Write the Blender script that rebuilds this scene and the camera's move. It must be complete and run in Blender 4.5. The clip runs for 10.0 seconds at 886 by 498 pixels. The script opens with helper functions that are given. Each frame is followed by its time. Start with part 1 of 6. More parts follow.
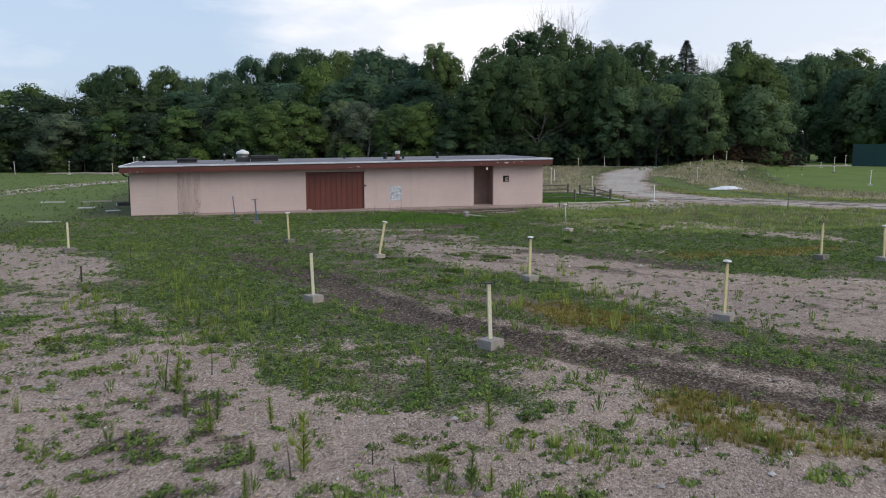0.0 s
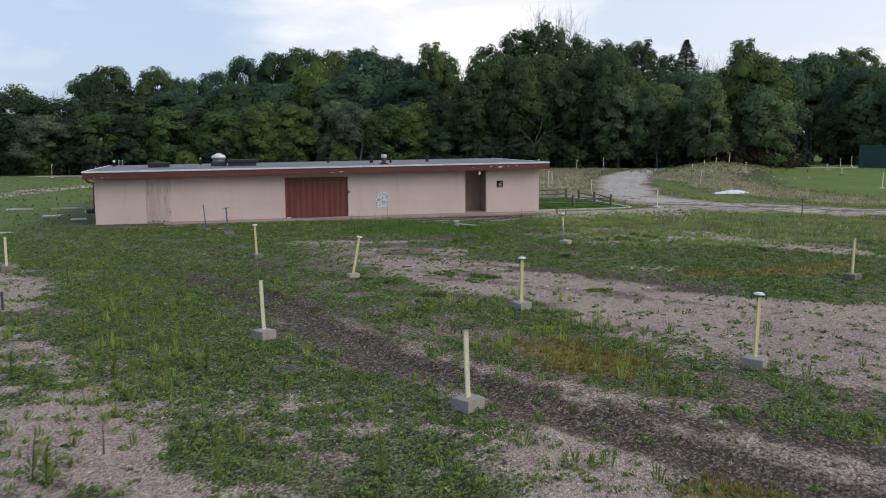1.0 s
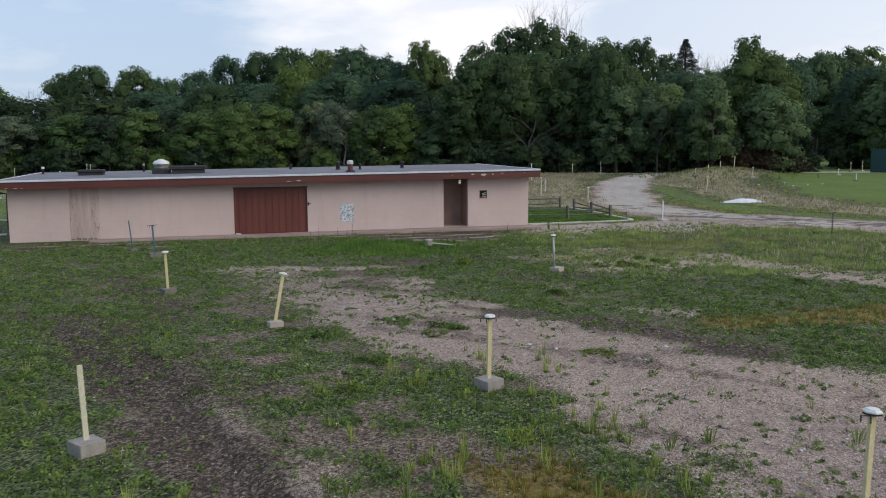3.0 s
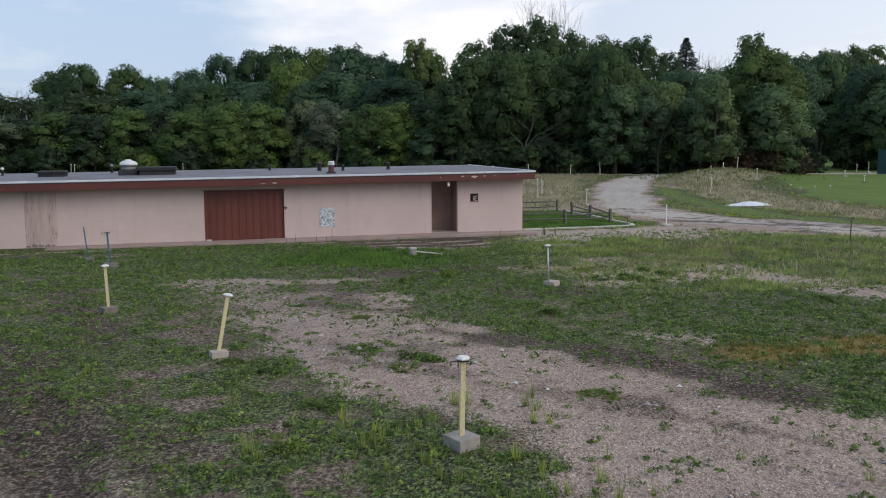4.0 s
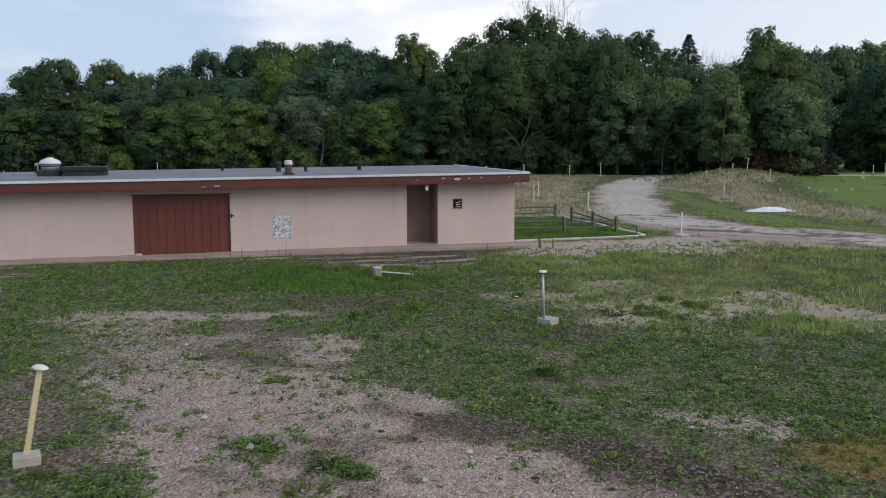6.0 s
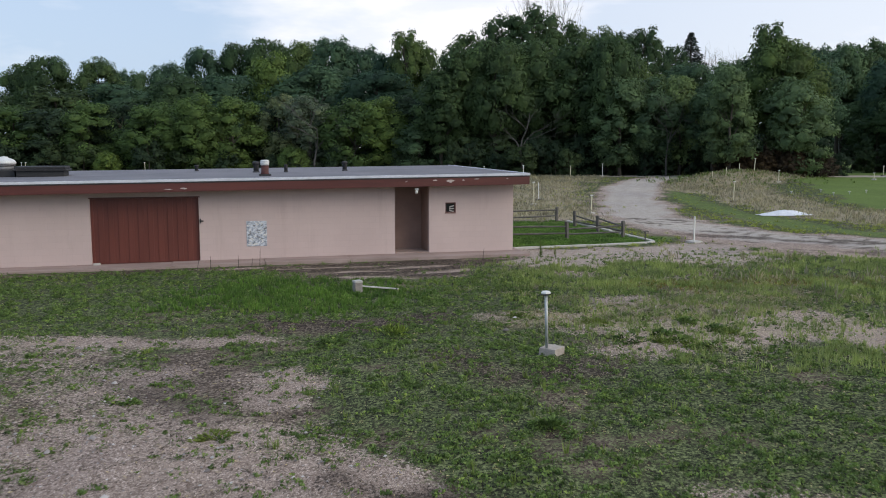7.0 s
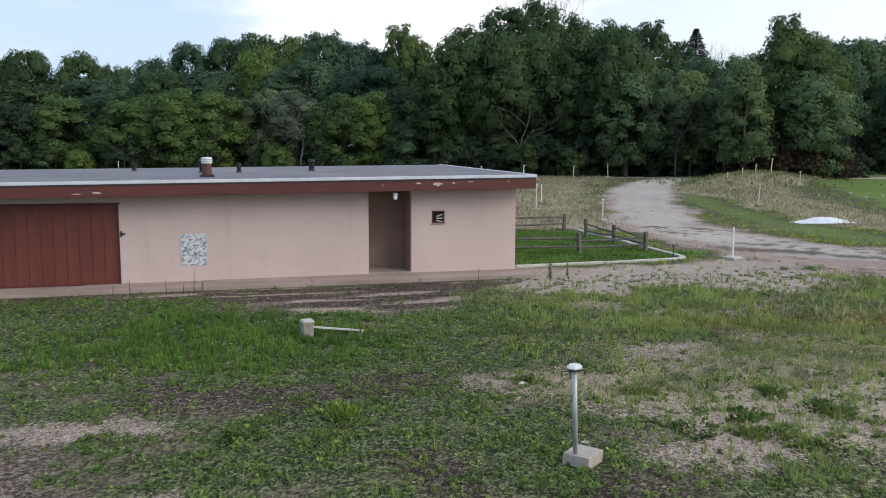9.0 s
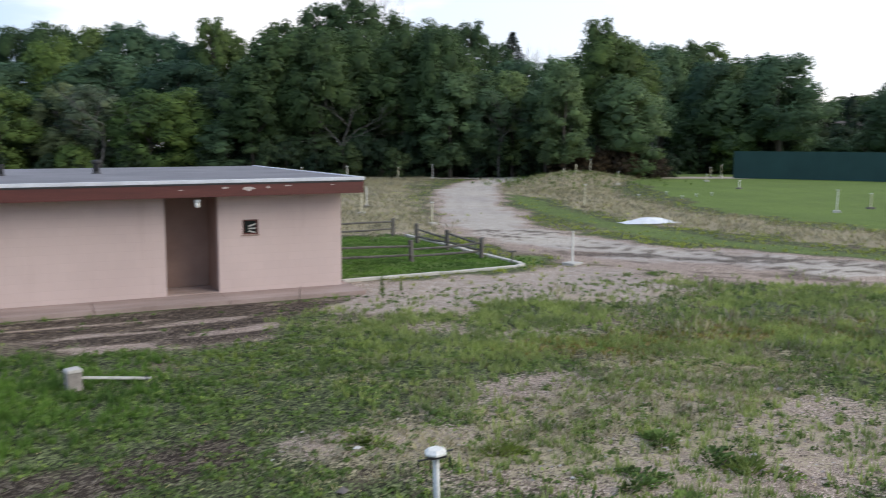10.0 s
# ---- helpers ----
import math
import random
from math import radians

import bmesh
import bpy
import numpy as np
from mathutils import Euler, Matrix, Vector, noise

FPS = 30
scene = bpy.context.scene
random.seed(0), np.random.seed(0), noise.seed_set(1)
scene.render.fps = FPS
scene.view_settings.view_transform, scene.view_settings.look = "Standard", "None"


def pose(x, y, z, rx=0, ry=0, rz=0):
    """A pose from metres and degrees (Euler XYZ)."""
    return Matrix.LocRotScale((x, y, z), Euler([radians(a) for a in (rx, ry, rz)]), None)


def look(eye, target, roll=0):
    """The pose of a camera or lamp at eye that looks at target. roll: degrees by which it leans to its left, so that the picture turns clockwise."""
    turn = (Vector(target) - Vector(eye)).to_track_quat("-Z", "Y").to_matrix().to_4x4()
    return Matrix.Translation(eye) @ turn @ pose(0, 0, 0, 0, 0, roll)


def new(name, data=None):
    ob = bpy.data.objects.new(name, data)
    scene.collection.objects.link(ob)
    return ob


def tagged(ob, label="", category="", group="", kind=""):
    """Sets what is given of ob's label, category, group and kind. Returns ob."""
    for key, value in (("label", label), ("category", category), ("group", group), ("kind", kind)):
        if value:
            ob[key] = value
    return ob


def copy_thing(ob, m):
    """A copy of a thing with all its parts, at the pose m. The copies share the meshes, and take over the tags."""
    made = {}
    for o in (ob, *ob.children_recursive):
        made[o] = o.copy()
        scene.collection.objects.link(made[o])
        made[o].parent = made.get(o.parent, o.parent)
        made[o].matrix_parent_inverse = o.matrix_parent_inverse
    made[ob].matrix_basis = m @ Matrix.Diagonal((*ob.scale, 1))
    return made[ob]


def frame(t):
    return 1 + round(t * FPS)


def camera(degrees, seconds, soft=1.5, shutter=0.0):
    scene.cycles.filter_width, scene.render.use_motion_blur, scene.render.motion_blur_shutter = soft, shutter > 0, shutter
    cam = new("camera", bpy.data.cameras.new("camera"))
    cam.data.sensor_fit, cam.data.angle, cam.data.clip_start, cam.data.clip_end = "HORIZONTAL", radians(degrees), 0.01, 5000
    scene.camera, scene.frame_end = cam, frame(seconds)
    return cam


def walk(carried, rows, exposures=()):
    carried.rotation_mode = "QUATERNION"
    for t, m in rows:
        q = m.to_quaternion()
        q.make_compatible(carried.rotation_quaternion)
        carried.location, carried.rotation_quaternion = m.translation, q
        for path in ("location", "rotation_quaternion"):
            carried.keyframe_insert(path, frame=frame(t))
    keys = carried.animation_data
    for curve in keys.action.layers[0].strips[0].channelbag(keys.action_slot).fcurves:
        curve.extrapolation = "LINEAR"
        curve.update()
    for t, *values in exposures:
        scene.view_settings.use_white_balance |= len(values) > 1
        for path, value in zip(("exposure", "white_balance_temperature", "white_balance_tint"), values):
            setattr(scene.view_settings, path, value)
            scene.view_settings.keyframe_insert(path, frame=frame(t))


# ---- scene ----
cam = camera(55.0, 10.0, soft=1.0, shutter=0.3)
METRES, EYE, TILT, LEAN, TURN = 30.0, 3.79, -6.3, 0.0, -14.4
ROWS = [
    (0.0, 0.0, 0.0, 0.0, -0.0, -0.81, 0.28),
    (0.5, 0.008, 0.0541, 0.0075, -0.03, -0.77, 0.35),
    (1.0, 0.0165, 0.1068, 0.0157, -0.1, -0.76, 0.38),
    (1.5, 0.0255, 0.1591, 0.023, -0.19, -0.72, 0.41),
    (2.0, 0.0349, 0.2097, 0.0298, -0.25, -0.7, 0.4),
    (2.5, 0.0431, 0.2597, 0.0363, -0.3, -0.65, 0.4),
    (4.0, 0.0686, 0.4026, 0.0512, -0.42, -0.61, 0.31),
    (4.5, 0.0764, 0.4513, 0.0557, -0.46, -0.62, 0.26),
    (5.0, 0.0834, 0.5004, 0.0597, -0.51, -0.6, 0.22),
    (5.5, 0.09, 0.5493, 0.0639, -0.54, -0.6, 0.19),
    (7.0, 0.1058, 0.6937, 0.0774, -0.62, -0.61, 0.08),
    (7.5, 0.1095, 0.7422, 0.0818, -0.66, -0.61, 0.03),
    (8.0, 0.1131, 0.7904, 0.0855, -0.69, -0.6, 0.01),
    (8.5, 0.116, 0.8382, 0.0894, -0.74, -0.6, -0.02),
    (9.0, 0.1192, 0.8859, 0.0936, -0.78, -0.61, -0.08),
    (9.5, 0.1224, 0.935, 0.0979, -3.74, -0.6, 0.2),
    (10.0, 0.127, 0.9854, 0.1024, -12.61, -0.66, 1.1),
]
walk(cam, [(t, pose(0, 0, EYE, TILT, LEAN, TURN) @ pose(METRES * x, METRES * y, METRES * z, 90 + pitch, roll, yaw)) for t, x, y, z, yaw, pitch, roll in ROWS],
     exposures=[(0, 0), (2.5, -0.03), (5, -0.05), (7.0, 0.02), (8.5, 0.19), (9.0, 0.26), (10, 0.36)])

# ---- world, sun and exposure ----
CLOUD_BANK = (0.2205, 0.9687, 0.1141)
world = bpy.data.worlds.new("evening_sky")
scene.world = world
world.use_nodes = True
wt = world.node_tree
wt.nodes.clear()
w_out = wt.nodes.new("ShaderNodeOutputWorld")
w_bg = wt.nodes.new("ShaderNodeBackground")
w_sky = wt.nodes.new("ShaderNodeTexSky")
w_sky.sky_type = "NISHITA"
w_sky.sun_disc = False
w_sky.sun_elevation = radians(24)
w_sky.sun_rotation = radians(115)
w_sky.air_density, w_sky.dust_density = 1.0, 2.0
w_coord = wt.nodes.new("ShaderNodeTexCoord")
w_map = wt.nodes.new("ShaderNodeMapping")
w_map.inputs["Scale"].default_value = (1.0, 1.0, 3.2)
w_noise = wt.nodes.new("ShaderNodeTexNoise")
w_noise.inputs["Scale"].default_value = 2.6
w_noise.inputs["Detail"].default_value = 6
w_noise.inputs["Roughness"].default_value = 0.55
w_ramp = wt.nodes.new("ShaderNodeValToRGB")
w_ramp.color_ramp.elements[0].position, w_ramp.color_ramp.elements[1].position = 0.44, 0.74
w_cloud = wt.nodes.new("ShaderNodeMix")
w_cloud.data_type = "RGBA"
w_cloud.inputs[6].default_value = (4.9, 6.1, 8.1, 1)
w_cloud.inputs[7].default_value = (10.8, 10.4, 10.7, 1)
w_mix = wt.nodes.new("ShaderNodeMix")
w_mix.data_type = "RGBA"
w_mix.inputs[0].default_value = 0.7
wt.links.new(w_coord.outputs["Generated"], w_map.inputs["Vector"])
wt.links.new(w_map.outputs["Vector"], w_noise.inputs["Vector"])
wt.links.new(w_noise.outputs["Fac"], w_ramp.inputs["Fac"])
w_dot = wt.nodes.new("ShaderNodeVectorMath")
w_dot.operation = "DOT_PRODUCT"
w_dot.inputs[1].default_value = (0.85, 0.53, 0.0)
w_side = wt.nodes.new("ShaderNodeMath")
w_side.operation = "MULTIPLY_ADD"
w_side.inputs[1].default_value, w_side.inputs[2].default_value = 1.35, -0.80
w_sum = wt.nodes.new("ShaderNodeMath")
w_sum.use_clamp = True
wt.links.new(w_coord.outputs["Generated"], w_dot.inputs[0])
wt.links.new(w_dot.outputs["Value"], w_side.inputs[0])
wt.links.new(w_side.outputs[0], w_sum.inputs[0])
wt.links.new(w_ramp.outputs["Color"], w_sum.inputs[1])
w_bank = wt.nodes.new("ShaderNodeVectorMath")
w_bank.operation = "DOT_PRODUCT"
w_bank.inputs[1].default_value = CLOUD_BANK
w_near = wt.nodes.new("ShaderNodeMapRange")
w_near.interpolation_type = "SMOOTHSTEP"
w_near.inputs["From Min"].default_value, w_near.inputs["From Max"].default_value = 0.995, 1.032
w_rag = wt.nodes.new("ShaderNodeMath")
w_rag.operation = "MULTIPLY_ADD"
w_rag.inputs[1].default_value = 0.05
wt.links.new(w_noise.outputs["Fac"], w_rag.inputs[0])
wt.links.new(w_bank.outputs["Value"], w_rag.inputs[2])
w_both = wt.nodes.new("ShaderNodeMath")
w_both.operation, w_both.use_clamp = "MULTIPLY_ADD", True
w_both.inputs[1].default_value = 0.75
wt.links.new(w_coord.outputs["Generated"], w_bank.inputs[0])
wt.links.new(w_rag.outputs[0], w_near.inputs["Value"])
wt.links.new(w_near.outputs["Result"], w_both.inputs[0])
wt.links.new(w_sum.outputs[0], w_both.inputs[2])
wt.links.new(w_both.outputs[0], w_cloud.inputs[0])
wt.links.new(w_sky.outputs["Color"], w_mix.inputs[6])
wt.links.new(w_cloud.outputs[2], w_mix.inputs[7])
wt.links.new(w_mix.outputs[2], w_bg.inputs["Color"])
w_bg.inputs["Strength"].default_value = 0.126
wt.links.new(w_bg.outputs["Background"], w_out.inputs["Surface"])

sun = new("sun", bpy.data.lights.new("sun", "SUN"))
sun.data.energy = 1.4
sun.data.angle = radians(40)
sun.data.color = (1.0, 0.90, 0.76)
sun.matrix_world = look((0, 0, 0), (-0.55, 0.60, -0.55))


# ---- materials ----
def material(name):
    m = bpy.data.materials.new(name)
    m.use_nodes = True
    t = m.node_tree
    t.nodes.clear()
    out = t.nodes.new("ShaderNodeOutputMaterial")
    b = t.nodes.new("ShaderNodeBsdfPrincipled")
    t.links.new(b.outputs["BSDF"], out.inputs["Surface"])
    return m, t, b, out


def noise_node(t, scale, detail=5.0, rough=0.6, coord="Object", stretch=(1, 1, 1)):
    c = t.nodes.new("ShaderNodeTexCoord")
    mp = t.nodes.new("ShaderNodeMapping")
    mp.inputs["Scale"].default_value = stretch
    n = t.nodes.new("ShaderNodeTexNoise")
    n.inputs["Scale"].default_value = scale
    n.inputs["Detail"].default_value = detail
    n.inputs["Roughness"].default_value = rough
    t.links.new(c.outputs[coord], mp.inputs["Vector"])
    t.links.new(mp.outputs["Vector"], n.inputs["Vector"])
    return n


def ramp(t, source, stops):
    r = t.nodes.new("ShaderNodeValToRGB")
    e = r.color_ramp.elements
    while len(e) < len(stops):
        e.new(0.5)
    for k, (p, c) in enumerate(stops):
        e[k].position = p
        e[k].color = (*c, 1) if len(c) == 3 else c
    t.links.new(source, r.inputs["Fac"])
    return r.outputs["Color"]


def mixc(t, fac, a, b, mode="MIX"):
    m = t.nodes.new("ShaderNodeMix")
    m.data_type, m.blend_type = "RGBA", mode
    for k, v in ((0, fac), (6, a), (7, b)):
        if isinstance(v, (int, float)):
            m.inputs[k].default_value = v
        elif isinstance(v, tuple):
            m.inputs[k].default_value = (*v, 1) if len(v) == 3 else v
        else:
            t.links.new(v, m.inputs[k])
    return m.outputs[2]


def calc(t, op, a, b=0.0, clamp=False):
    n = t.nodes.new("ShaderNodeMath")
    n.operation, n.use_clamp = op, clamp
    for k, v in ((0, a), (1, b)):
        if isinstance(v, (int, float)):
            n.inputs[k].default_value = v
        else:
            t.links.new(v, n.inputs[k])
    return n.outputs[0]


def bump(t, b, height, strength=0.3, distance=0.01):
    n = t.nodes.new("ShaderNodeBump")
    n.inputs["Strength"].default_value = strength
    n.inputs["Distance"].default_value = distance
    t.links.new(height, n.inputs["Height"])
    t.links.new(n.outputs["Normal"], b.inputs["Normal"])


def simple(name, low, high, scale=6.0, rough=0.75, metal=0.0, relief=0.25, stretch=(1, 1, 1), fine=60.0, coord="Object"):
    """A surface with stains at one scale and grain at a finer one."""
    m, t, b, _ = material(name)
    n = noise_node(t, scale, coord=coord, stretch=stretch)
    g = noise_node(t, fine, 3, coord=coord, stretch=stretch)
    base = ramp(t, n.outputs["Fac"], [(0.3, low), (0.7, high)])
    grain = ramp(t, g.outputs["Fac"], [(0.3, (0.82, 0.82, 0.82)), (0.7, (1.12, 1.12, 1.12))])
    t.links.new(mixc(t, 1.0, base, grain, "MULTIPLY"), b.inputs["Base Color"])
    b.inputs["Roughness"].default_value = rough
    b.inputs["Metallic"].default_value = metal
    bump(t, b, g.outputs["Fac"], relief, 0.004)
    return m


def foliage(name, dark, mid, light, glow=0.35, scale=0.8, low=0.66, high=1.28):
    """Leaves: tint by plant and by leaf, some light passes through."""
    m, t, b, out = material(name)
    geo = t.nodes.new("ShaderNodeNewGeometry")
    inf = t.nodes.new("ShaderNodeObjectInfo")
    leaf = ramp(t, geo.outputs["Random Per Island"], [(0.0, dark), (0.55, mid), (1.0, light)])
    plant = ramp(t, inf.outputs["Random"], [(0.0, (0.58, 0.68, 0.74)), (0.35, (0.86, 0.92, 0.94)), (0.7, (1.06, 1.06, 1.0)), (1.0, (1.38, 1.30, 0.98))])
    patch = noise_node(t, scale, 4)
    tone = ramp(t, patch.outputs["Fac"], [(0.37, (low * 0.97, low * 1.02, low * 1.06)), (0.63, (high, high * 0.98, high * 0.84))])
    col = mixc(t, 1.0, mixc(t, 1.0, leaf, plant, "MULTIPLY"), tone, "MULTIPLY")
    t.links.new(col, b.inputs["Base Color"])
    b.inputs["Roughness"].default_value = 0.7
    b.inputs["Specular IOR Level"].default_value = 0.25
    tr = t.nodes.new("ShaderNodeBsdfTranslucent")
    t.links.new(col, tr.inputs["Color"])
    ms = t.nodes.new("ShaderNodeMixShader")
    ms.inputs[0].default_value = glow
    t.links.new(b.outputs["BSDF"], ms.inputs[1])
    t.links.new(tr.outputs["BSDF"], ms.inputs[2])
    t.links.new(ms.outputs["Shader"], out.inputs["Surface"])
    return m


def wall_paint():
    """Pink masonry paint over concrete blocks: faint joints, water stains."""
    m, t, b, _ = material("pink_painted_block")
    c = t.nodes.new("ShaderNodeTexCoord")
    mp = t.nodes.new("ShaderNodeMapping")
    mp.inputs["Rotation"].default_value = (radians(90), 0, 0)
    t.links.new(c.outputs["Object"], mp.inputs["Vector"])
    br = t.nodes.new("ShaderNodeTexBrick")
    br.inputs["Scale"].default_value = 1.0
    br.inputs["Brick Width"].default_value = 0.4
    br.inputs["Row Height"].default_value = 0.2
    br.inputs["Mortar Size"].default_value = 0.006
    br.inputs["Mortar Smooth"].default_value = 0.6
    br.inputs["Color1"].default_value = (1, 1, 1, 1)
    br.inputs["Color2"].default_value = (0.97, 0.97, 0.97, 1)
    br.inputs["Mortar"].default_value = (0.93, 0.92, 0.92, 1)
    t.links.new(mp.outputs["Vector"], br.inputs["Vector"])
    big = noise_node(t, 0.5, 5, stretch=(1, 1, 0.5))
    run = noise_node(t, 1.6, 6, 0.7, stretch=(1.6, 1.6, 0.16))
    fine = noise_node(t, 45, 3)
    col = ramp(t, big.outputs["Fac"], [(0.3, WALL_LOW), (0.7, WALL_HIGH)])
    col = mixc(t, 1.0, col, br.outputs["Color"], "MULTIPLY")
    streak = ramp(t, run.outputs["Fac"], [(0.26, (0.90, 0.89, 0.88)), (0.46, (1, 1, 1))])
    col = mixc(t, 1.0, col, streak, "MULTIPLY")
    t.links.new(col, b.inputs["Base Color"])
    b.inputs["Roughness"].default_value = 0.8
    h = calc(t, "ADD", calc(t, "MULTIPLY", br.outputs["Fac"], -0.5), calc(t, "MULTIPLY", fine.outputs["Fac"], 0.35))
    bump(t, b, h, 0.35, 0.006)
    return m


WALL_LOW, WALL_HIGH = (0.525, 0.412, 0.382), (0.595, 0.470, 0.435)
pink_wall = wall_paint()
# darker pink: recess shade in the colour; soffit, sill and cracks share it
dark_pink = simple("darker_pink_paint", (0.27, 0.176, 0.142), (0.35, 0.235, 0.19), 1.5, 0.85)
fascia_red = simple("maroon_painted_board", (0.082, 0.020, 0.015), (0.128, 0.033, 0.025), 1.2, 0.6, relief=0.3, stretch=(0.4, 4, 4), fine=30)
peeled = simple("bare_peeled_wood", (0.42, 0.36, 0.33), (0.62, 0.56, 0.53), 12, 0.9)
door_red = simple("maroon_sheet_metal", (0.112, 0.027, 0.017), (0.160, 0.041, 0.026), 0.8, 0.5, relief=0.08, stretch=(2.0, 2.0, 0.5))
roof_felt = simple("grey_roofing_felt", (0.13, 0.125, 0.14), (0.205, 0.195, 0.21), 0.5, 0.85, relief=0.5, fine=25)
edge_white = simple("white_drip_edge", (0.55, 0.56, 0.60), (0.72, 0.73, 0.77), 2.0, 0.45)
concrete = simple("weathered_concrete", (0.23, 0.205, 0.185), (0.36, 0.325, 0.295), 5.0, 0.92, relief=0.6)
concrete_dark = simple("damp_concrete", (0.12, 0.107, 0.095), (0.23, 0.205, 0.18), 5.0, 0.92, relief=0.6)
stained_pink = simple("stained_pink_render", (0.40, 0.30, 0.262), (0.545, 0.435, 0.40), 1.6, 0.85, stretch=(3.2, 3.2, 0.35))
concrete_warm = simple("sandy_concrete", (0.33, 0.285, 0.245), (0.47, 0.415, 0.365), 5.0, 0.92, relief=0.6)
concrete_light = simple("pale_concrete", (0.40, 0.38, 0.35), (0.55, 0.52, 0.48), 5.0, 0.92, relief=0.6)
apron_mat = simple("stained_concrete_apron", (0.27, 0.195, 0.170), (0.41, 0.315, 0.280), 0.9, 0.9, relief=0.5, stretch=(0.6, 2, 1))
kerb_mat = simple("pale_kerb_concrete", (0.42, 0.40, 0.36), (0.58, 0.55, 0.50), 3.0, 0.9)
yellow_post = simple("faded_yellow_paint", (0.52, 0.44, 0.23), (0.66, 0.58, 0.35), 4.0, 0.7, stretch=(1, 1, 0.3))
yellow_pale = simple("bleached_yellow_paint", (0.58, 0.54, 0.38), (0.70, 0.66, 0.50), 4.0, 0.7, stretch=(1, 1, 0.3))
galv = simple("galvanised_metal", (0.40, 0.42, 0.42), (0.56, 0.58, 0.58), 9.0, 0.5, 0.4)
blue_post = simple("blue_painted_steel", (0.034, 0.090, 0.145), (0.060, 0.140, 0.205), 6.0, 0.6)
black_iron = simple("black_bracket_metal", (0.02, 0.02, 0.022), (0.05, 0.048, 0.046), 9.0, 0.6, 0.3)
white_cap = simple("white_plastic", (0.62, 0.61, 0.57), (0.78, 0.77, 0.73), 14.0, 0.5)
rail_wood = simple("weathered_grey_timber", (0.075, 0.068, 0.06), (0.17, 0.155, 0.14), 5.0, 0.9, relief=0.6, stretch=(1, 1, 1), fine=35)
vent_dark = simple("tarred_metal", (0.014, 0.014, 0.015), (0.034, 0.033, 0.034), 5.0, 0.7)
vent_light = simple("pale_aluminium", (0.58, 0.59, 0.58), (0.74, 0.75, 0.73), 5.0, 0.5, 0.1)
vent_grey = simple("dull_aluminium", (0.16, 0.16, 0.165), (0.27, 0.27, 0.275), 5.0, 0.55, 0.3)
rust_pipe = simple("rusty_red_flue", (0.055, 0.018, 0.016), (0.11, 0.036, 0.03), 8.0, 0.75)
bark = simple("grey_brown_bark", (0.045, 0.038, 0.03), (0.10, 0.086, 0.07), 3.0, 0.95, relief=0.8, stretch=(1, 1, 0.3), fine=14)
dead_grey = simple("grey_dead_wood", (0.085, 0.08, 0.072), (0.15, 0.14, 0.13), 3.0, 0.95, fine=14)
dead_bark = simple("bleached_dead_wood", (0.115, 0.107, 0.098), (0.205, 0.19, 0.175), 3.0, 0.95, fine=14)
screen_green = simple("dark_green_windscreen", (0.012, 0.046, 0.044), (0.020, 0.066, 0.062), 0.4, 0.8, relief=0.1)
tarp_white = simple("white_plastic_sheeting", (0.62, 0.64, 0.68), (0.78, 0.79, 0.82), 2.0, 0.45)
timber_pale = simple("bleached_plank", (0.45, 0.43, 0.40), (0.62, 0.60, 0.56), 5.0, 0.8)
log_dark = simple("rotten_log", (0.04, 0.035, 0.03), (0.09, 0.08, 0.07), 5.0, 0.95)
house_wall = simple("grey_house_siding", (0.17, 0.165, 0.17), (0.24, 0.235, 0.24), 1.0, 0.8)
house_roof = simple("brown_shingles", (0.09, 0.075, 0.07), (0.15, 0.125, 0.115), 2.0, 0.9)
glass_dark, gt, gb, _ = material("dark_window_glass")
gb.inputs["Base Color"].default_value = (0.02, 0.022, 0.025, 1)
gb.inputs["Roughness"].default_value = 0.08
lamp_glass, gt, gb, _ = material("frosted_lamp_glass")
gb.inputs["Base Color"].default_value = (0.8, 0.8, 0.78, 1)
gb.inputs["Roughness"].default_value = 0.3

leaf_wood = foliage("woodland_leaves", (0.060, 0.098, 0.042), (0.080, 0.128, 0.052), (0.108, 0.164, 0.066))
leaf_dark = foliage("dark_woodland_leaves", (0.062, 0.112, 0.066), (0.082, 0.142, 0.082), (0.106, 0.174, 0.098))
# lightened for the right-hand woods: the lift of haze is in the colour
leaf_mid = foliage("lightened_tree_leaves", (0.108, 0.164, 0.080), (0.136, 0.200, 0.098), (0.166, 0.238, 0.118))
leaf_light = foliage("light_green_leaves", (0.086, 0.138, 0.042), (0.116, 0.178, 0.054), (0.150, 0.220, 0.070))
leaf_grey = foliage("grey_green_leaves", (0.092, 0.124, 0.080), (0.128, 0.164, 0.106), (0.172, 0.208, 0.140))
leaf_spruce = foliage("spruce_needles", (0.065, 0.094, 0.084), (0.090, 0.126, 0.108), (0.118, 0.158, 0.132), 0.1)
leaf_brown = foliage("rusty_hedge_leaves", (0.035, 0.024, 0.017), (0.065, 0.042, 0.027), (0.095, 0.066, 0.038))
# foot and depth of the woods: shade put into a darker leaf colour
leaf_shade = foliage("shaded_wood_leaves", (0.030, 0.052, 0.028), (0.042, 0.070, 0.037), (0.060, 0.094, 0.048))
weed_leaf = foliage("low_weed_leaves", (0.106, 0.160, 0.042), (0.148, 0.212, 0.056), (0.215, 0.285, 0.088), 0.25, 4.2, 0.50, 1.48)
grass_leaf = foliage("grass_blades", (0.150, 0.196, 0.045), (0.235, 0.292, 0.072), (0.33, 0.378, 0.120))
dark_litter = foliage("dead_brown_leaves", (0.045, 0.032, 0.022), (0.085, 0.064, 0.044), (0.15, 0.118, 0.084), 0.1)
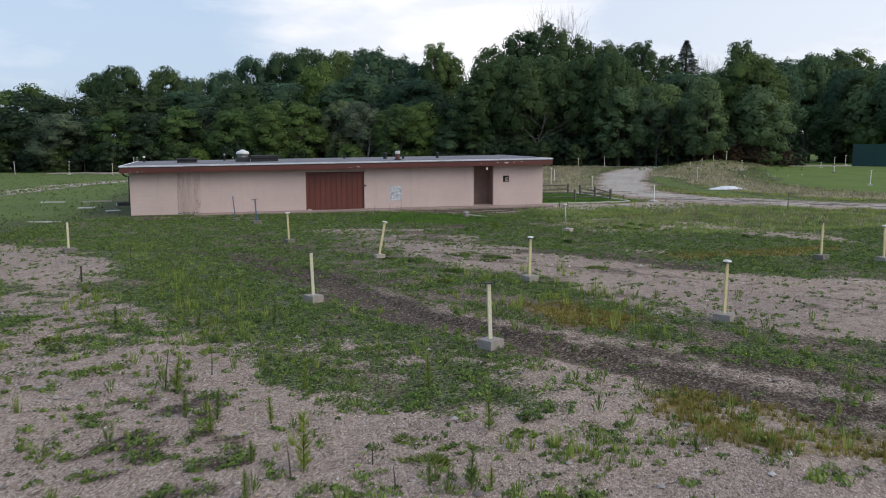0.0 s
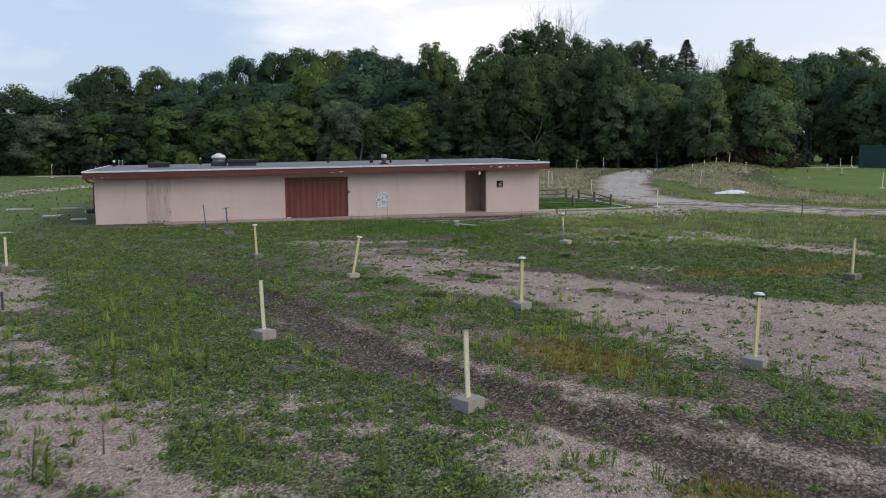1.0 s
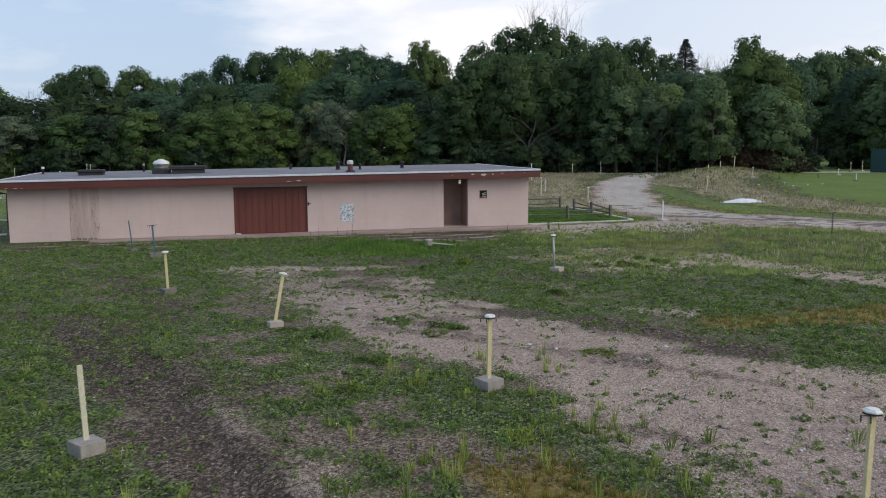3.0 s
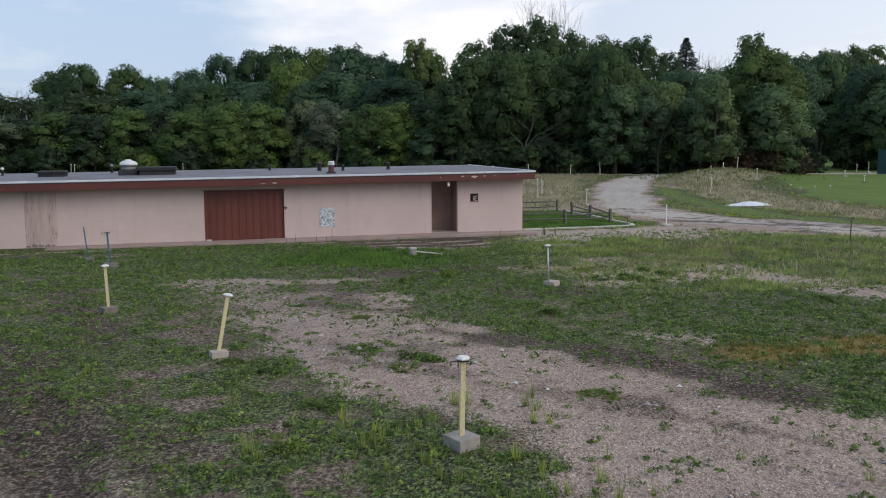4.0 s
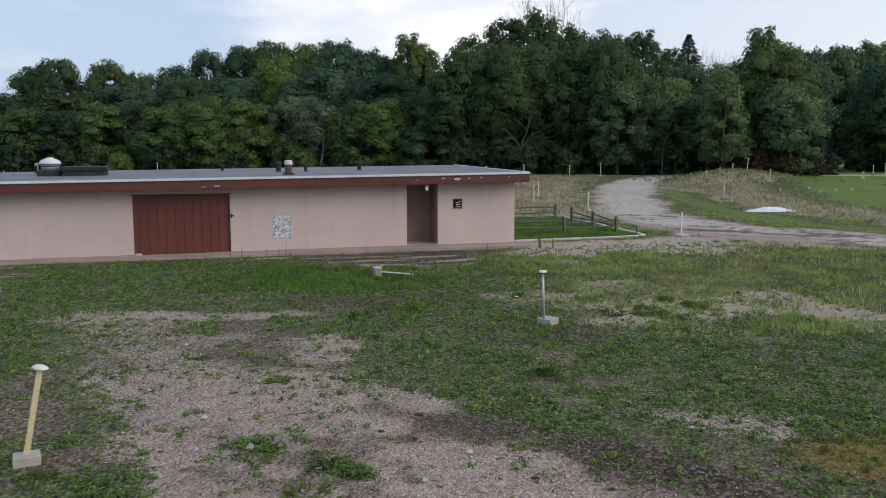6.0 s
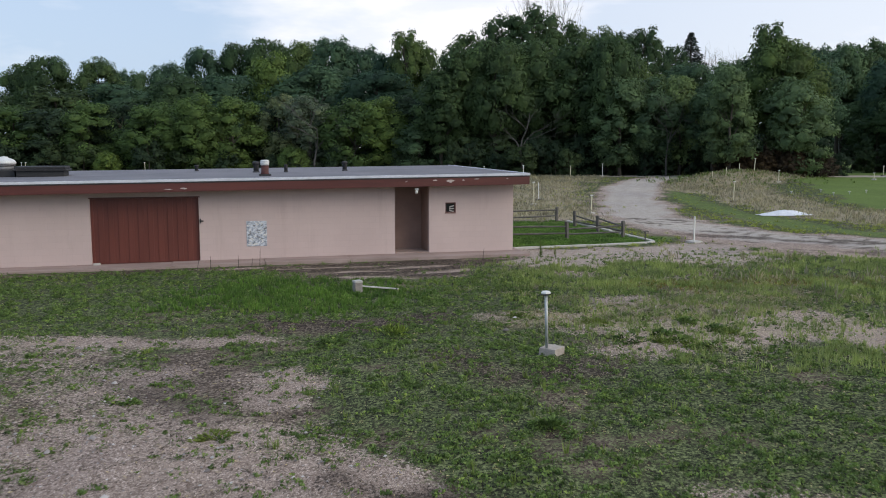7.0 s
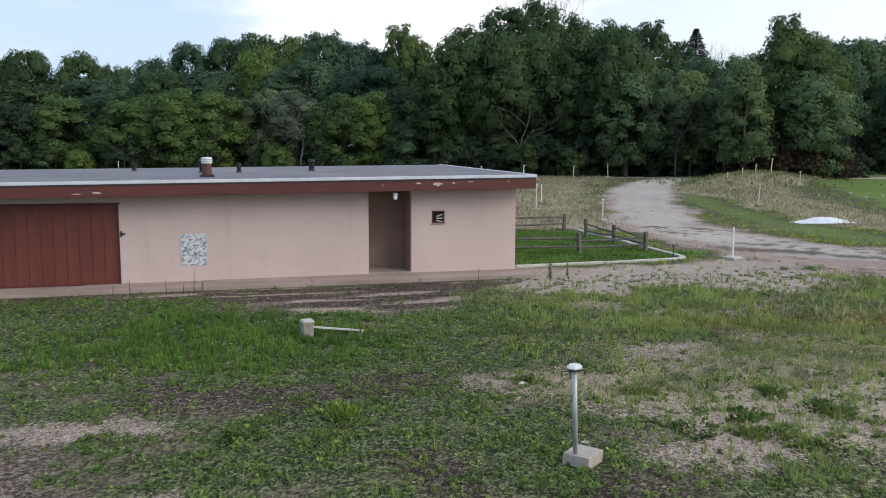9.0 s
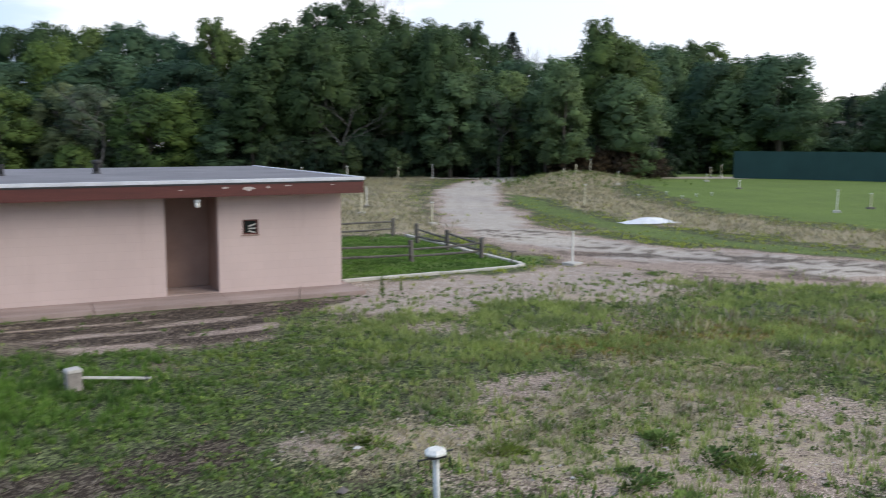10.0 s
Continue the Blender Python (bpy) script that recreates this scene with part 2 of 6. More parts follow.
meadow_leaf = foliage("meadow_blades", (0.215, 0.262, 0.085), (0.315, 0.372, 0.126), (0.44, 0.468, 0.198))
straw_leaf = foliage("dry_straw", (0.30, 0.245, 0.155), (0.44, 0.37, 0.245), (0.60, 0.53, 0.38))
sorrel_leaf = foliage("rusty_sorrel", (0.215, 0.160, 0.042), (0.305, 0.232, 0.064), (0.34, 0.320, 0.100))
lawn_leaf = foliage("mown_lawn_blades", (0.072, 0.138, 0.030), (0.105, 0.198, 0.042), (0.145, 0.250, 0.060))


# ---- plan of the ground ----
TURN_C, TURN_S = math.cos(radians(14.4)), math.sin(radians(14.4))


def field(u, v):
    """From metres across and along the flight line to x, y."""
    return u * TURN_C + v * TURN_S, -u * TURN_S + v * TURN_C


def smooth(a, b, x):
    k = np.clip((x - a) / (b - a), 0.0, 1.0)
    return k * k * (3 - 2 * k)


def lattice(ix, iy, seed):
    n = (ix.astype(np.int64) * 374761393 + iy.astype(np.int64) * 668265263 + seed * 1442695041) & 0x7FFFFFFF
    n = ((n ^ (n >> 13)) * 1274126177) & 0x7FFFFFFF
    return ((n ^ (n >> 16)) & 0xFFFF) / 65535.0


def value_noise(x, y, scale, seed, octaves=4):
    x, y = np.asarray(x, float) * scale, np.asarray(y, float) * scale
    total, amp, norm = np.zeros_like(x), 1.0, 0.0
    for o in range(octaves):
        ix, iy = np.floor(x), np.floor(y)
        fx, fy = x - ix, y - iy
        fx, fy = fx * fx * (3 - 2 * fx), fy * fy * (3 - 2 * fy)
        a, b = lattice(ix, iy, seed + o), lattice(ix + 1, iy, seed + o)
        c, d = lattice(ix, iy + 1, seed + o), lattice(ix + 1, iy + 1, seed + o)
        total += amp * ((a * (1 - fx) + b * fx) * (1 - fy) + (c * (1 - fx) + d * fx) * fy)
        norm += amp
        amp *= 0.55
        x, y = x * 2.03 + 11.7, y * 2.03 + 5.3
    return total / norm


def stroke(x, y, pts, half, soft=0.8, rag=0.9, seed=3):
    """How much a ragged band along a line of points covers each place."""
    best = np.full(np.shape(x), 1e9)
    for (ax, ay), (bx, by) in zip(pts[:-1], pts[1:]):
        dx, dy = bx - ax, by - ay
        k = np.clip(((x - ax) * dx + (y - ay) * dy) / (dx * dx + dy * dy + 1e-9), 0, 1)
        best = np.minimum(best, np.hypot(x - ax - k * dx, y - ay - k * dy))
    best = best + (value_noise(x, y, 0.7, seed, 4) - 0.5) * 2 * rag
    return 1 - smooth(half - soft, half + soft, best)


def any_of(*masks):
    out = masks[0]
    for m in masks[1:]:
        out = 1 - (1 - out) * (1 - m)
    return out


ROAD = [(60, 22), (45, 35), (38, 41), (33.4, 45.5), (30.8, 50.5), (29.8, 55.5), (30.6, 61), (33.5, 68), (37.5, 76), (41.5, 83), (46, 90), (51.5, 95.5), (60, 99)]
LEFT_ROAD = [(-40, 42), (-17.4, 72), (-14.3, 87), (-9.5, 96), (6, 104)]
FAR_ROAD = [(-20, 124), (10, 117), (40, 107), (56, 100.5), (72, 96), (90, 88)]
TRACK_1 = [(2.2, 25.6), (3.0, 23.0), (3.7, 20.2), (4.3, 18.0), (5.1, 16.2), (6.6, 13.3), (7.7, 11.3), (9.0, 8.8), (11, 5)]
TRACK_2 = [(1.0, 26.6), (2.3, 23.4), (3.3, 20.3), (4.4, 17.4), (5.4, 15.2), (6.5, 12.5), (8.0, 9.6)]


def area(x, y, pts, soft=0.5, rag=0.7, seed=3):
    """How much a ragged patch with the outline pts covers each place."""
    best, inside = np.full(np.shape(x), 1e9), np.zeros(np.shape(x), bool)
    for (ax, ay), (bx, by) in zip(pts, pts[1:] + pts[:1]):
        dx, dy = bx - ax, by - ay
        k = np.clip(((x - ax) * dx + (y - ay) * dy) / (dx * dx + dy * dy + 1e-9), 0, 1)
        best = np.minimum(best, np.hypot(x - ax - k * dx, y - ay - k * dy))
        if dy:
            inside ^= ((ay > y) != (by > y)) & (x < ax + (y - ay) / dy * dx)
    best = np.where(inside, best, -best) + (value_noise(x, y, 0.9, seed, 5) - 0.5) * 2 * rag
    return smooth(-soft, soft, best)


LANE_EDGE = [(3.2, 38.4), (5.6, 37.6), (7.4, 34.6), (9.0, 31.5), (10.0, 29.4), (11.3, 26.7), (12.8, 24.0), (14.4, 21.3), (17, 19.2), (22, 15.5), (40, -4),
             (24, -2), (14.5, 10.5), (12.2, 13.4), (11.0, 14.6), (10.1, 15.8), (9.7, 17.4), (9.2, 19.2), (9.1, 20.6), (8.6, 23.0), (7.3, 23.6), (6.4, 25.6), (5.9, 28.2), (5.3, 31.0), (4.4, 34.2), (3.2, 36.6)]
MUD_EDGE = [(1.4, 26.0), (2.6, 25.4), (3.9, 22.4), (5.0, 19.3), (6.4, 15.9), (8.9, 13.5), (9.9, 10.9), (12, 7), (18, -4), (15, -5), (9.6, 6), (8.2, 8.9), (7.5, 10.1), (6.6, 11.6), (5.6, 13.7), (4.4, 15.6), (3.3, 17.8), (2.2, 21.6), (1.3, 24.0)]
FORE_EDGE = [(0.3, 13.6), (1.9, 12.4), (2.8, 11.3), (4.2, 11.0), (4.4, 13.6), (5.2, 13.8), (6.0, 12.4), (6.6, 10.6), (7.8, 8.8), (16, -25), (-26, -25), (-17, 12), (-4.2, 16.0), (-2.1, 16.6), (-0.8, 17.0), (0.0, 15.4)]
CARPET_EDGE = [(0.0, 16.0), (1.1, 15.2), (2.0, 13.6), (2.9, 12.3), (4.0, 11.6), (4.5, 13.6), (3.8, 15.2), (3.0, 16.4), (1.8, 16.8), (0.4, 17.0)]
RIGHT_WORN = [(14.5, 37.0), (17.5, 38.8), (20.5, 37.8), (22.5, 35.5), (24, 30), (23, 27.5), (21, 30.4), (19.8, 33.0), (17, 33.2), (14.4, 33.0), (15.6, 35.0)]
YARD_GRAVEL = [(16.6, 46.2), (17.4, 44.7), (19.4, 43.6), (21.4, 44.6), (24.1, 43.4), (27, 44.0), (27.5, 48.5), (26.2, 49.4), (25.2, 49.3), (22, 48.8), (19, 48.9), (18.6, 47.0)]
WASH_EDGE = [(7.0, 47.0), (9.4, 46.0), (11.0, 44.8), (11.9, 43.6), (13.5, 43.0), (15.2, 43.4), (15.9, 44.8), (18.6, 46.7), (18.9, 47.1)]


LAST_COVER = [None, None, None]


def cover(x, y):
    """The shares at each place, kept while the same places are asked for again."""
    if LAST_COVER[0] is not x or LAST_COVER[1] is not y:
        LAST_COVER[:] = x, y, cover_shares(x, y)
    return LAST_COVER[2]


def cover_shares(x, y):
    """Shares of gravel, mud, lawn, straw, sorrel and green at each place."""
    n1, n2 = value_noise(x, y, 0.45, 21, 4), value_noise(x, y, 1.6, 33, 4)
    fleck = value_noise(x, y, 2.6, 63, 4)
    along = value_noise((x * 0.80 + y * 0.60) * 2.4, (y * 0.80 - x * 0.60) * 0.42, 1.0, 85, 4)
    # bare ground
    fore = area(x, y, FORE_EDGE, 0.7, 0.9, 55)
    lane = area(x, y, LANE_EDGE, 0.85, 1.1, 7) * (1 - 0.46 * smooth(28.5, 33, y)) * (0.78 + 0.22 * smooth(0.35, 0.5, n2))
    road = any_of(stroke(x, y, ROAD, 2.35, 1.1, 1.3, 9), stroke(x, y, FAR_ROAD, 3.0, 0.5, 0.5, 5),
                  stroke(x, y, [(33, 43), (29.8, 46.0), (29.2, 50), (29.6, 55)], 2.2, 1.0, 1.3, 16) * 0.85)
    left = area(x, y, [(-10, 37.5), (-5.8, 33.6), (-3.5, 28.6), (-3.1, 24.9), (-5.1, 24.7), (-7, 26.8), (-11, 30)], 0.9, 1.3, 11) * 0.85
    leftroad = stroke(x, y, LEFT_ROAD, 1.9, 0.6, 0.7, 12)
    right = any_of(area(x, y, RIGHT_WORN, 1.0, 1.5, 14) * 0.46, stroke(x, y, [(13.4, 27.4), (14.6, 26.5)], 0.35, 0.5, 0.6, 26) * 0.6,
                   stroke(x, y, [(15.4, 33.6), (18, 34.2), (20, 34.4), (21.4, 33.4)], 0.55, 0.7, 0.8, 27) * 0.6, stroke(x, y, [(21.0, 31.6), (22.6, 28.2)], 0.8, 0.7, 0.9, 28) * 0.8)
    right = any_of(right, stroke(x, y, [(17.5, 38.5), (18.6, 38.3), (19.5, 37.5), (20.8, 36.0)], 0.7, 0.7, 0.8, 13) * 0.45, stroke(x, y, [(17.2, 34.8), (18.7, 35.0), (20.5, 34.3), (22.5, 32.6)], 0.8, 0.7, 0.8, 15) * 0.52,
                   stroke(x, y, [(14.2, 37.5), (15.9, 37.0)], 0.45, 0.45, 0.5, 34) * 0.7, stroke(x, y, [(53, 59.4), (58, 60.2)], 0.5, 0.3, 0.3, 10))
    front = any_of(area(x, y, YARD_GRAVEL, 0.6, 0.9, 17) * 0.78, stroke(x, y, [(18.7, 42.8), (19.4, 41.5), (20.7, 41.3)], 0.5, 0.6, 0.8, 18) * 0.5,
                   stroke(x, y, [(24, 62), (29, 60)], 1.2, 1.0, 1.3, 19))
    wash = value_noise(x * 0.55, y * 3.6, 1.0, 81, 4)
    apron = any_of(area(x, y, WASH_EDGE, 0.4, 0.5, 20), stroke(x, y, [(-4.4, 46.2), (7, 46.9)], 0.25, 0.3, 0.4, 22) * 0.8, stroke(x, y, [(-3.6, 45.6), (-1.0, 45.2), (1.4, 44.8)], 0.5, 0.5, 0.7, 24) * 0.8)
    moss = any_of(area(x, y, [(8.6, 34.0), (9.5, 34.3), (10.0, 33.0), (9.6, 31.6), (8.7, 32.0)], 0.4, 0.5, 23), stroke(x, y, [(9.0, 36.4), (7.0, 36.6), (5.2, 37.4)], 0.4, 0.5, 0.7, 25))
    thin = any_of(area(x, y, [(-7, 24.5), (-3.5, 24.0), (-1.2, 19.6), (-0.8, 17.0), (-3.2, 16.4), (-8, 15)], 0.7, 0.9, 29), area(x, y, CARPET_EDGE, 0.8, 1.0, 30),
                  stroke(x, y, [(-2.4, 20.0), (-0.4, 18.4)], 0.7, 0.7, 0.9, 43) * 0.6)
    clumpy = smooth(0.46, 0.56, value_noise(x, y, 2.1, 57, 3))
    tracks = area(x, y, MUD_EDGE, 0.5, 0.6, 31)
    gravel = any_of(fore * 0.95, tracks * 0.45 * (1 - smooth(21, 25, y)), lane, road, left, leftroad, right, front, thin * (0.62 - 0.4 * clumpy), apron * 0.8 * smooth(0.52, 0.62, wash), moss * 0.75)
    # wet dark soil
    mud = any_of(tracks * (0.08 + 0.80 * smooth(0.45, 0.55, along)),
                 stroke(x, y, TRACK_1, 0.22, 0.22, 0.2, 32) * 0.9, stroke(x, y, TRACK_2, 0.22, 0.22, 0.2, 32) * 0.9,
                 stroke(x, y, [(0.6, 30.2), (1.4, 27.6), (1.9, 24.6)], 0.75, 0.6, 0.8, 33) * 0.8, stroke(x, y, [(-2.0, 32.2), (-0.4, 29.8), (0.9, 27.0)], 0.45, 0.5, 0.7, 35) * 0.8,
                 stroke(x, y, [(1.5, 25.9), (3.6, 25.3)], 0.4, 0.5, 0.7, 36) * 0.6, stroke(x, y, [(0.2, 38.2), (1.6, 35.0), (1.9, 30.5)], 0.5, 0.6, 0.8, 37) * 0.5,
                 stroke(x, y, [(9.6, 28.9), (10.9, 27.5), (12.0, 26.3), (12.9, 24.4), (14.0, 22.8)], 0.5, 0.5, 0.8, 38) * 0.85, stroke(x, y, [(12.2, 23.2), (13.4, 22.8)], 0.5, 0.5, 0.7, 39) * 0.6,
                 stroke(x, y, [(9.4, 37.8), (11.5, 37.2), (13.0, 37.5)], 0.65, 0.6, 0.8, 40) * 0.9, stroke(x, y, [(12.2, 34.6), (12.8, 32.4), (14.0, 32.6), (14.9, 32.8)], 0.5, 0.5, 0.8, 41) * 0.75,
                 stroke(x, y, [(8.9, 38.9), (7.9, 39.9)], 0.35, 0.5, 0.6, 42) * 0.6, stroke(x, y, [(7.2, 34.8), (7.6, 33.2), (8.6, 31.8)], 0.6, 0.6, 0.8, 44) * 0.3,
                 stroke(x, y, [(0.1, 37.8), (1.3, 34.2), (2.3, 31.5), (2.6, 28.5)], 0.55, 0.6, 0.8, 78) * 0.6, stroke(x, y, [(2.9, 24.6), (3.7, 23.9), (4.5, 22.7)], 0.45, 0.5, 0.7, 79) * 0.7,
                 fore * 0.85 * smooth(0.48, 0.60, fleck) * area(x, y, [(-1.9, 13.0), (-0.6, 13.5), (0.7, 12.2), (0.5, 10.3), (0.0, 9.0), (-1.5, 9.0), (-2.3, 10.7)], 0.5, 0.7, 64),
                 lane * 0.55 * smooth(0.54, 0.66, along), 0.62 * road * (y < 60) * smooth(0.51, 0.60, along),
                 stroke(x, y, [(q + 1.0, r) for q, r in ROAD], 0.25, 0.35, 0.3, 66) * 0.3, stroke(x, y, [(q - 0.8, r) for q, r in ROAD], 0.25, 0.35, 0.3, 67) * 0.3,
                 apron * 0.95 * smooth(0.56, 0.44, wash))
    yard = smooth(18.9, 19.0, x) * (1 - smooth(25.0, 25.2, x)) * smooth(49.3, 49.5, y) * (1 - smooth(59.0, 60.5, y))
    lawn = any_of(yard, 0.55 * smooth(-5, -9, x) * smooth(38, 50, y) * (1 - leftroad), smooth(0, 2.5, (x - 45.5) - np.maximum(0, y - 64) * 0.6 + (n1 - 0.5) * 4) * (1 - smooth(96, 101, y + 0.15 * x - 12)) * smooth(46, 58, y + 0.2 * x))
    lawn = any_of(lawn, area(x, y, [(68, 92), (96, 150), (130, 190), (180, 160), (110, 85)], 3.0, 2.0, 73))
    lawn = any_of(lawn, stroke(x, y, [(43, 82), (38.6, 69), (36.2, 60), (35.4, 53), (36.4, 46.5), (42, 39), (52, 29)], 1.3, 0.6, 0.8, 76) * 0.55, stroke(x, y, [(25.4, 50.4), (26.6, 51.6)], 0.5, 0.4, 0.5, 77) * 0.6)
    dry = smooth(13, 17, x) * smooth(28, 34, y + 0.5 * (x - 17)) * (1 - smooth(44, 46, y)) * (1 - smooth(30, 36, x))
    straw = any_of(stroke(x, y, [(50, 84), (45.0, 72), (42.4, 65), (41.4, 57), (41.5, 51), (46, 44), (55, 35)], 2.6, 1.2, 1.8, 41), dry * 0.42 * smooth(0.40, 0.56, value_noise(x, y, 0.9, 75, 4)),
                   stroke(x, y, [(25, 64), (28, 74), (34, 88), (41, 99)], 4.2, 2.4, 2.4, 42),
                   stroke(x, y, [(46, 79), (53, 87), (58, 91.5), (61, 93)], 3.8, 1.6, 2.0, 43),
                   area(x, y, [(13.8, 37.2), (17, 37.4), (20.5, 39.4), (23, 38.4), (21.5, 35.6), (18, 35.2), (15.4, 36.0)], 0.8, 1.2, 44) * 0.5)
    sorrel = any_of(area(x, y, [(6.6, 18.6), (7.8, 18.4), (8.6, 16.5), (7.6, 15.6), (6.6, 16.6)], 0.5, 0.7, 45) * 0.8,
                    area(x, y, [(5.7, 9.6), (6.4, 11.2), (7.2, 11.0), (7.6, 9.6), (6.6, 8.6)], 0.5, 0.7, 46) * 0.8, stroke(x, y, [(7.2, 8.6), (8.4, 7.6)], 0.4, 0.5, 0.6, 40) * 0.8,
                    stroke(x, y, [(15.1, 25.2), (17.0, 25.0), (20.2, 25.6)], 0.8, 0.6, 0.8, 47),
                    stroke(x, y, [(19.4, 40.3), (21.2, 40.0), (23.7, 39.8), (25.8, 39.4)], 0.8, 0.7, 0.9, 48) * 0.6) * smooth(0.3, 0.5, n2 + 0.1)
    # what grows: dense by default, sparse on bare ground
    brown = any_of(area(x, y, [(3.3, 31.5), (4.4, 33.4), (5.3, 29.0), (5.9, 26.2), (6.6, 24.2), (7.4, 22.6), (6.9, 20.3), (7.4, 18.9), (6.2, 17.0), (4.6, 19.4), (3.8, 23.6), (3.4, 27.0)], 0.7, 0.9, 52),
                   area(x, y, [(6.3, 17.2), (8.6, 16.6), (9.8, 15.4), (11, 14.0), (13, 12), (11, 9), (9, 13), (7, 15)], 0.6, 0.8, 53), area(x, y, [(6.8, 36.2), (9.2, 36.0), (9.4, 31.0), (7.2, 32.4)], 0.6, 0.8, 54))
    lush = smooth(0.32, 0.52, 0.45 * n1 + 0.25 * n2 + 0.3 * fleck)
    bright = area(x, y, [(7.0, 42.0), (9.2, 44.0), (12.4, 42.8), (13.4, 40.8), (11.2, 38.6), (9, 39.2), (7.0, 40.3)], 0.7, 0.9, 58)
    green = (1 - 0.93 * any_of(fore, lane, left, road, front)) * (1 - 0.62 * right) * (1 - (0.85 - 0.4 * smooth(22, 26, y)) * mud) * (1 - 0.88 * tracks * (1 - smooth(21, 25, y)) * (1 - 0.8 * smooth(0.56, 0.66, fleck))) * (1 - brown * (0.94 - 0.80 * smooth(0.46, 0.60, value_noise(x, y, 1.3, 74, 4)))) * (1 - 0.95 * apron) * (1 - 0.88 * thin * (1 - clumpy)) * (1 - 0.6 * moss) * (1 - 0.7 * sorrel) * (0.30 + 0.70 * lush)
    band = stroke(x, y, [(7.2, 22.4), (8.1, 21.3), (8.3, 20.1), (8.6, 18.5), (9.0, 17.2), (9.5, 16.0)], 0.55, 0.5, 0.6, 56) * 0.85
    tuft = any_of(area(x, y, [(7.3, 27.6), (8.1, 28.6), (8.8, 27.4), (9.1, 26.7), (8.2, 26.0)], 0.4, 0.7, 50) * 0.8, stroke(x, y, [(10.8, 23.7), (11.1, 23.5)], 0.15, 0.2, 0.3, 51),
                  stroke(x, y, [(6.0, 24.3), (6.9, 24.1)], 0.4, 0.35, 0.4, 59) * 0.9, stroke(x, y, [(5.4, 22.4), (6.0, 22.1)], 0.25, 0.3, 0.4, 60), stroke(x, y, [(6.1, 20.8), (6.1, 19.8)], 0.2, 0.3, 0.4, 61),
                  stroke(x, y, [(3.6, 9.6), (4.3, 9.3), (4.8, 9.6), (5.8, 9.6)], 0.28, 0.35, 0.5, 62) * 0.9, stroke(x, y, [(4.6, 11.7), (5.6, 11.4), (6.5, 11.2)], 0.18, 0.3, 0.4, 65) * 0.8,
                  stroke(x, y, [(8.2, 13.5), (9.4, 12.5), (11.5, 11.8)], 0.35, 0.4, 0.6, 68) * 0.8, stroke(x, y, [(3.6, 16.6), (3.9, 15.4)], 0.3, 0.3, 0.5, 69) * 0.7)
    patchy = fore * area(x, y, [(-2.2, 13.0), (-0.6, 13.6), (0.8, 12.2), (0.6, 10.0), (0.2, 8.0), (-1.6, 8.4), (-2.6, 10.7)], 0.6, 0.8, 64) * smooth(0.46, 0.58, fleck) * 0.75
    sparse = fore * smooth(0.60, 0.68, fleck) * 0.5 + lane * smooth(0.60, 0.68, fleck) * 0.22
    green = np.clip(np.maximum(green, np.maximum(np.maximum(band, tuft), np.maximum(patchy, np.maximum(sparse, bright * 0.95)))), 0, 1) * (1 - road * 0.9)
    return gravel, mud, lawn * (1 - road) * (1 - 0.95 * straw), straw * (1 - road * 0.95), sorrel, green


def tall_share(x, y):
    """Where yellow-green grass stands among the low weeds."""
    return any_of(stroke(x, y, [(-3.9, 34.9), (-1.9, 27.9), (-0.7, 22.3), (-0.2, 18.6), (0.0, 16.6)], 0.8, 0.7, 0.8, 59) * 0.8, stroke(x, y, [(-3.6, 23.0), (-2.6, 19.0)], 0.5, 0.6, 0.9, 70) * 0.5,
                  stroke(x, y, [(7.2, 22.4), (8.1, 21.3), (8.3, 20.1), (8.6, 18.5), (9.0, 17.2)], 0.5, 0.5, 0.7, 56) * 0.6, stroke(x, y, [(3.6, 9.6), (4.3, 9.3), (5.8, 9.6), (7.0, 9.0)], 0.4, 0.4, 0.6, 62) * 0.8,
                  stroke(x, y, [(5.4, 22.4), (6.0, 22.1)], 0.25, 0.3, 0.4, 60), stroke(x, y, [(6.6, 18.6), (7.9, 18.7), (9.1, 19.4)], 0.3, 0.4, 0.5, 71) * 0.7, stroke(x, y, [(1.0, 15.4), (3.4, 15.2)], 0.5, 0.5, 0.8, 72) * 0.25,
                  area(x, y, [(7.0, 42.0), (9.2, 44.0), (12.4, 42.8), (16, 43), (18, 42), (24, 41.5), (26, 39.4), (22, 39.4), (17, 39.6), (13.4, 40.4), (11.2, 39.4), (9, 39.8)], 0.8, 1.0, 58) * 0.5 * smooth(11.5, 14, x))


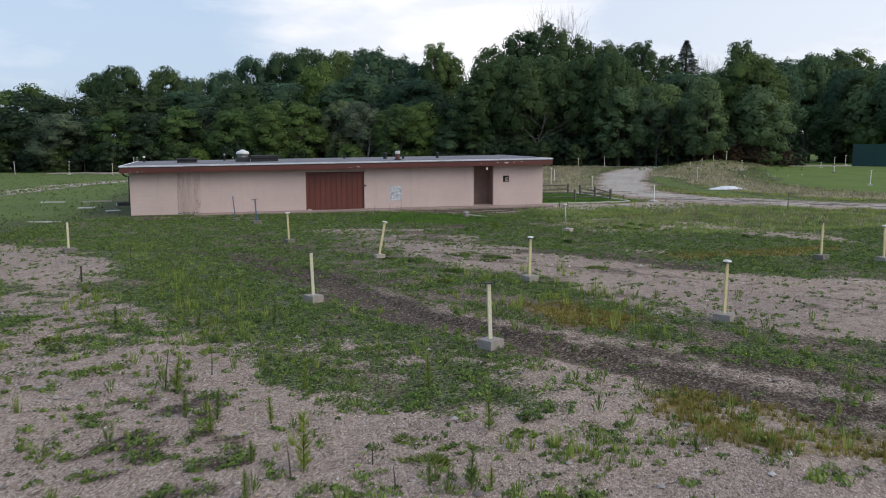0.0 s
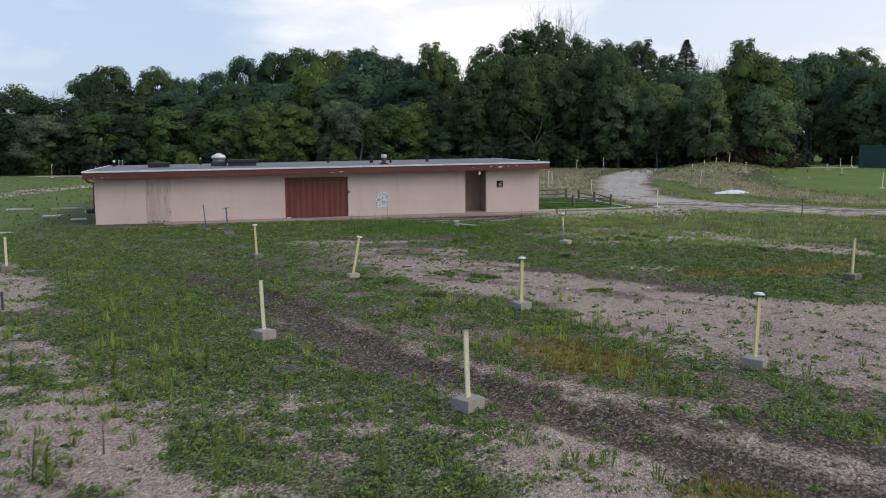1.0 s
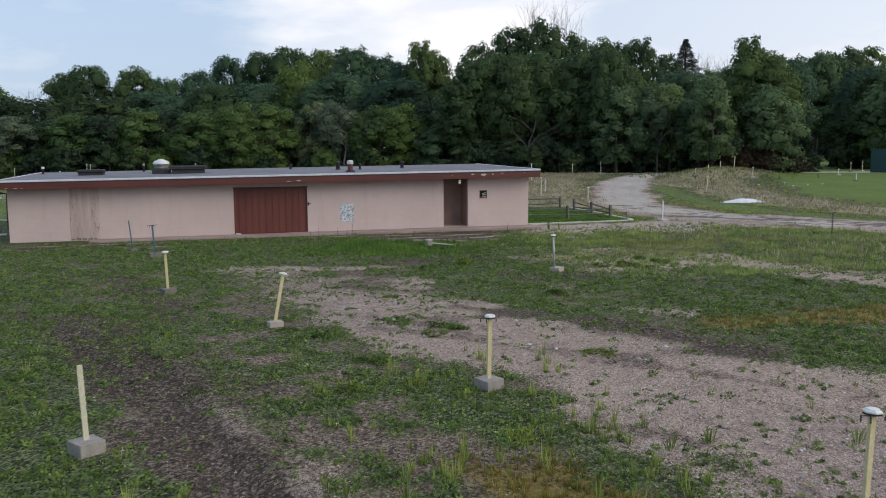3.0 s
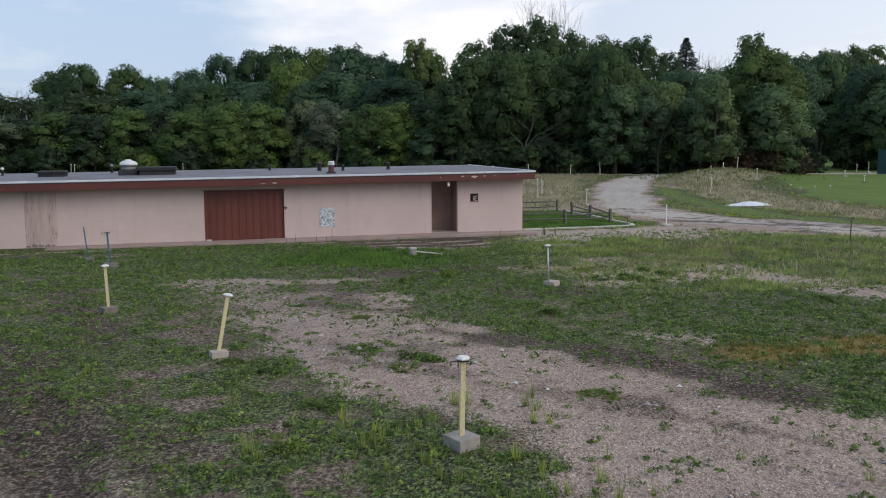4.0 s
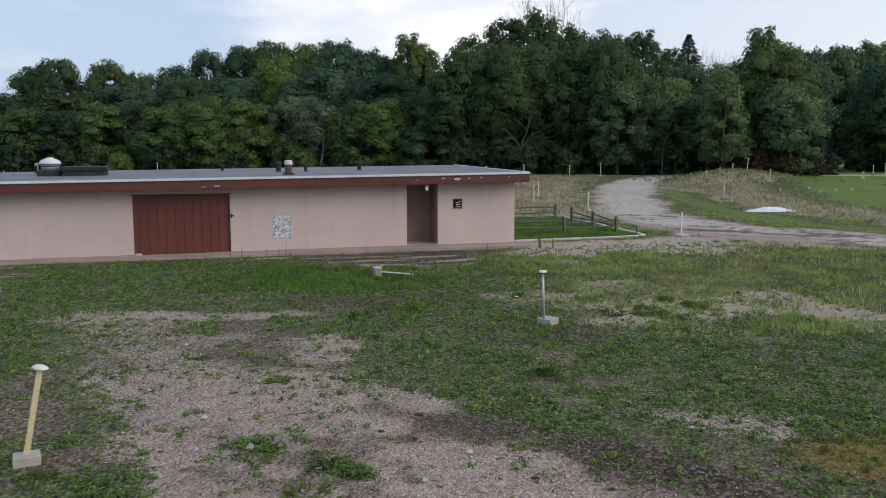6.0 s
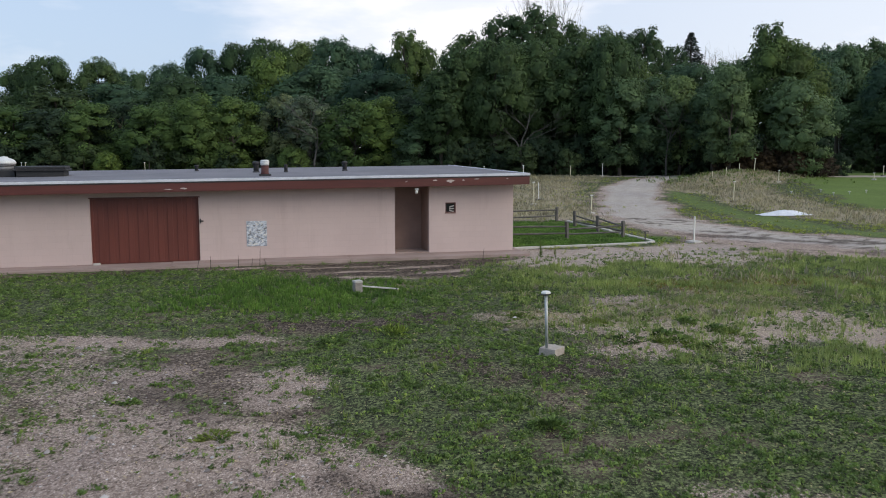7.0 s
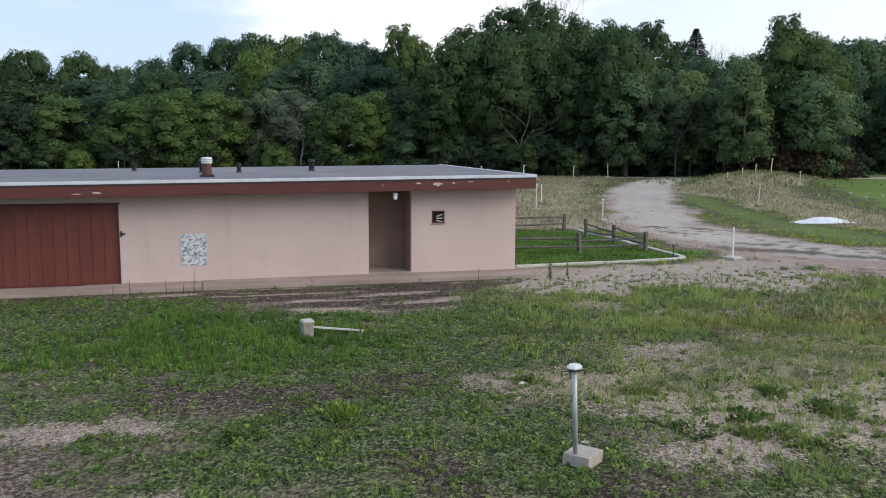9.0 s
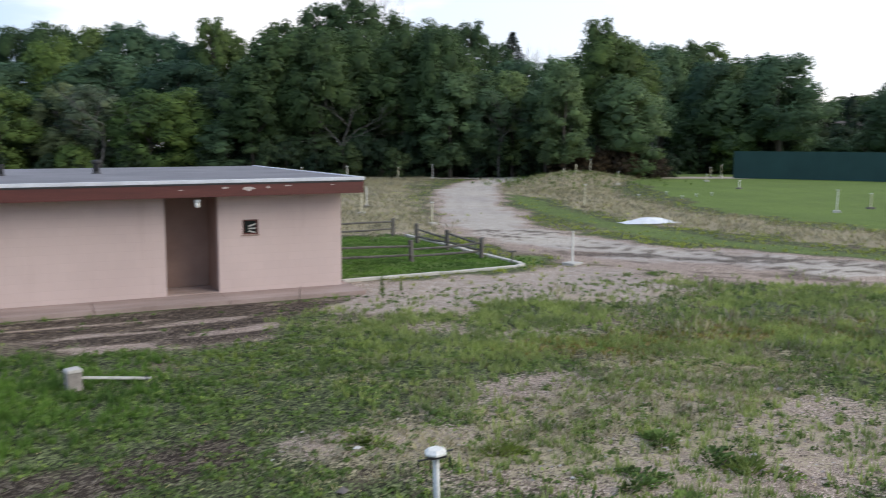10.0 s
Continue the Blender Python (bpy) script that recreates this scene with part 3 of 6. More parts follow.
def height(x, y):
    """Lie of the land: nearly level, a low mound, a gentle rise towards the woods."""
    x, y = np.asarray(x, float), np.asarray(y, float)
    u, v = x * TURN_C - y * TURN_S, x * TURN_S + y * TURN_C
    h = 0.62 * smooth(62, 106, v) * smooth(-30, 15, u)
    h = h + 0.75 * np.exp(-(((x - 56.5) * 0.8 + (y - 90.5) * 0.6) / 8.0) ** 2 - (((y - 90.5) * 0.8 - (x - 56.5) * 0.6) / 3.6) ** 2)
    near = (1 - smooth(60, 90, v))
    h = h + near * 0.05 * (value_noise(x, y, 0.8, 71, 4) - 0.5) + 0.06 * (value_noise(x, y, 0.12, 72, 2) - 0.5)
    flat = smooth(-8, -5.5, x) * (1 - smooth(19, 21, x)) * smooth(45.4, 46.8, y) * (1 - smooth(59, 61, y))
    h = h * (1 - flat) - 0.01 * flat
    rut = np.maximum(stroke(x, y, TRACK_1, 0.14, 0.18, 0.12, 31), stroke(x, y, TRACK_2, 0.14, 0.18, 0.12, 32))
    return h - 0.09 * rut + 0.04 * stroke(x, y, [(q + 0.35, r + 0.2) for q, r in TRACK_1[:7]], 0.12, 0.16, 0.12, 31)


def h_at(x, y):
    return float(height(np.array([x]), np.array([y]))[0])


# ---- mesh helpers ----
def fast_mesh(name, verts, faces):
    """A mesh from arrays of vertices and of triangles or quads."""
    verts, faces = np.asarray(verts, np.float32), np.asarray(faces, np.int32)
    k = faces.shape[1]
    me = bpy.data.meshes.new(name)
    me.vertices.add(len(verts))
    me.vertices.foreach_set("co", verts.ravel())
    me.loops.add(faces.size)
    me.loops.foreach_set("vertex_index", faces.ravel())
    me.polygons.add(len(faces))
    me.polygons.foreach_set("loop_start", np.arange(0, faces.size, k, dtype=np.int32))
    me.polygons.foreach_set("loop_total", np.full(len(faces), k, np.int32))
    me.update()
    me.validate()
    return me


def thing(name, x, y, z, label, category, group="", rz=0.0, kind=""):
    ob = new(name)
    ob.empty_display_size = 0.2
    ob.matrix_basis = pose(x, y, z, 0, 0, rz)
    return tagged(ob, label, category, group, kind)


def part(name, bm, mat, parent, label=""):
    me = bpy.data.meshes.new(name)
    if isinstance(bm, bpy.types.Mesh):
        me = bm
    else:
        bm.to_mesh(me)
        bm.free()
    if not me.materials:
        me.materials.append(mat)
    ob = new(name, me)
    ob.parent = parent
    return tagged(ob, label)


def boxes(*specs, bevel=0.0, jitter=0.0):
    """Boxes given as (x0, y0, z0, x1, y1, z1), edges bevelled, in one bmesh."""
    bm = bmesh.new()
    for x0, y0, z0, x1, y1, z1 in specs:
        r = bmesh.ops.create_cube(bm, size=1.0, matrix=Matrix.Translation(((x0 + x1) / 2, (y0 + y1) / 2, (z0 + z1) / 2)) @ Matrix.Diagonal((x1 - x0, y1 - y0, z1 - z0, 1)))
        if jitter:
            for v in r["verts"]:
                v.co += Vector([random.uniform(-jitter, jitter) for _ in range(3)])
    if bevel:
        bmesh.ops.bevel(bm, geom=list(bm.edges), offset=bevel, segments=2, affect="EDGES", profile=0.6)
    return bm


def lathe(profile, seg=20, bm=None, cx=0.0, cy=0.0):
    """A turned shape from (radius, height) pairs, from the bottom up."""
    bm = bm or bmesh.new()
    rings = []
    for r, z in profile:
        if r < 1e-5:
            rings.append([bm.verts.new((cx, cy, z))])
        else:
            rings.append([bm.verts.new((cx + r * math.cos(2 * math.pi * k / seg), cy + r * math.sin(2 * math.pi * k / seg), z)) for k in range(seg)])
    for a, b in zip(rings[:-1], rings[1:]):
        for k in range(seg):
            q = [a[k % len(a)], a[(k + 1) % len(a)], b[(k + 1) % len(b)], b[k % len(b)]]
            q = list(dict.fromkeys(q))
            if len(q) > 2:
                bm.faces.new(q)
    for ring, flip in ((rings[0], True), (rings[-1], False)):
        if len(ring) > 2:
            bm.faces.new(ring[::-1] if flip else ring)
    for f in bm.faces:
        f.smooth = len(f.verts) < 5
    return bm


def limb(bm, pts, radii, seg=7):
    """A tapered tube through points."""
    rings = []
    for k, p in enumerate(pts):
        p = Vector(p)
        d = (Vector(pts[min(k + 1, len(pts) - 1)]) - Vector(pts[max(k - 1, 0)])).normalized()
        s = d.cross(Vector((0.31, 0.95, 0.11))).normalized()
        w = d.cross(s)
        rings.append([bm.verts.new(p + radii[k] * (math.cos(2 * math.pi * j / seg) * s + math.sin(2 * math.pi * j / seg) * w)) for j in range(seg)])
    for a, b in zip(rings[:-1], rings[1:]):
        for j in range(seg):
            bm.faces.new((a[j], a[(j + 1) % seg], b[(j + 1) % seg], b[j]))
    bm.faces.new(rings[-1])
    return bm


# ---- ground ----
def ground_material():
    m, t, b, _ = material("field_soil")

    def attr(name):
        a = t.nodes.new("ShaderNodeAttribute")
        a.attribute_name = name
        return a.outputs["Fac"]

    def ragged(mask, n, gain=2.4):
        """Breaks a mask up into specks with a noise."""
        s = calc(t, "ADD", mask, calc(t, "MULTIPLY", calc(t, "SUBTRACT", n, 0.5), gain))
        r = t.nodes.new("ShaderNodeMapRange")
        r.interpolation_type = "SMOOTHSTEP"
        r.inputs["From Min"].default_value, r.inputs["From Max"].default_value = 0.36, 0.64
        t.links.new(s, r.inputs["Value"])
        return r.outputs["Result"]

    mid = noise_node(t, 2.2, 6, 0.65)
    fine = noise_node(t, 11, 7, 0.76)
    grit = noise_node(t, 42, 4, 0.7)
    other = noise_node(t, 16, 5, 0.7, stretch=(1.2, 0.8, 1))
    large = noise_node(t, 0.22, 4, 0.6)
    c = t.nodes.new("ShaderNodeTexCoord")
    vor = t.nodes.new("ShaderNodeTexVoronoi")
    vor.inputs["Scale"].default_value = 78
    t.links.new(c.outputs["Object"], vor.inputs["Vector"])
    sep = t.nodes.new("ShaderNodeSeparateColor")
    t.links.new(vor.outputs["Color"], sep.inputs["Color"])

    def cells(scale, k):
        n = t.nodes.new("ShaderNodeTexVoronoi")
        n.inputs["Scale"].default_value = scale
        n.inputs["Randomness"].default_value = 1.0
        t.links.new(mixc(t, 0.02, c.outputs["Object"], grit.outputs["Color"], "LINEAR_LIGHT"), n.inputs["Vector"])
        q = t.nodes.new("ShaderNodeSeparateColor")
        t.links.new(n.outputs["Color"], q.inputs["Color"])
        return q.outputs[k]

    def blend(*terms):
        total = calc(t, "MULTIPLY", terms[0][0], terms[0][1])
        for v, k in terms[1:]:
            total = calc(t, "ADD", total, calc(t, "MULTIPLY", v, k))
        return total

    speck = blend((fine.outputs["Fac"], 0.6), (cells(34, 0), 0.30), (cells(15, 1), 0.10))
    speck2 = blend((other.outputs["Fac"], 0.45), (mid.outputs["Fac"], 0.30), (cells(30, 2), 0.25))
    # gravel: pinkish stones of many tones over damp fines
    stones = ramp(t, sep.outputs[0], [(0.0, (0.135, 0.098, 0.084)), (0.3, (0.300, 0.232, 0.190)), (0.8, (0.425, 0.337, 0.280)), (1.0, (0.76, 0.65, 0.58))])
    tone = ramp(t, speck2, [(0.34, (0.50, 0.455, 0.43)), (0.50, (0.94, 0.915, 0.90)), (0.66, (1.22, 1.20, 1.19))])
    gravel = mixc(t, 1.0, stones, tone, "MULTIPLY")
    soil = ramp(t, speck, [(0.32, (0.020, 0.014, 0.010)), (0.52, (0.128, 0.094, 0.070)), (0.68, (0.35, 0.282, 0.222))])
    mud = ramp(t, speck, [(0.34, (0.015, 0.009, 0.006)), (0.54, (0.056, 0.039, 0.029)), (0.70, (0.28, 0.222, 0.178))])
    green = ramp(t, speck, [(0.38, (0.010, 0.010, 0.006)), (0.53, (0.070, 0.088, 0.034)), (0.68, (0.22, 0.250, 0.11))])
    lawn = ramp(t, speck2, [(0.32, (0.088, 0.130, 0.028)), (0.68, (0.150, 0.212, 0.052))])
    straw = ramp(t, speck, [(0.30, (0.15, 0.125, 0.075)), (0.68, (0.44, 0.375, 0.25))])
    sorrel = ramp(t, speck, [(0.30, (0.09, 0.064, 0.022)), (0.68, (0.26, 0.195, 0.060))])
    col = mixc(t, ragged(attr("green"), speck, 1.7), soil, green)
    col = mixc(t, ragged(attr("gravel"), speck2, 1.9), col, gravel)
    packed = ramp(t, speck2, [(0.30, (0.24, 0.205, 0.175)), (0.50, (0.42, 0.37, 0.325)), (0.70, (0.62, 0.565, 0.51))])
    col = mixc(t, ragged(attr("road"), speck, 1.2), col, packed)
    col = mixc(t, ragged(attr("straw"), speck, 1.5), col, straw)
    col = mixc(t, ragged(attr("lawn"), speck2, 1.0), col, lawn)
    col = mixc(t, ragged(attr("sorrel"), speck, 1.7), col, sorrel)
    col = mixc(t, calc(t, "MULTIPLY", ragged(attr("mud"), speck2, 1.9), 0.92), col, mud)
    wide = ramp(t, large.outputs["Fac"], [(0.3, (0.86, 0.86, 0.88)), (0.7, (1.10, 1.10, 1.06))])
    t.links.new(mixc(t, 1.0, col, wide, "MULTIPLY"), b.inputs["Base Color"])
    b.inputs["Roughness"].default_value = 0.95
    b.inputs["Specular IOR Level"].default_value = 0.2
    h = calc(t, "ADD", calc(t, "MULTIPLY", vor.outputs["Distance"], -0.6), calc(t, "ADD", calc(t, "MULTIPLY", grit.outputs["Fac"], 0.5), fine.outputs["Fac"]))
    bump(t, b, h, 0.55, 0.02)
    return m


def steps(*spans):
    """Places along an axis: (from, to, step) spans end to end."""
    return np.concatenate([np.arange(a, z, s) for a, z, s in spans] + [[spans[-1][1]]])


def build_ground():
    xs = steps((-900, -200, 100), (-200, -40, 8), (-40, -11, 1.0), (-11, 30, 0.24), (30, 64, 0.5), (64, 130, 2.0), (130, 300, 17), (300, 1000, 100))
    ys = steps((-300, -20, 40), (-20, 4, 2.0), (4, 48, 0.23), (48, 66, 0.4), (66, 112, 0.8), (112, 180, 4.0), (180, 400, 22), (400, 1600, 120))
    X, Y = np.meshgrid(xs, ys)
    x, y = X.ravel(), Y.ravel()
    z = height(x, y)
    nx, ny = len(xs), len(ys)
    i = np.arange(nx * ny).reshape(ny, nx)
    faces = np.stack([i[:-1, :-1], i[:-1, 1:], i[1:, 1:], i[1:, :-1]], -1).reshape(-1, 4)
    me = fast_mesh("ground", np.stack([x, y, z], -1), faces)
    for name, mask in zip(("gravel", "mud", "lawn", "straw", "sorrel", "green"), cover(x, y)):
        a = me.attributes.new(name, "FLOAT", "POINT")
        a.data.foreach_set("value", np.asarray(mask, np.float32))
    a = me.attributes.new("road", "FLOAT", "POINT")
    a.data.foreach_set("value", np.asarray(np.maximum(0.8 * stroke(x, y, ROAD, 2.0, 1.1, 1.2, 9), np.maximum(np.maximum(stroke(x, y, FAR_ROAD, 2.4, 0.5, 0.5, 5), stroke(x, y, LEFT_ROAD, 1.8, 0.6, 0.7, 12) * 0.6), 0.45 * area(x, y, YARD_GRAVEL, 0.6, 0.9, 17))), np.float32))
    me.polygons.foreach_set("use_smooth", np.ones(len(me.polygons), bool))
    me.materials.append(ground_material())
    return tagged(new("ground", me), "weedy field of gravel, mud tracks and patchy grass", "ground", kind="structure")


build_ground()


# ---- the long low building ----
WX0, WX1, WY, BACK = -4.88, 18.62, 48.3, 57.6
FX0, FX1, FY, RY = -5.30, 18.98, 47.62, 58.1


def roof_z(x):
    """The roof's front edge: it falls gently towards the far end."""
    return 2.665 + (x - FX0) * 0.0083


def sloped(specs, bevel=0.0):
    """Boxes whose top or bottom follows the roof: z values are taken from roof_z."""
    bm = bmesh.new()
    for x0, y0, d0, x1, y1, d1, rise in specs:
        vs = []
        for x in (x0, x1):
            for y in (y0, y1):
                r = roof_z(x) + rise * (y - FY)
                vs.append((x, y, r + d0))
                vs.append((x, y, r + d1))
        v = [bm.verts.new(p) for p in vs]
        for f in ((0, 1, 3, 2), (4, 6, 7, 5), (0, 4, 5, 1), (2, 3, 7, 6), (1, 5, 7, 3), (0, 2, 6, 4)):
            bm.faces.new([v[k] for k in f])
    bmesh.ops.recalc_face_normals(bm, faces=list(bm.faces))
    if bevel:
        bmesh.ops.bevel(bm, geom=list(bm.edges), offset=bevel, segments=2, affect="EDGES")
    return bm


def wall_piece(x0, y0, x1, y1, z0=-0.15, ztop=None):
    """A stretch of wall from the footing to the soffit."""
    bm = bmesh.new()
    vs = []
    for x in (x0, x1):
        for y in (y0, y1):
            vs.append((x, y, z0))
            vs.append((x, y, (roof_z(x) - 0.30) if ztop is None else ztop))
    v = [bm.verts.new(p) for p in vs]
    for f in ((0, 1, 3, 2), (4, 6, 7, 5), (0, 4, 5, 1), (2, 3, 7, 6), (1, 5, 7, 3), (0, 2, 6, 4)):
        bm.faces.new([v[k] for k in f])
    bmesh.ops.recalc_face_normals(bm, faces=list(bm.faces))
    return bm


DX0, DX1, DZ0, DZ1 = 4.46, 7.77, 0.06, 2.15
AX0, AX1, AY = 14.29, 15.51, 49.45
NX0, NX1, NZ0, NZ1 = 16.10, 16.48, 1.48, 1.84
T = 0.2


def build_building():
    b = thing("utility_building", 0, 0, 0, "long low pink block building with maroon fascia and flat grey roof", "building")
    part("wall", wall_piece(WX0, WY, DX0, WY + T), pink_wall, b)
    part("wall", wall_piece(DX1, WY, AX0, WY + T), pink_wall, b)
    part("lintel", wall_piece(DX0, WY, DX1, WY + T, DZ1), pink_wall, b)
    # front wall right of the recess, with the window's hole
    part("wall", wall_piece(AX1, WY, NX0, WY + T), pink_wall, b)
    part("wall", wall_piece(NX1, WY, WX1, WY + T), pink_wall, b)
    part("wall", wall_piece(NX0, WY, NX1, WY + T, -0.15, NZ0), pink_wall, b)
    part("wall", wall_piece(NX0, WY, NX1, WY + T, NZ1), pink_wall, b)
    part("side_wall", wall_piece(WX0, WY + T, WX0 + T, BACK), pink_wall, b)
    part("side_wall", wall_piece(WX1 - T, WY + T, WX1, BACK), pink_wall, b)
    part("rear_wall", wall_piece(WX0 + T, BACK - T, WX1 - T, BACK), pink_wall, b)
    # recessed doorway, its shade put into the darker pink of the walls
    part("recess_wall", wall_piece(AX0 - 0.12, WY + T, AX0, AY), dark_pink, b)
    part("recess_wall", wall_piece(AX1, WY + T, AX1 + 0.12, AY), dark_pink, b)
    part("recess_wall", wall_piece(AX0 - 0.12, AY, AX1 + 0.12, AY + 0.12), dark_pink, b, "back of the doorway in a darker pink that holds its shade")
    part("door_step", boxes((AX0 + 0.003, WY - 0.02, -0.1, AX1 - 0.003, AY - 0.003, 0.125), bevel=0.01), apron_mat, b)
    # roof
    rise = 0.006
    part("roof_deck", sloped([(FX0 + 0.02, FY + 0.02, -0.10, FX1 - 0.02, RY - 0.02, -0.012, rise)]), roof_felt, b)
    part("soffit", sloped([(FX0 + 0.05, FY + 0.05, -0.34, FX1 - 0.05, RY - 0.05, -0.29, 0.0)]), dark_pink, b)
    part("fascia", sloped([(FX0, FY, -0.385, FX1, FY + 0.045, -0.075, 0.0)], 0.006), fascia_red, b)
    part("fascia", sloped([(FX0, FY + 0.047, -0.385, FX0 + 0.045, RY - 0.047, -0.075, rise)], 0.006), fascia_red, b)
    part("fascia", sloped([(FX1 - 0.045, FY + 0.047, -0.385, FX1, RY - 0.047, -0.075, rise)], 0.006), fascia_red, b)
    part("fascia", sloped([(FX0, RY - 0.045, -0.385, FX1, RY, -0.075, rise)], 0.006), fascia_red, b)
    part("drip_edge", sloped([(FX0 - 0.02, FY - 0.022, -0.078, FX1 + 0.02, FY + 0.09, 0.004, 0.0)], 0.008), edge_white, b, "white metal drip edge")
    part("drip_edge", sloped([(FX0 - 0.02, FY + 0.092, -0.078, FX0 + 0.09, RY + 0.02, 0.004, rise)], 0.008), edge_white, b)
    part("drip_edge", sloped([(FX1 - 0.09, FY + 0.092, -0.078, FX1 + 0.02, RY + 0.02, 0.004, rise)], 0.008), edge_white, b)
    # near-black strip stands in for the shadow line below the drip edge
    part("shadow_trim", sloped([(FX0 + 0.01, FY - 0.010, -0.118, FX1 - 0.01, FY - 0.002, -0.080, 0.0)]), vent_dark, b, "dark strip painted as the shadow line under the drip edge")
    part("bottom_trim", sloped([(FX0 + 0.01, FY - 0.012, -0.392, FX1 - 0.01, FY - 0.002, -0.345, 0.0)], 0.003), fascia_red, b)
    # paint gone from the fascia in flakes
    for x, w, h, d in ((-4.75, 0.10, 0.03, -0.32), (-4.4, 0.16, 0.03, -0.33), (-4.15, 0.1, 0.03, -0.33), (6.9, 0.28, 0.025, -0.31), (7.35, 0.22, 0.045, -0.29), (15.55, 0.16, 0.05, -0.19), (16.1, 0.3, 0.10, -0.22), (16.55, 0.1, 0.06, -0.2), (17.05, 0.2, 0.03, -0.17), (18.15, 0.09, 0.03, -0.17), (14.55, 0.08, 0.025, -0.22)):
        bm = bmesh.new()
        k = 9
        ring = [bm.verts.new((x + w / 2 * math.cos(2 * math.pi * j / k) * random.uniform(0.6, 1.2), FY + 0.002, roof_z(x) + d + h / 2 * math.sin(2 * math.pi * j / k) * random.uniform(0.5, 1.3))) for j in range(k)]
        lid = bmesh.ops.extrude_face_region(bm, geom=[bm.faces.new(ring)])
        bmesh.ops.translate(bm, vec=(0, -0.007, 0), verts=[v for v in lid["geom"] if isinstance(v, bmesh.types.BMVert)])
        bmesh.ops.recalc_face_normals(bm, faces=list(bm.faces))
        part("peeled_paint", bm, peeled, b)
    # patched old opening in the wall, with dark cracks down its sides
    part("patched_opening", boxes((-2.45, WY - 0.012, 0.02, -1.25, WY + 0.02, 2.30), bevel=0.004), stained_pink, b, "rendered-over old doorway with cracked edges")
    for k in range(64):
        x = random.choice((-2.38, -2.15, -2.2, -1.42, -1.5, -1.32)) + random.uniform(-0.06, 0.06)
        z = random.uniform(0.12, 2.0)
        part("crack", boxes((x, WY - 0.016, z, x + random.uniform(0.006, 0.02), WY - 0.008, z + random.uniform(0.03, 0.2)), jitter=0.006), dark_pink, b)
    for k in range(9):
        x = -2.42 + k * 0.11 + random.uniform(-0.03, 0.03)
        part("crack", boxes((x, WY - 0.018, 0.02, x + random.uniform(0.05, 0.12), WY - 0.008, 0.07 + random.uniform(0, 0.07)), jitter=0.01), concrete_dark, b)
    # sliding door of ribbed sheet metal, hung in front of the opening
    d = part("sliding_door", boxes((DX0, WY + 0.11, DZ0, DX1, WY + 0.15, DZ1)), door_red, b, "closed maroon ribbed metal sliding door")
    n = 11
    pitch = (DX1 - DX0) / n
    for k in range(n + 1):
        x = DX0 + k * pitch
        part("rib", boxes((max(DX0 + 0.004, x - 0.085), WY + 0.088, DZ0 + 0.01, min(DX1 - 0.004, x + 0.085), WY + 0.112, DZ1 - 0.01), bevel=0.011), door_red, d)
    part("door_rail", boxes((DX0 - 0.03, WY - 0.03, DZ1 + 0.003, DX1 + 0.04, WY - 0.003, DZ1 + 0.04), bevel=0.006), fascia_red, d, "dark metal track above the door")
    part("bottom_rail", boxes((DX0, WY + 0.03, DZ0 - 0.02, DX1, WY + 0.109, DZ0 + 0.008)), fascia_red, d)
    part("latch", boxes((DX1 + 0.01, WY - 0.05, 1.36, DX1 + 0.14, WY - 0.003, 1.40), (DX1 + 0.02, WY - 0.02, 1.30, DX1 + 0.06, WY - 0.003, 1.46), bevel=0.004), black_iron, d)
    # small window
    w = part("window", boxes((NX0, WY + 0.01, NZ0, NX0 + 0.035, WY + 0.09, NZ1), (NX1 - 0.035, WY + 0.01, NZ0, NX1, WY + 0.09, NZ1), (NX0 + 0.036, WY + 0.01, NZ1 - 0.035, NX1 - 0.036, WY + 0.09, NZ1), (NX0 + 0.036, WY + 0.01, NZ0, NX1 - 0.036, WY + 0.09, NZ0 + 0.03)), fascia_red, b, "small square window with a broken louvre")
    part("pane", boxes((NX0 + 0.036, WY + 0.075, NZ0 + 0.03, NX1 - 0.036, WY + 0.082, NZ1 - 0.035)), glass_dark, w)
    for k in range(3):
        bm = boxes((NX0 + 0.15, WY + 0.035, NZ0 + 0.05 + k * 0.07, NX1 - 0.05, WY + 0.042, NZ0 + 0.085 + k * 0.07))
        bmesh.ops.rotate(bm, verts=list(bm.verts), cent=(NX0 + 0.2, WY + 0.04, NZ0 + 0.07 + k * 0.07), matrix=Matrix.Rotation(radians(14 - 16 * k), 3, "Y"))
        part("louvre", bm, timber_pale, w)
    part("sill", boxes((NX0 - 0.03, WY - 0.03, NZ0 - 0.03, NX1 + 0.02, WY + 0.005, NZ0 - 0.004), bevel=0.004), dark_pink, w)
    # lamp over the doorway
    l = part("wall_lamp", boxes((14.87, FY + 0.06, 2.31, 14.99, FY + 0.18, 2.385), bevel=0.01), galv, b, "white porch lamp under the fascia")
    part("lamp_glass", lathe([(0.035, 2.20), (0.055, 2.22), (0.058, 2.29), (0.05, 2.315)], 14, None, 14.93, FY + 0.12), lamp_glass, l)
    # downpipe stub under the far eave
    bm = limb(bmesh.new(), [(FX0 + 0.14, FY + 0.3, 2.32), (FX0 + 0.14, FY + 0.3, 2.2), (FX0 + 0.22, FY + 0.5, 2.13), (WX0 - 0.03, WY + 0.12, 2.08), (WX0 - 0.05, WY + 0.14, 0.6)], [0.04] * 5, 8)
    part("downpipe", bm, vent_dark, b)
    return b


building = build_building()


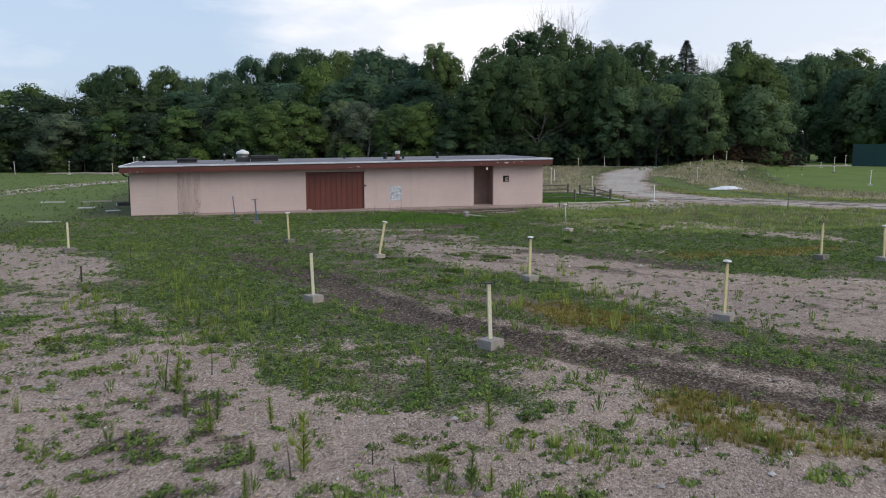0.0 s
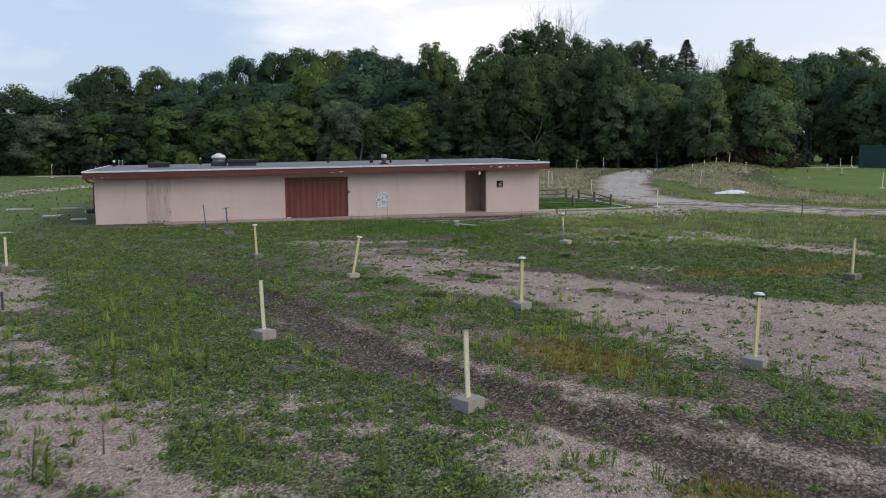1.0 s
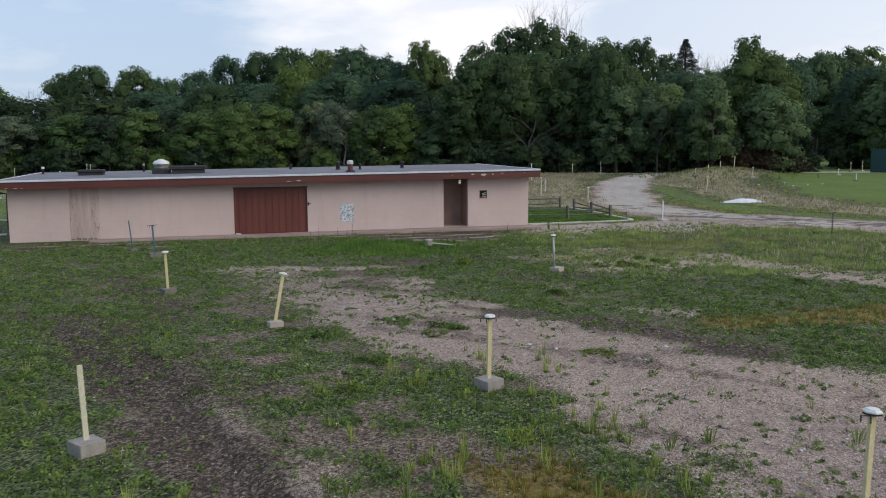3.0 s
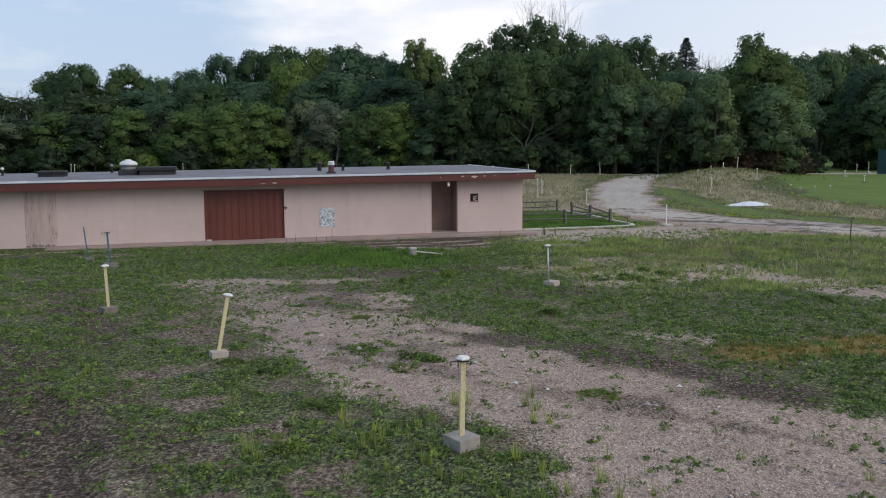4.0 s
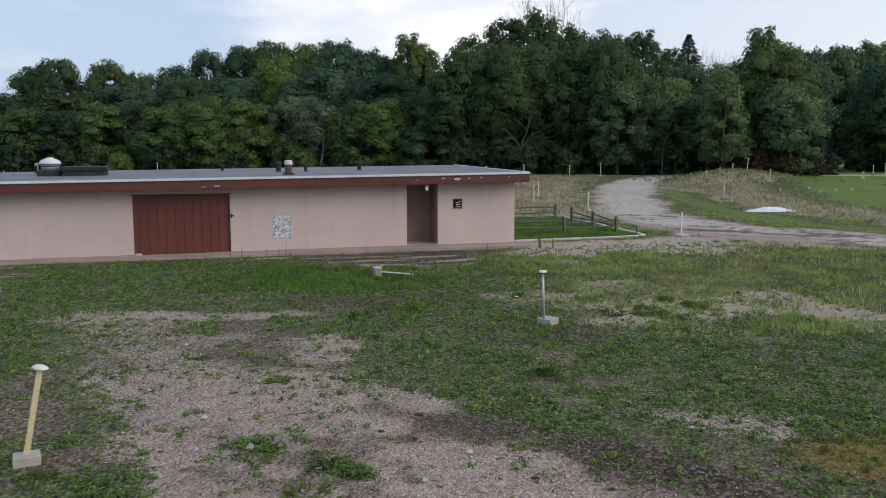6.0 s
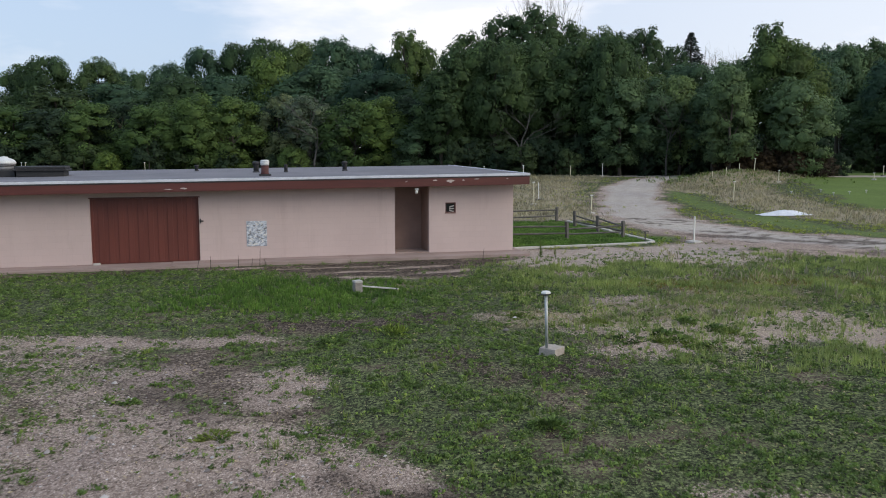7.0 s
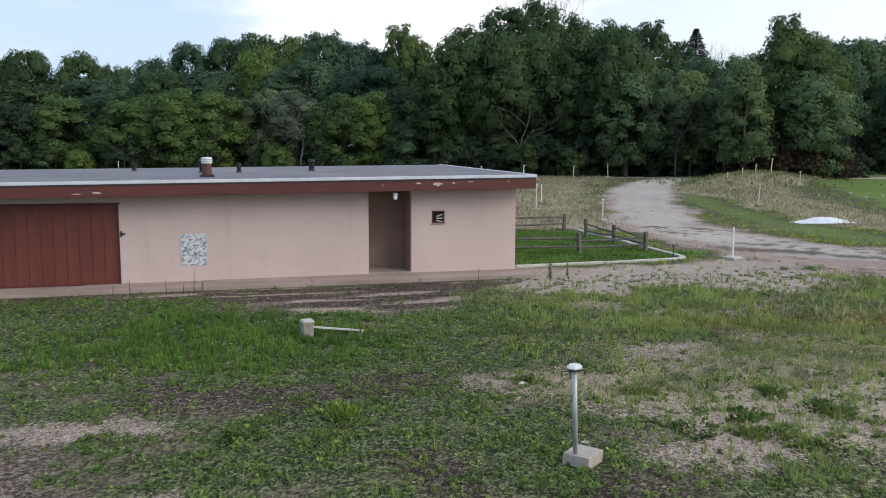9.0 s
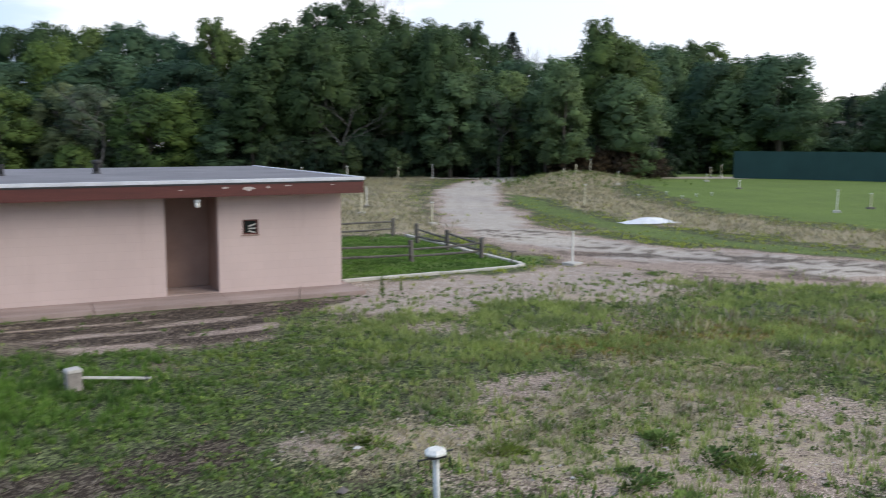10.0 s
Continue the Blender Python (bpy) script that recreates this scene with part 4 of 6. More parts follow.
def build_apron():
    """Concrete walk along the front, in bays with open joints."""
    a = thing("concrete_apron", 0, 0, 0, "stained concrete walk along the front of the building", "walkway", kind="structure")
    edges = [-1.6, 1.2, 4.0, 6.9, 9.8, 12.6, 15.5, 18.86]
    for k, (x0, x1) in enumerate(zip(edges[:-1], edges[1:])):
        z = 0.045 + 0.012 * min(k, 4) + random.uniform(-0.006, 0.006)
        part("slab", boxes((x0 + 0.006, 47.22 + random.uniform(-0.03, 0.03), -0.15, x1 - 0.006, WY - 0.004, z), bevel=0.012, jitter=0.004), apron_mat, a)
    part("slab", boxes((WX1 + 0.004, WY, -0.15, 18.85, 49.0, 0.09), bevel=0.012), apron_mat, a)
    return a


build_apron()


def build_foil_patch():
    """Silvery peeling patch stuck on the wall beside the door."""
    p = thing("wall_patch", 9.60, WY - 0.002, 0.92, "square of peeling silver-blue foil stuck on the pink wall", "wall patch")
    m, t, b, _ = material("peeling_silver_foil")
    n = noise_node(t, 9.0, 8, 0.75, stretch=(1, 1, 1.7))
    t.links.new(ramp(t, n.outputs["Fac"], [(0.38, (0.18, 0.20, 0.24)), (0.47, (0.36, 0.40, 0.45)), (0.56, (0.66, 0.69, 0.73)), (0.7, (0.80, 0.80, 0.80))]), b.inputs["Base Color"])
    b.inputs["Roughness"].default_value = 0.5
    bump(t, b, n.outputs["Fac"], 0.8, 0.02)
    part("foil", boxes((-0.33, -0.012, -0.42, 0.33, 0.0, 0.42), bevel=0.003), m, p)
    for k in range(40):
        x, z = random.uniform(-0.3, 0.3), random.uniform(-0.38, 0.38)
        bm = boxes((x - random.uniform(0.02, 0.06), -0.022, z - 0.015, x + random.uniform(0.02, 0.06), -0.014, z + random.uniform(0.0, 0.03)), jitter=0.006)
        bmesh.ops.rotate(bm, verts=list(bm.verts), cent=(x, -0.015, z), matrix=Matrix.Rotation(random.uniform(-0.8, 0.8), 3, "Y"))
        part("flake", bm, white_cap if k % 3 else vent_grey, p)
    return p


build_foil_patch()
brick_bit = thing("brick", 4.62, 48.10, 0.066, "pale loose brick at the foot of the sliding door", "brick")
part("body", boxes((-0.11, -0.05, 0.0, 0.11, 0.05, 0.065), bevel=0.006), concrete_light, brick_bit)


# ---- things on the roof ----
def on_roof(x, y):
    return roof_z(x) + 0.006 * (y - FY) - 0.014


def build_dome_vent(x, y):
    v = thing("roof_ventilator", x, y, on_roof(x, y), "white domed aluminium ventilator on a dark curb", "roof vent")
    part("curb", boxes((-0.42, -0.42, 0, 0.42, 0.42, 0.22), bevel=0.02), vent_dark, v)
    part("neck", lathe([(0.33, 0.22), (0.33, 0.36), (0.30, 0.38)], 24), vent_grey, v)
    part("ring", lathe([(0.34, 0.38), (0.38, 0.40), (0.38, 0.43), (0.32, 0.45)], 24), vent_grey, v)
    part("dome", lathe([(0.39, 0.45), (0.40, 0.50), (0.35, 0.58), (0.24, 0.64), (0.16, 0.66), (0.14, 0.70), (0.0, 0.72)], 28), vent_light, v)


def build_roof_hatch(x, y, wx, wy, h, label, lid_mat):
    v = thing("roof_hatch", x, y, on_roof(x, y), label, "roof hatch")
    part("curb", boxes((-wx * 0.44, -wy * 0.44, 0, wx * 0.44, wy * 0.44, h * 0.55), bevel=0.015), vent_dark, v)
    part("flange", boxes((-wx * 0.5, -wy * 0.5, h * 0.55, wx * 0.5, wy * 0.5, h * 0.72), bevel=0.02), vent_dark, v)
    part("lid", boxes((-wx * 0.47, -wy * 0.47, h * 0.72, wx * 0.47, wy * 0.47, h), bevel=0.03), lid_mat, v)
    for k in range(6):
        xx = -wx * 0.42 + k * wx * 0.168
        part("lug", boxes((xx - 0.03, -wy * 0.505 - 0.02, h * 0.58, xx + 0.03, -wy * 0.505 + 0.01, h * 0.80), bevel=0.005), vent_dark, v)


def build_stack(x, y, r, h, body, cap, label, collar=True):
    v = thing("vent_pipe", x, y, on_roof(x, y), label, "vent pipe", "vent pipes on the roof")
    part("flashing", lathe([(r * 1.5, 0.0), (r * 1.3, 0.02), (r * 1.02, 0.06)], 16), vent_dark, v)
    part("pipe", lathe([(r, 0.0), (r, h * 0.95), (r * 0.9, h)], 16), body, v)
    if cap:
        part("cap", lathe([(r * 1.05, h * 0.72), (r * 1.35, h * 0.74), (r * 1.35, h * 0.98), (r * 0.9, h * 1.04), (0.0, h * 1.06)], 18), cap, v)
    return v


def build_turbine(x, y):
    v = thing("roof_flue", x, y, on_roof(x, y), "rusty red flue with a ribbed white cowl", "flue")
    part("base", boxes((-0.2, -0.2, 0.0, 0.2, 0.2, 0.06), bevel=0.01), vent_dark, v)
    part("pipe", lathe([(0.16, 0.06), (0.13, 0.10), (0.13, 0.36)], 20), rust_pipe, v)
    c = part("cowl", lathe([(0.13, 0.36), (0.14, 0.38), (0.14, 0.52), (0.115, 0.545), (0.0, 0.55)], 22), vent_light, v, "white ribbed cowl")
    for z in (0.385, 0.435, 0.485):
        part("band", lathe([(0.142, z), (0.158, z + 0.006), (0.158, z + 0.026), (0.142, z + 0.032)], 22), vent_light, c)


build_dome_vent(1.15, 52.6)
build_roof_hatch(2.42, 52.5, 1.75, 1.2, 0.36, "large dark metal roof hatch with a worn rim", vent_dark)
build_roof_hatch(-2.05, 52.6, 1.25, 0.9, 0.26, "low dark square roof vent", vent_dark)
build_stack(-4.67, 55.2, 0.055, 0.36, vent_dark, white_cap, "black vent pipe with a white cap")
build_stack(0.09, 55.6, 0.05, 0.42, vent_dark, vent_grey, "black vent pipe with a grey cap")
build_turbine(9.99, 49.6)
build_stack(9.85, 52.9, 0.10, 0.40, vent_dark, vent_dark, "thick black vent pipe")
build_stack(10.95, 52.6, 0.065, 0.30, vent_dark, None, "short black vent pipe")
build_stack(13.28, 53.1, 0.085, 0.36, vent_dark, vent_dark, "black vent pipe with a collar")
build_stack(7.62, 55.3, 0.065, 0.24, vent_dark, vent_dark, "short black vent pipe")


# ---- marker posts in the field ----
POST_GROUP = "marker posts in the field"


def build_marker(x, y, rz=0.0, mat=yellow_post, tall=1.02, lean=(0, 0), cap=True, bracket=True, block=(0.35, 0.35, 0.2), blockmat=concrete, label="", wide=0.07, round_post=False, off=(0, 0)):
    m = thing("marker_post", x, y, h_at(x, y) - 0.03, label or "yellow timber post with a white dome, set in a concrete block", "marker post", POST_GROUP, rz)
    bx, by, bz = block
    part("block", boxes((-bx / 2, -by / 2, 0, bx / 2, by / 2, bz), bevel=0.012, jitter=0.008), blockmat, m)
    ca, sa = math.cos(radians(-rz)), math.sin(radians(-rz))
    tilt = pose(off[0] * ca - off[1] * sa, off[0] * sa + off[1] * ca, bz, lean[0], lean[1], -rz + 8)
    if round_post:
        bm = lathe([(wide / 2, -0.03), (wide / 2, tall)], 14)
    else:
        bm = boxes((-wide / 2, -0.021, -0.03, wide / 2, 0.021, tall), bevel=0.004)
    bmesh.ops.transform(bm, matrix=tilt, verts=list(bm.verts))
    part("post", bm, mat, m)
    if bracket:
        bm = boxes((-0.075, -0.06, tall - 0.010, 0.075, 0.06, tall + 0.005), (-0.175, -0.055, tall - 0.004, -0.076, -0.040, tall + 0.006), (0.076, 0.035, tall - 0.002, 0.175, 0.050, tall + 0.008), (-0.175, -0.055, tall - 0.06, -0.163, -0.043, tall - 0.005), (-0.085, -0.086, tall - 0.075, -0.072, -0.077, tall + 0.002), (0.08, -0.086, tall - 0.05, 0.092, -0.077, tall + 0.002))
        bmesh.ops.transform(bm, matrix=tilt @ Matrix.Rotation(radians(-12), 4, "Z"), verts=list(bm.verts))
        part("bracket", bm, black_iron, m, "black metal bracket")
    if cap:
        bm = lathe([(0.070, tall + 0.006), (0.098, tall + 0.018), (0.098, tall + 0.032), (0.066, tall + 0.058), (0.0, tall + 0.061)], 6)
        for f in bm.faces:
            f.smooth = False
        bmesh.ops.transform(bm, matrix=tilt, verts=list(bm.verts))
        part("dome", bm, white_cap, m, "white dome")
    return m


build_marker(-5.39, 32.2, 20, yellow_pale, 0.92, (0, 0), False, False, blockmat=concrete_dark, label="bare pale yellow post in a sunken concrete block")
build_marker(2.0, 20.4, 35, yellow_pale, 1.02, (0, -2), False, False, label="bare pale yellow post in a grey concrete block", block=(0.36, 0.36, 0.2))
build_marker(4.70, 14.8, 30, yellow_pale, 1.06, (0, -2), False, True, label="pale yellow post with an empty black bracket, in a concrete block")
build_marker(10.18, 15.7, 42, yellow_post, 1.08, (0, 2), True, True, block=(0.38, 0.36, 0.21), blockmat=concrete)
build_marker(8.05, 21.8, 25, yellow_post, 1.02, (0, 1), True, True, blockmat=concrete)
build_marker(4.94, 27.78, 12, yellow_post, 1.06, (0, 11), True, False, block=(0.31, 0.29, 0.14), blockmat=concrete_warm, label="leaning yellow post with a white dome on a pale concrete block")
build_marker(2.36, 33.1, 30, yellow_post, 0.98, (0, -2), True, False, block=(0.34, 0.34, 0.17), blockmat=concrete_dark)
build_marker(1.46, 41.5, 15, blue_post, 1.02, (0, -3), False, True, block=(0.4, 0.35, 0.2), blockmat=concrete_dark, label="blue steel post with a black bracket, in a dark concrete block", wide=0.06)
build_marker(0.50, 43.5, 40, blue_post, 1.12, (0, -5), False, False, block=(0.3, 0.3, 0.12), blockmat=concrete_dark, label="thin leaning blue steel stake in a small block", wide=0.045)
build_marker(14.2, 33.8, 38, galv, 1.0, (0, -2), True, True, block=(0.36, 0.34, 0.17), blockmat=concrete_warm, label="galvanised post with a white dome in a pale concrete block", wide=0.055, round_post=True, off=(-0.12, -0.05))
build_marker(18.4, 23.1, 25, yellow_post, 1.04, (0, 1), False, True, blockmat=concrete_dark, label="yellow post with a small black bracket in a mossy block", block=(0.4, 0.35, 0.2))
build_marker(19.9, 22.1, 15, yellow_post, 0.95, (0, -2), True, False, blockmat=concrete)
build_marker(29.75, 40.2, 10, rail_wood, 0.95, (0, 1), False, True, block=(0.3, 0.3, 0.06), blockmat=concrete_dark, label="thin dark stake with a black bracket", wide=0.04)
build_marker(26.68, 49.45, 20, white_cap, 0.98, (0, 0), False, False, block=(0.5, 0.45, 0.1), blockmat=concrete_light, label="thin white post in a pale slab", wide=0.05)
far = [(29.3, 73.0, 1.1), (28.5, 63.0, 0.9), (41.1, 68.4, 1.2), (52.4, 60.2, 1.1), (56.5, 61.1, 0.75), (56.0, 84.0, 0.9), (62.5, 77.1, 0.5), (68.5, 86.8, 0.5), (43.5, 100.5, 1.0), (47.6, 101.5, 1.2), (77.0, 95.0, 0.9), (79.5, 96.0, 1.1), (-25.5, 118, 1.5), (-19, 117, 1.5), (-13, 110, 1.3), (-11.3, 118.0, 1.9), (-10.9, 117.8, 1.9), (1.3, 114.8, 1.9), (33.0, 86.0, 1.6), (27.6, 69.5, 1.3), (31.5, 92.0, 1.3)]
for k, (x, y, tall) in enumerate(far):
    build_marker(x, y, 17 * k, yellow_pale if k % 3 else white_cap, tall, (0, random.uniform(-3, 3)), k != 0, False, block=(0.35, 0.35, 0.15), blockmat=concrete_light if k % 2 else concrete_dark, label="far pale post with a white dome in the grass", wide=0.05)
for x, y, tall in ((56.5, 90.6, 0.75), (53.8, 88.6, 0.6), (59.4, 92.4, 1.25), (51.6, 87.4, 0.5)):
    build_marker(x, y, 0, yellow_pale, tall, (0, random.uniform(-3, 8)), tall > 1, False, block=(0.3, 0.3, 0.1), label="pale stake on the grassy mound", wide=0.06)


def build_ground_disc(x, y):
    d = thing("marker_disc", x, y, h_at(x, y), "low white disc marker on the lawn", "marker", "discs on the lawn")
    part("stem", lathe([(0.025, -0.05), (0.025, 0.20)], 8), galv, d)
    part("disc", lathe([(0.08, 0.20), (0.11, 0.21), (0.08, 0.235), (0.0, 0.24)], 14), white_cap, d)


for x, y in ((52.5, 74.2), (50.9, 70.9), (53.1, 71.9), (55, 72.4), (49.0, 73.0)):
    build_ground_disc(x, y)


def build_stub():
    s = thing("concrete_stub", 11.8, 41.2, h_at(11.8, 41.2) - 0.04, "tipped concrete block standing on end in the weeds", "concrete block", rz=12)
    part("block", boxes((-0.10, -0.11, 0, 0.10, 0.11, 0.32), bevel=0.012, jitter=0.008), concrete, s)
    # the block's top is a thin slab of paler concrete
    part("cap", boxes((-0.105, -0.115, 0.315, 0.105, 0.115, 0.36), bevel=0.01, jitter=0.008), concrete_light, s, "paler top slab of the block")
    f = thing("fallen_post", 11.9, 41.22, h_at(12.4, 41.2) + 0.17, "fallen pale post lying in the weeds beside its block", "post", rz=-1)
    bm = boxes((0.0, -0.022, 0.0, 1.0, 0.022, 0.035), bevel=0.006)
    bmesh.ops.rotate(bm, verts=list(bm.verts), cent=(0, 0, 0), matrix=Matrix.Rotation(radians(7), 3, "Y"))
    part("post", bm, timber_pale, f)
    part("bracket", boxes((0.93, -0.05, -0.11, 0.95, 0.05, -0.07), (0.90, -0.01, -0.11, 0.929, 0.01, -0.06)), black_iron, f)


build_stub()
build_marker(24.93, 50.2, 0, rail_wood, 0.42, (0, 0), False, True, block=(0.2, 0.2, 0.03), blockmat=concrete_dark, label="short dark stake with a bracket inside the kerb", wide=0.03)
stake = thing("stake", -3.91, 25.07, h_at(-3.9, 25.1) - 0.05, "short dark stake in the weeds", "stake")
part("body", boxes((-0.025, -0.025, 0, 0.025, 0.025, 0.5), bevel=0.004), log_dark, stake)


# ---- fenced yard ----
def build_fence():
    f = thing("rail_fence", 0, 0, 0, "low weathered split-rail timber fence round a lawn", "fence")
    posts = [(24.85, 59.2, 0.72), (24.7, 56.6, 0.74), (24.75, 54.2, 0.72), (24.78, 51.85, 0.70), (22.35, 52.05, 0.70), (19.6, 52.2, 0.7), (19.6, 59.3, 0.7), (22.2, 59.25, 0.7)]
    for x, y, h in posts:
        z = h_at(x, y)
        bm = boxes((-0.06, -0.06, -0.1, 0.06, 0.06, h), bevel=0.016, jitter=0.012)
        bmesh.ops.transform(bm, matrix=pose(x, y, z, random.uniform(-3, 3), random.uniform(-3, 3), random.uniform(0, 40)), verts=list(bm.verts))
        part("post", bm, rail_wood, f)

    def rail(a, b, za, zb):
        za, zb = za + h_at(*a), zb + h_at(*b)
        mid = ((a[0] + b[0]) / 2 + random.uniform(-0.03, 0.03), (a[1] + b[1]) / 2, (za + zb) / 2 + random.uniform(-0.03, 0.01))
        bm = limb(bmesh.new(), [(*a, za), mid, (*b, zb)], [0.032, 0.042, 0.032], 6)
        part("rail", bm, rail_wood, f)

    P = [(x, y) for x, y, _ in posts]
    for a, b, zs in ((1, 2, (0.52, 0.42, 0.24, 0.28)), (2, 3, (0.60, 0.46, 0.30, 0.26)), (4, 3, (0.40, 0.52, 0.18, 0.24)), (5, 4, (0.54, 0.50, 0.24, 0.22)), (7, 0, (0.58, 0.58, 0.28, 0.30)), (6, 7, (0.56, 0.58, 0.26, 0.28))):
        rail(P[a], P[b], zs[0], zs[1])
        rail(P[a], P[b], zs[2], zs[3])
    return f


build_fence()


def build_kerb():
    """Concrete edging of the yard in short lengths, with a curved corner."""
    k = thing("kerb", 0, 0, 0, "pale concrete kerb edging the lawn", "kerb", kind="structure")
    pts = [(18.95, 49.15)] + [(18.95 + j * 1.02, 49.15 + j * 0.085) for j in range(1, 6)]
    pts += [(24.75, 49.62), (25.1, 49.85), (25.22, 50.3), (25.26, 51.1)] + [(25.26 + 0.02 * j, 51.1 + j) for j in range(1, 9)]
    for (ax, ay), (bx, by) in zip(pts[:-1], pts[1:]):
        ang = math.degrees(math.atan2(by - ay, bx - ax))
        ln = math.hypot(bx - ax, by - ay)
        bm = boxes((0.006, -0.09, -0.12, ln - 0.006, 0.09, 0.075 + random.uniform(-0.008, 0.008)), bevel=0.02, jitter=0.004)
        bmesh.ops.transform(bm, matrix=pose(ax, ay, h_at(ax, ay), 0, 0, ang), verts=list(bm.verts))
        part("kerbstone", bm, kerb_mat, k)


build_kerb()


def build_tarp():
    s = thing("plastic_sheet", 38.6, 59.8, h_at(38.6, 59.8), "crumpled white plastic sheeting lying in the grass", "plastic sheet", rz=-4)
    n, m = 26, 14
    vs = []
    for j in range(m):
        for i in range(n):
            a, b = i / (n - 1) * 2 - 1, j / (m - 1) * 2 - 1
            z = 0.26 * max(0, 1 - abs(a) ** 1.6) * max(0, 1 - b * b) + 0.07 * noise.noise((a * 4, b * 3, 2.1))
            vs.append((a * 1.55 + 0.1 * noise.noise((b * 3, 1, 0)), b * 0.75 * (1 - 0.35 * abs(a)), max(z, 0.015)))
    fs = [(j * n + i, j * n + i + 1, (j + 1) * n + i + 1, (j + 1) * n + i) for j in range(m - 1) for i in range(n - 1)]
    bm = bmesh.new()
    vv = [bm.verts.new(v) for v in vs]
    for f in fs:
        bm.faces.new([vv[k] for k in f]).smooth = True
    part("sheet", bm, tarp_white, s)


build_tarp()


def build_rubble():
    for x, y, w, d, h, rz, lab in ((-10.9, 60.6, 1.5, 0.5, 0.10, 8, "pale broken concrete slab in the grass"), (-8.0, 54.7, 1.1, 0.5, 0.08, -10, "pale broken concrete slab in the grass"), (-8.2, 60.5, 1.8, 0.8, 0.10, 5, "low heap of pale rubble"), (-8.7, 45.4, 1.6, 0.4, 0.06, -6, "pale flat slab half sunk in the grass"), (-6.2, 52.0, 0.8, 0.4, 0.08, 14, "pale broken concrete slab in the grass")):
        s = thing("concrete_slab", x, y, h_at(x, y) - 0.03, lab, "concrete slab", "broken slabs in the grass", rz)
        part("slab", boxes((-w / 2, -d / 2, 0, w / 2, d / 2, h), bevel=0.02, jitter=0.06), concrete_light, s)
    for x, y, ln, rz in ((-6.1, 56.6, 0.9, 20),):
        l = thing("log", x, y, h_at(x, y) + 0.04, "dark rotten log beside the building", "log", rz=rz)
        part("trunk", limb(bmesh.new(), [(-ln / 2, 0, 0), (0, 0.04, 0.03), (ln / 2, 0, 0)], [0.16, 0.18, 0.14], 10), log_dark, l)
        part("cut_end", lathe([(0.15, -0.01), (0.14, 0.02)], 10), timber_pale, l).matrix_basis = pose(-ln / 2, 0, 0, 0, -90, 0)


build_rubble()


# ---- background beyond the field ----
def build_screen():
    """Dark green windscreen fence at the edge of the lawn."""
    w = thing("windscreen_fence", 0, 0, 0, "tall dark green windscreen fence behind the lawn", "fence")
    ax, ay, bx, by = 77.4, 92.2, 98.0, 61.0
    ln, ang = math.hypot(bx - ax, by - ay), math.degrees(math.atan2(by - ay, bx - ax))
    n = 14
    for k in range(n):
        a, z = k / n * ln, h_at(ax + (bx - ax) * k / n, ay + (by - ay) * k / n)
        bm = boxes((a + 0.04, -0.02, z - 0.1, a + ln / n - 0.04, 0.02, z + 2.75))
        bmesh.ops.transform(bm, matrix=pose(ax, ay, 0, 0, 0, ang), verts=list(bm.verts))
        part("panel", bm, screen_green, w)
        bm = boxes((a - 0.04, -0.05, z - 0.1, a + 0.04, 0.05, z + 2.8))
        bmesh.ops.transform(bm, matrix=pose(ax, ay, 0, 0, 0, ang), verts=list(bm.verts))
        part("post", bm, screen_green, w)


build_screen()


def build_house(x, y, rz, wx, wy, h, label):
    s = thing("house", x, y, h_at(x, y), label, "house", "houses behind the trees", rz)
    part("wall", boxes((-wx / 2, -wy / 2, -0.2, wx / 2, wy / 2, h)), house_wall, s)
    bm = bmesh.new()
    o = 0.5
    v = [bm.verts.new(p) for p in ((-wx / 2 - o, -wy / 2 - o, h), (wx / 2 + o, -wy / 2 - o, h), (wx / 2 + o, wy / 2 + o, h), (-wx / 2 - o, wy / 2 + o, h), (-wx / 2 - o, 0, h + wy * 0.33), (wx / 2 + o, 0, h + wy * 0.33))]
    for f in ((0, 1, 5, 4), (2, 3, 4, 5), (1, 2, 5), (3, 0, 4), (3, 2, 1, 0)):
        bm.faces.new([v[k] for k in f])
    part("roof", bm, house_roof, s)
    for k in (-0.28, 0.05, 0.3):
        w = part("window", boxes((k * wx - 0.6, -wy / 2 - 0.05, h * 0.4, k * wx + 0.6, -wy / 2 - 0.004, h * 0.8)), edge_white, s)
        part("pane", boxes((k * wx - 0.5, -wy / 2 - 0.06, h * 0.43, k * wx + 0.5, -wy / 2 - 0.052, h * 0.77)), glass_dark, w)


build_house(133, 122, -52, 14, 9, 4.6, "grey house with a brown gabled roof among trees")
build_house(*field(112, 230), -30, 16, 10, 6.6, "pale house hidden behind the trees")


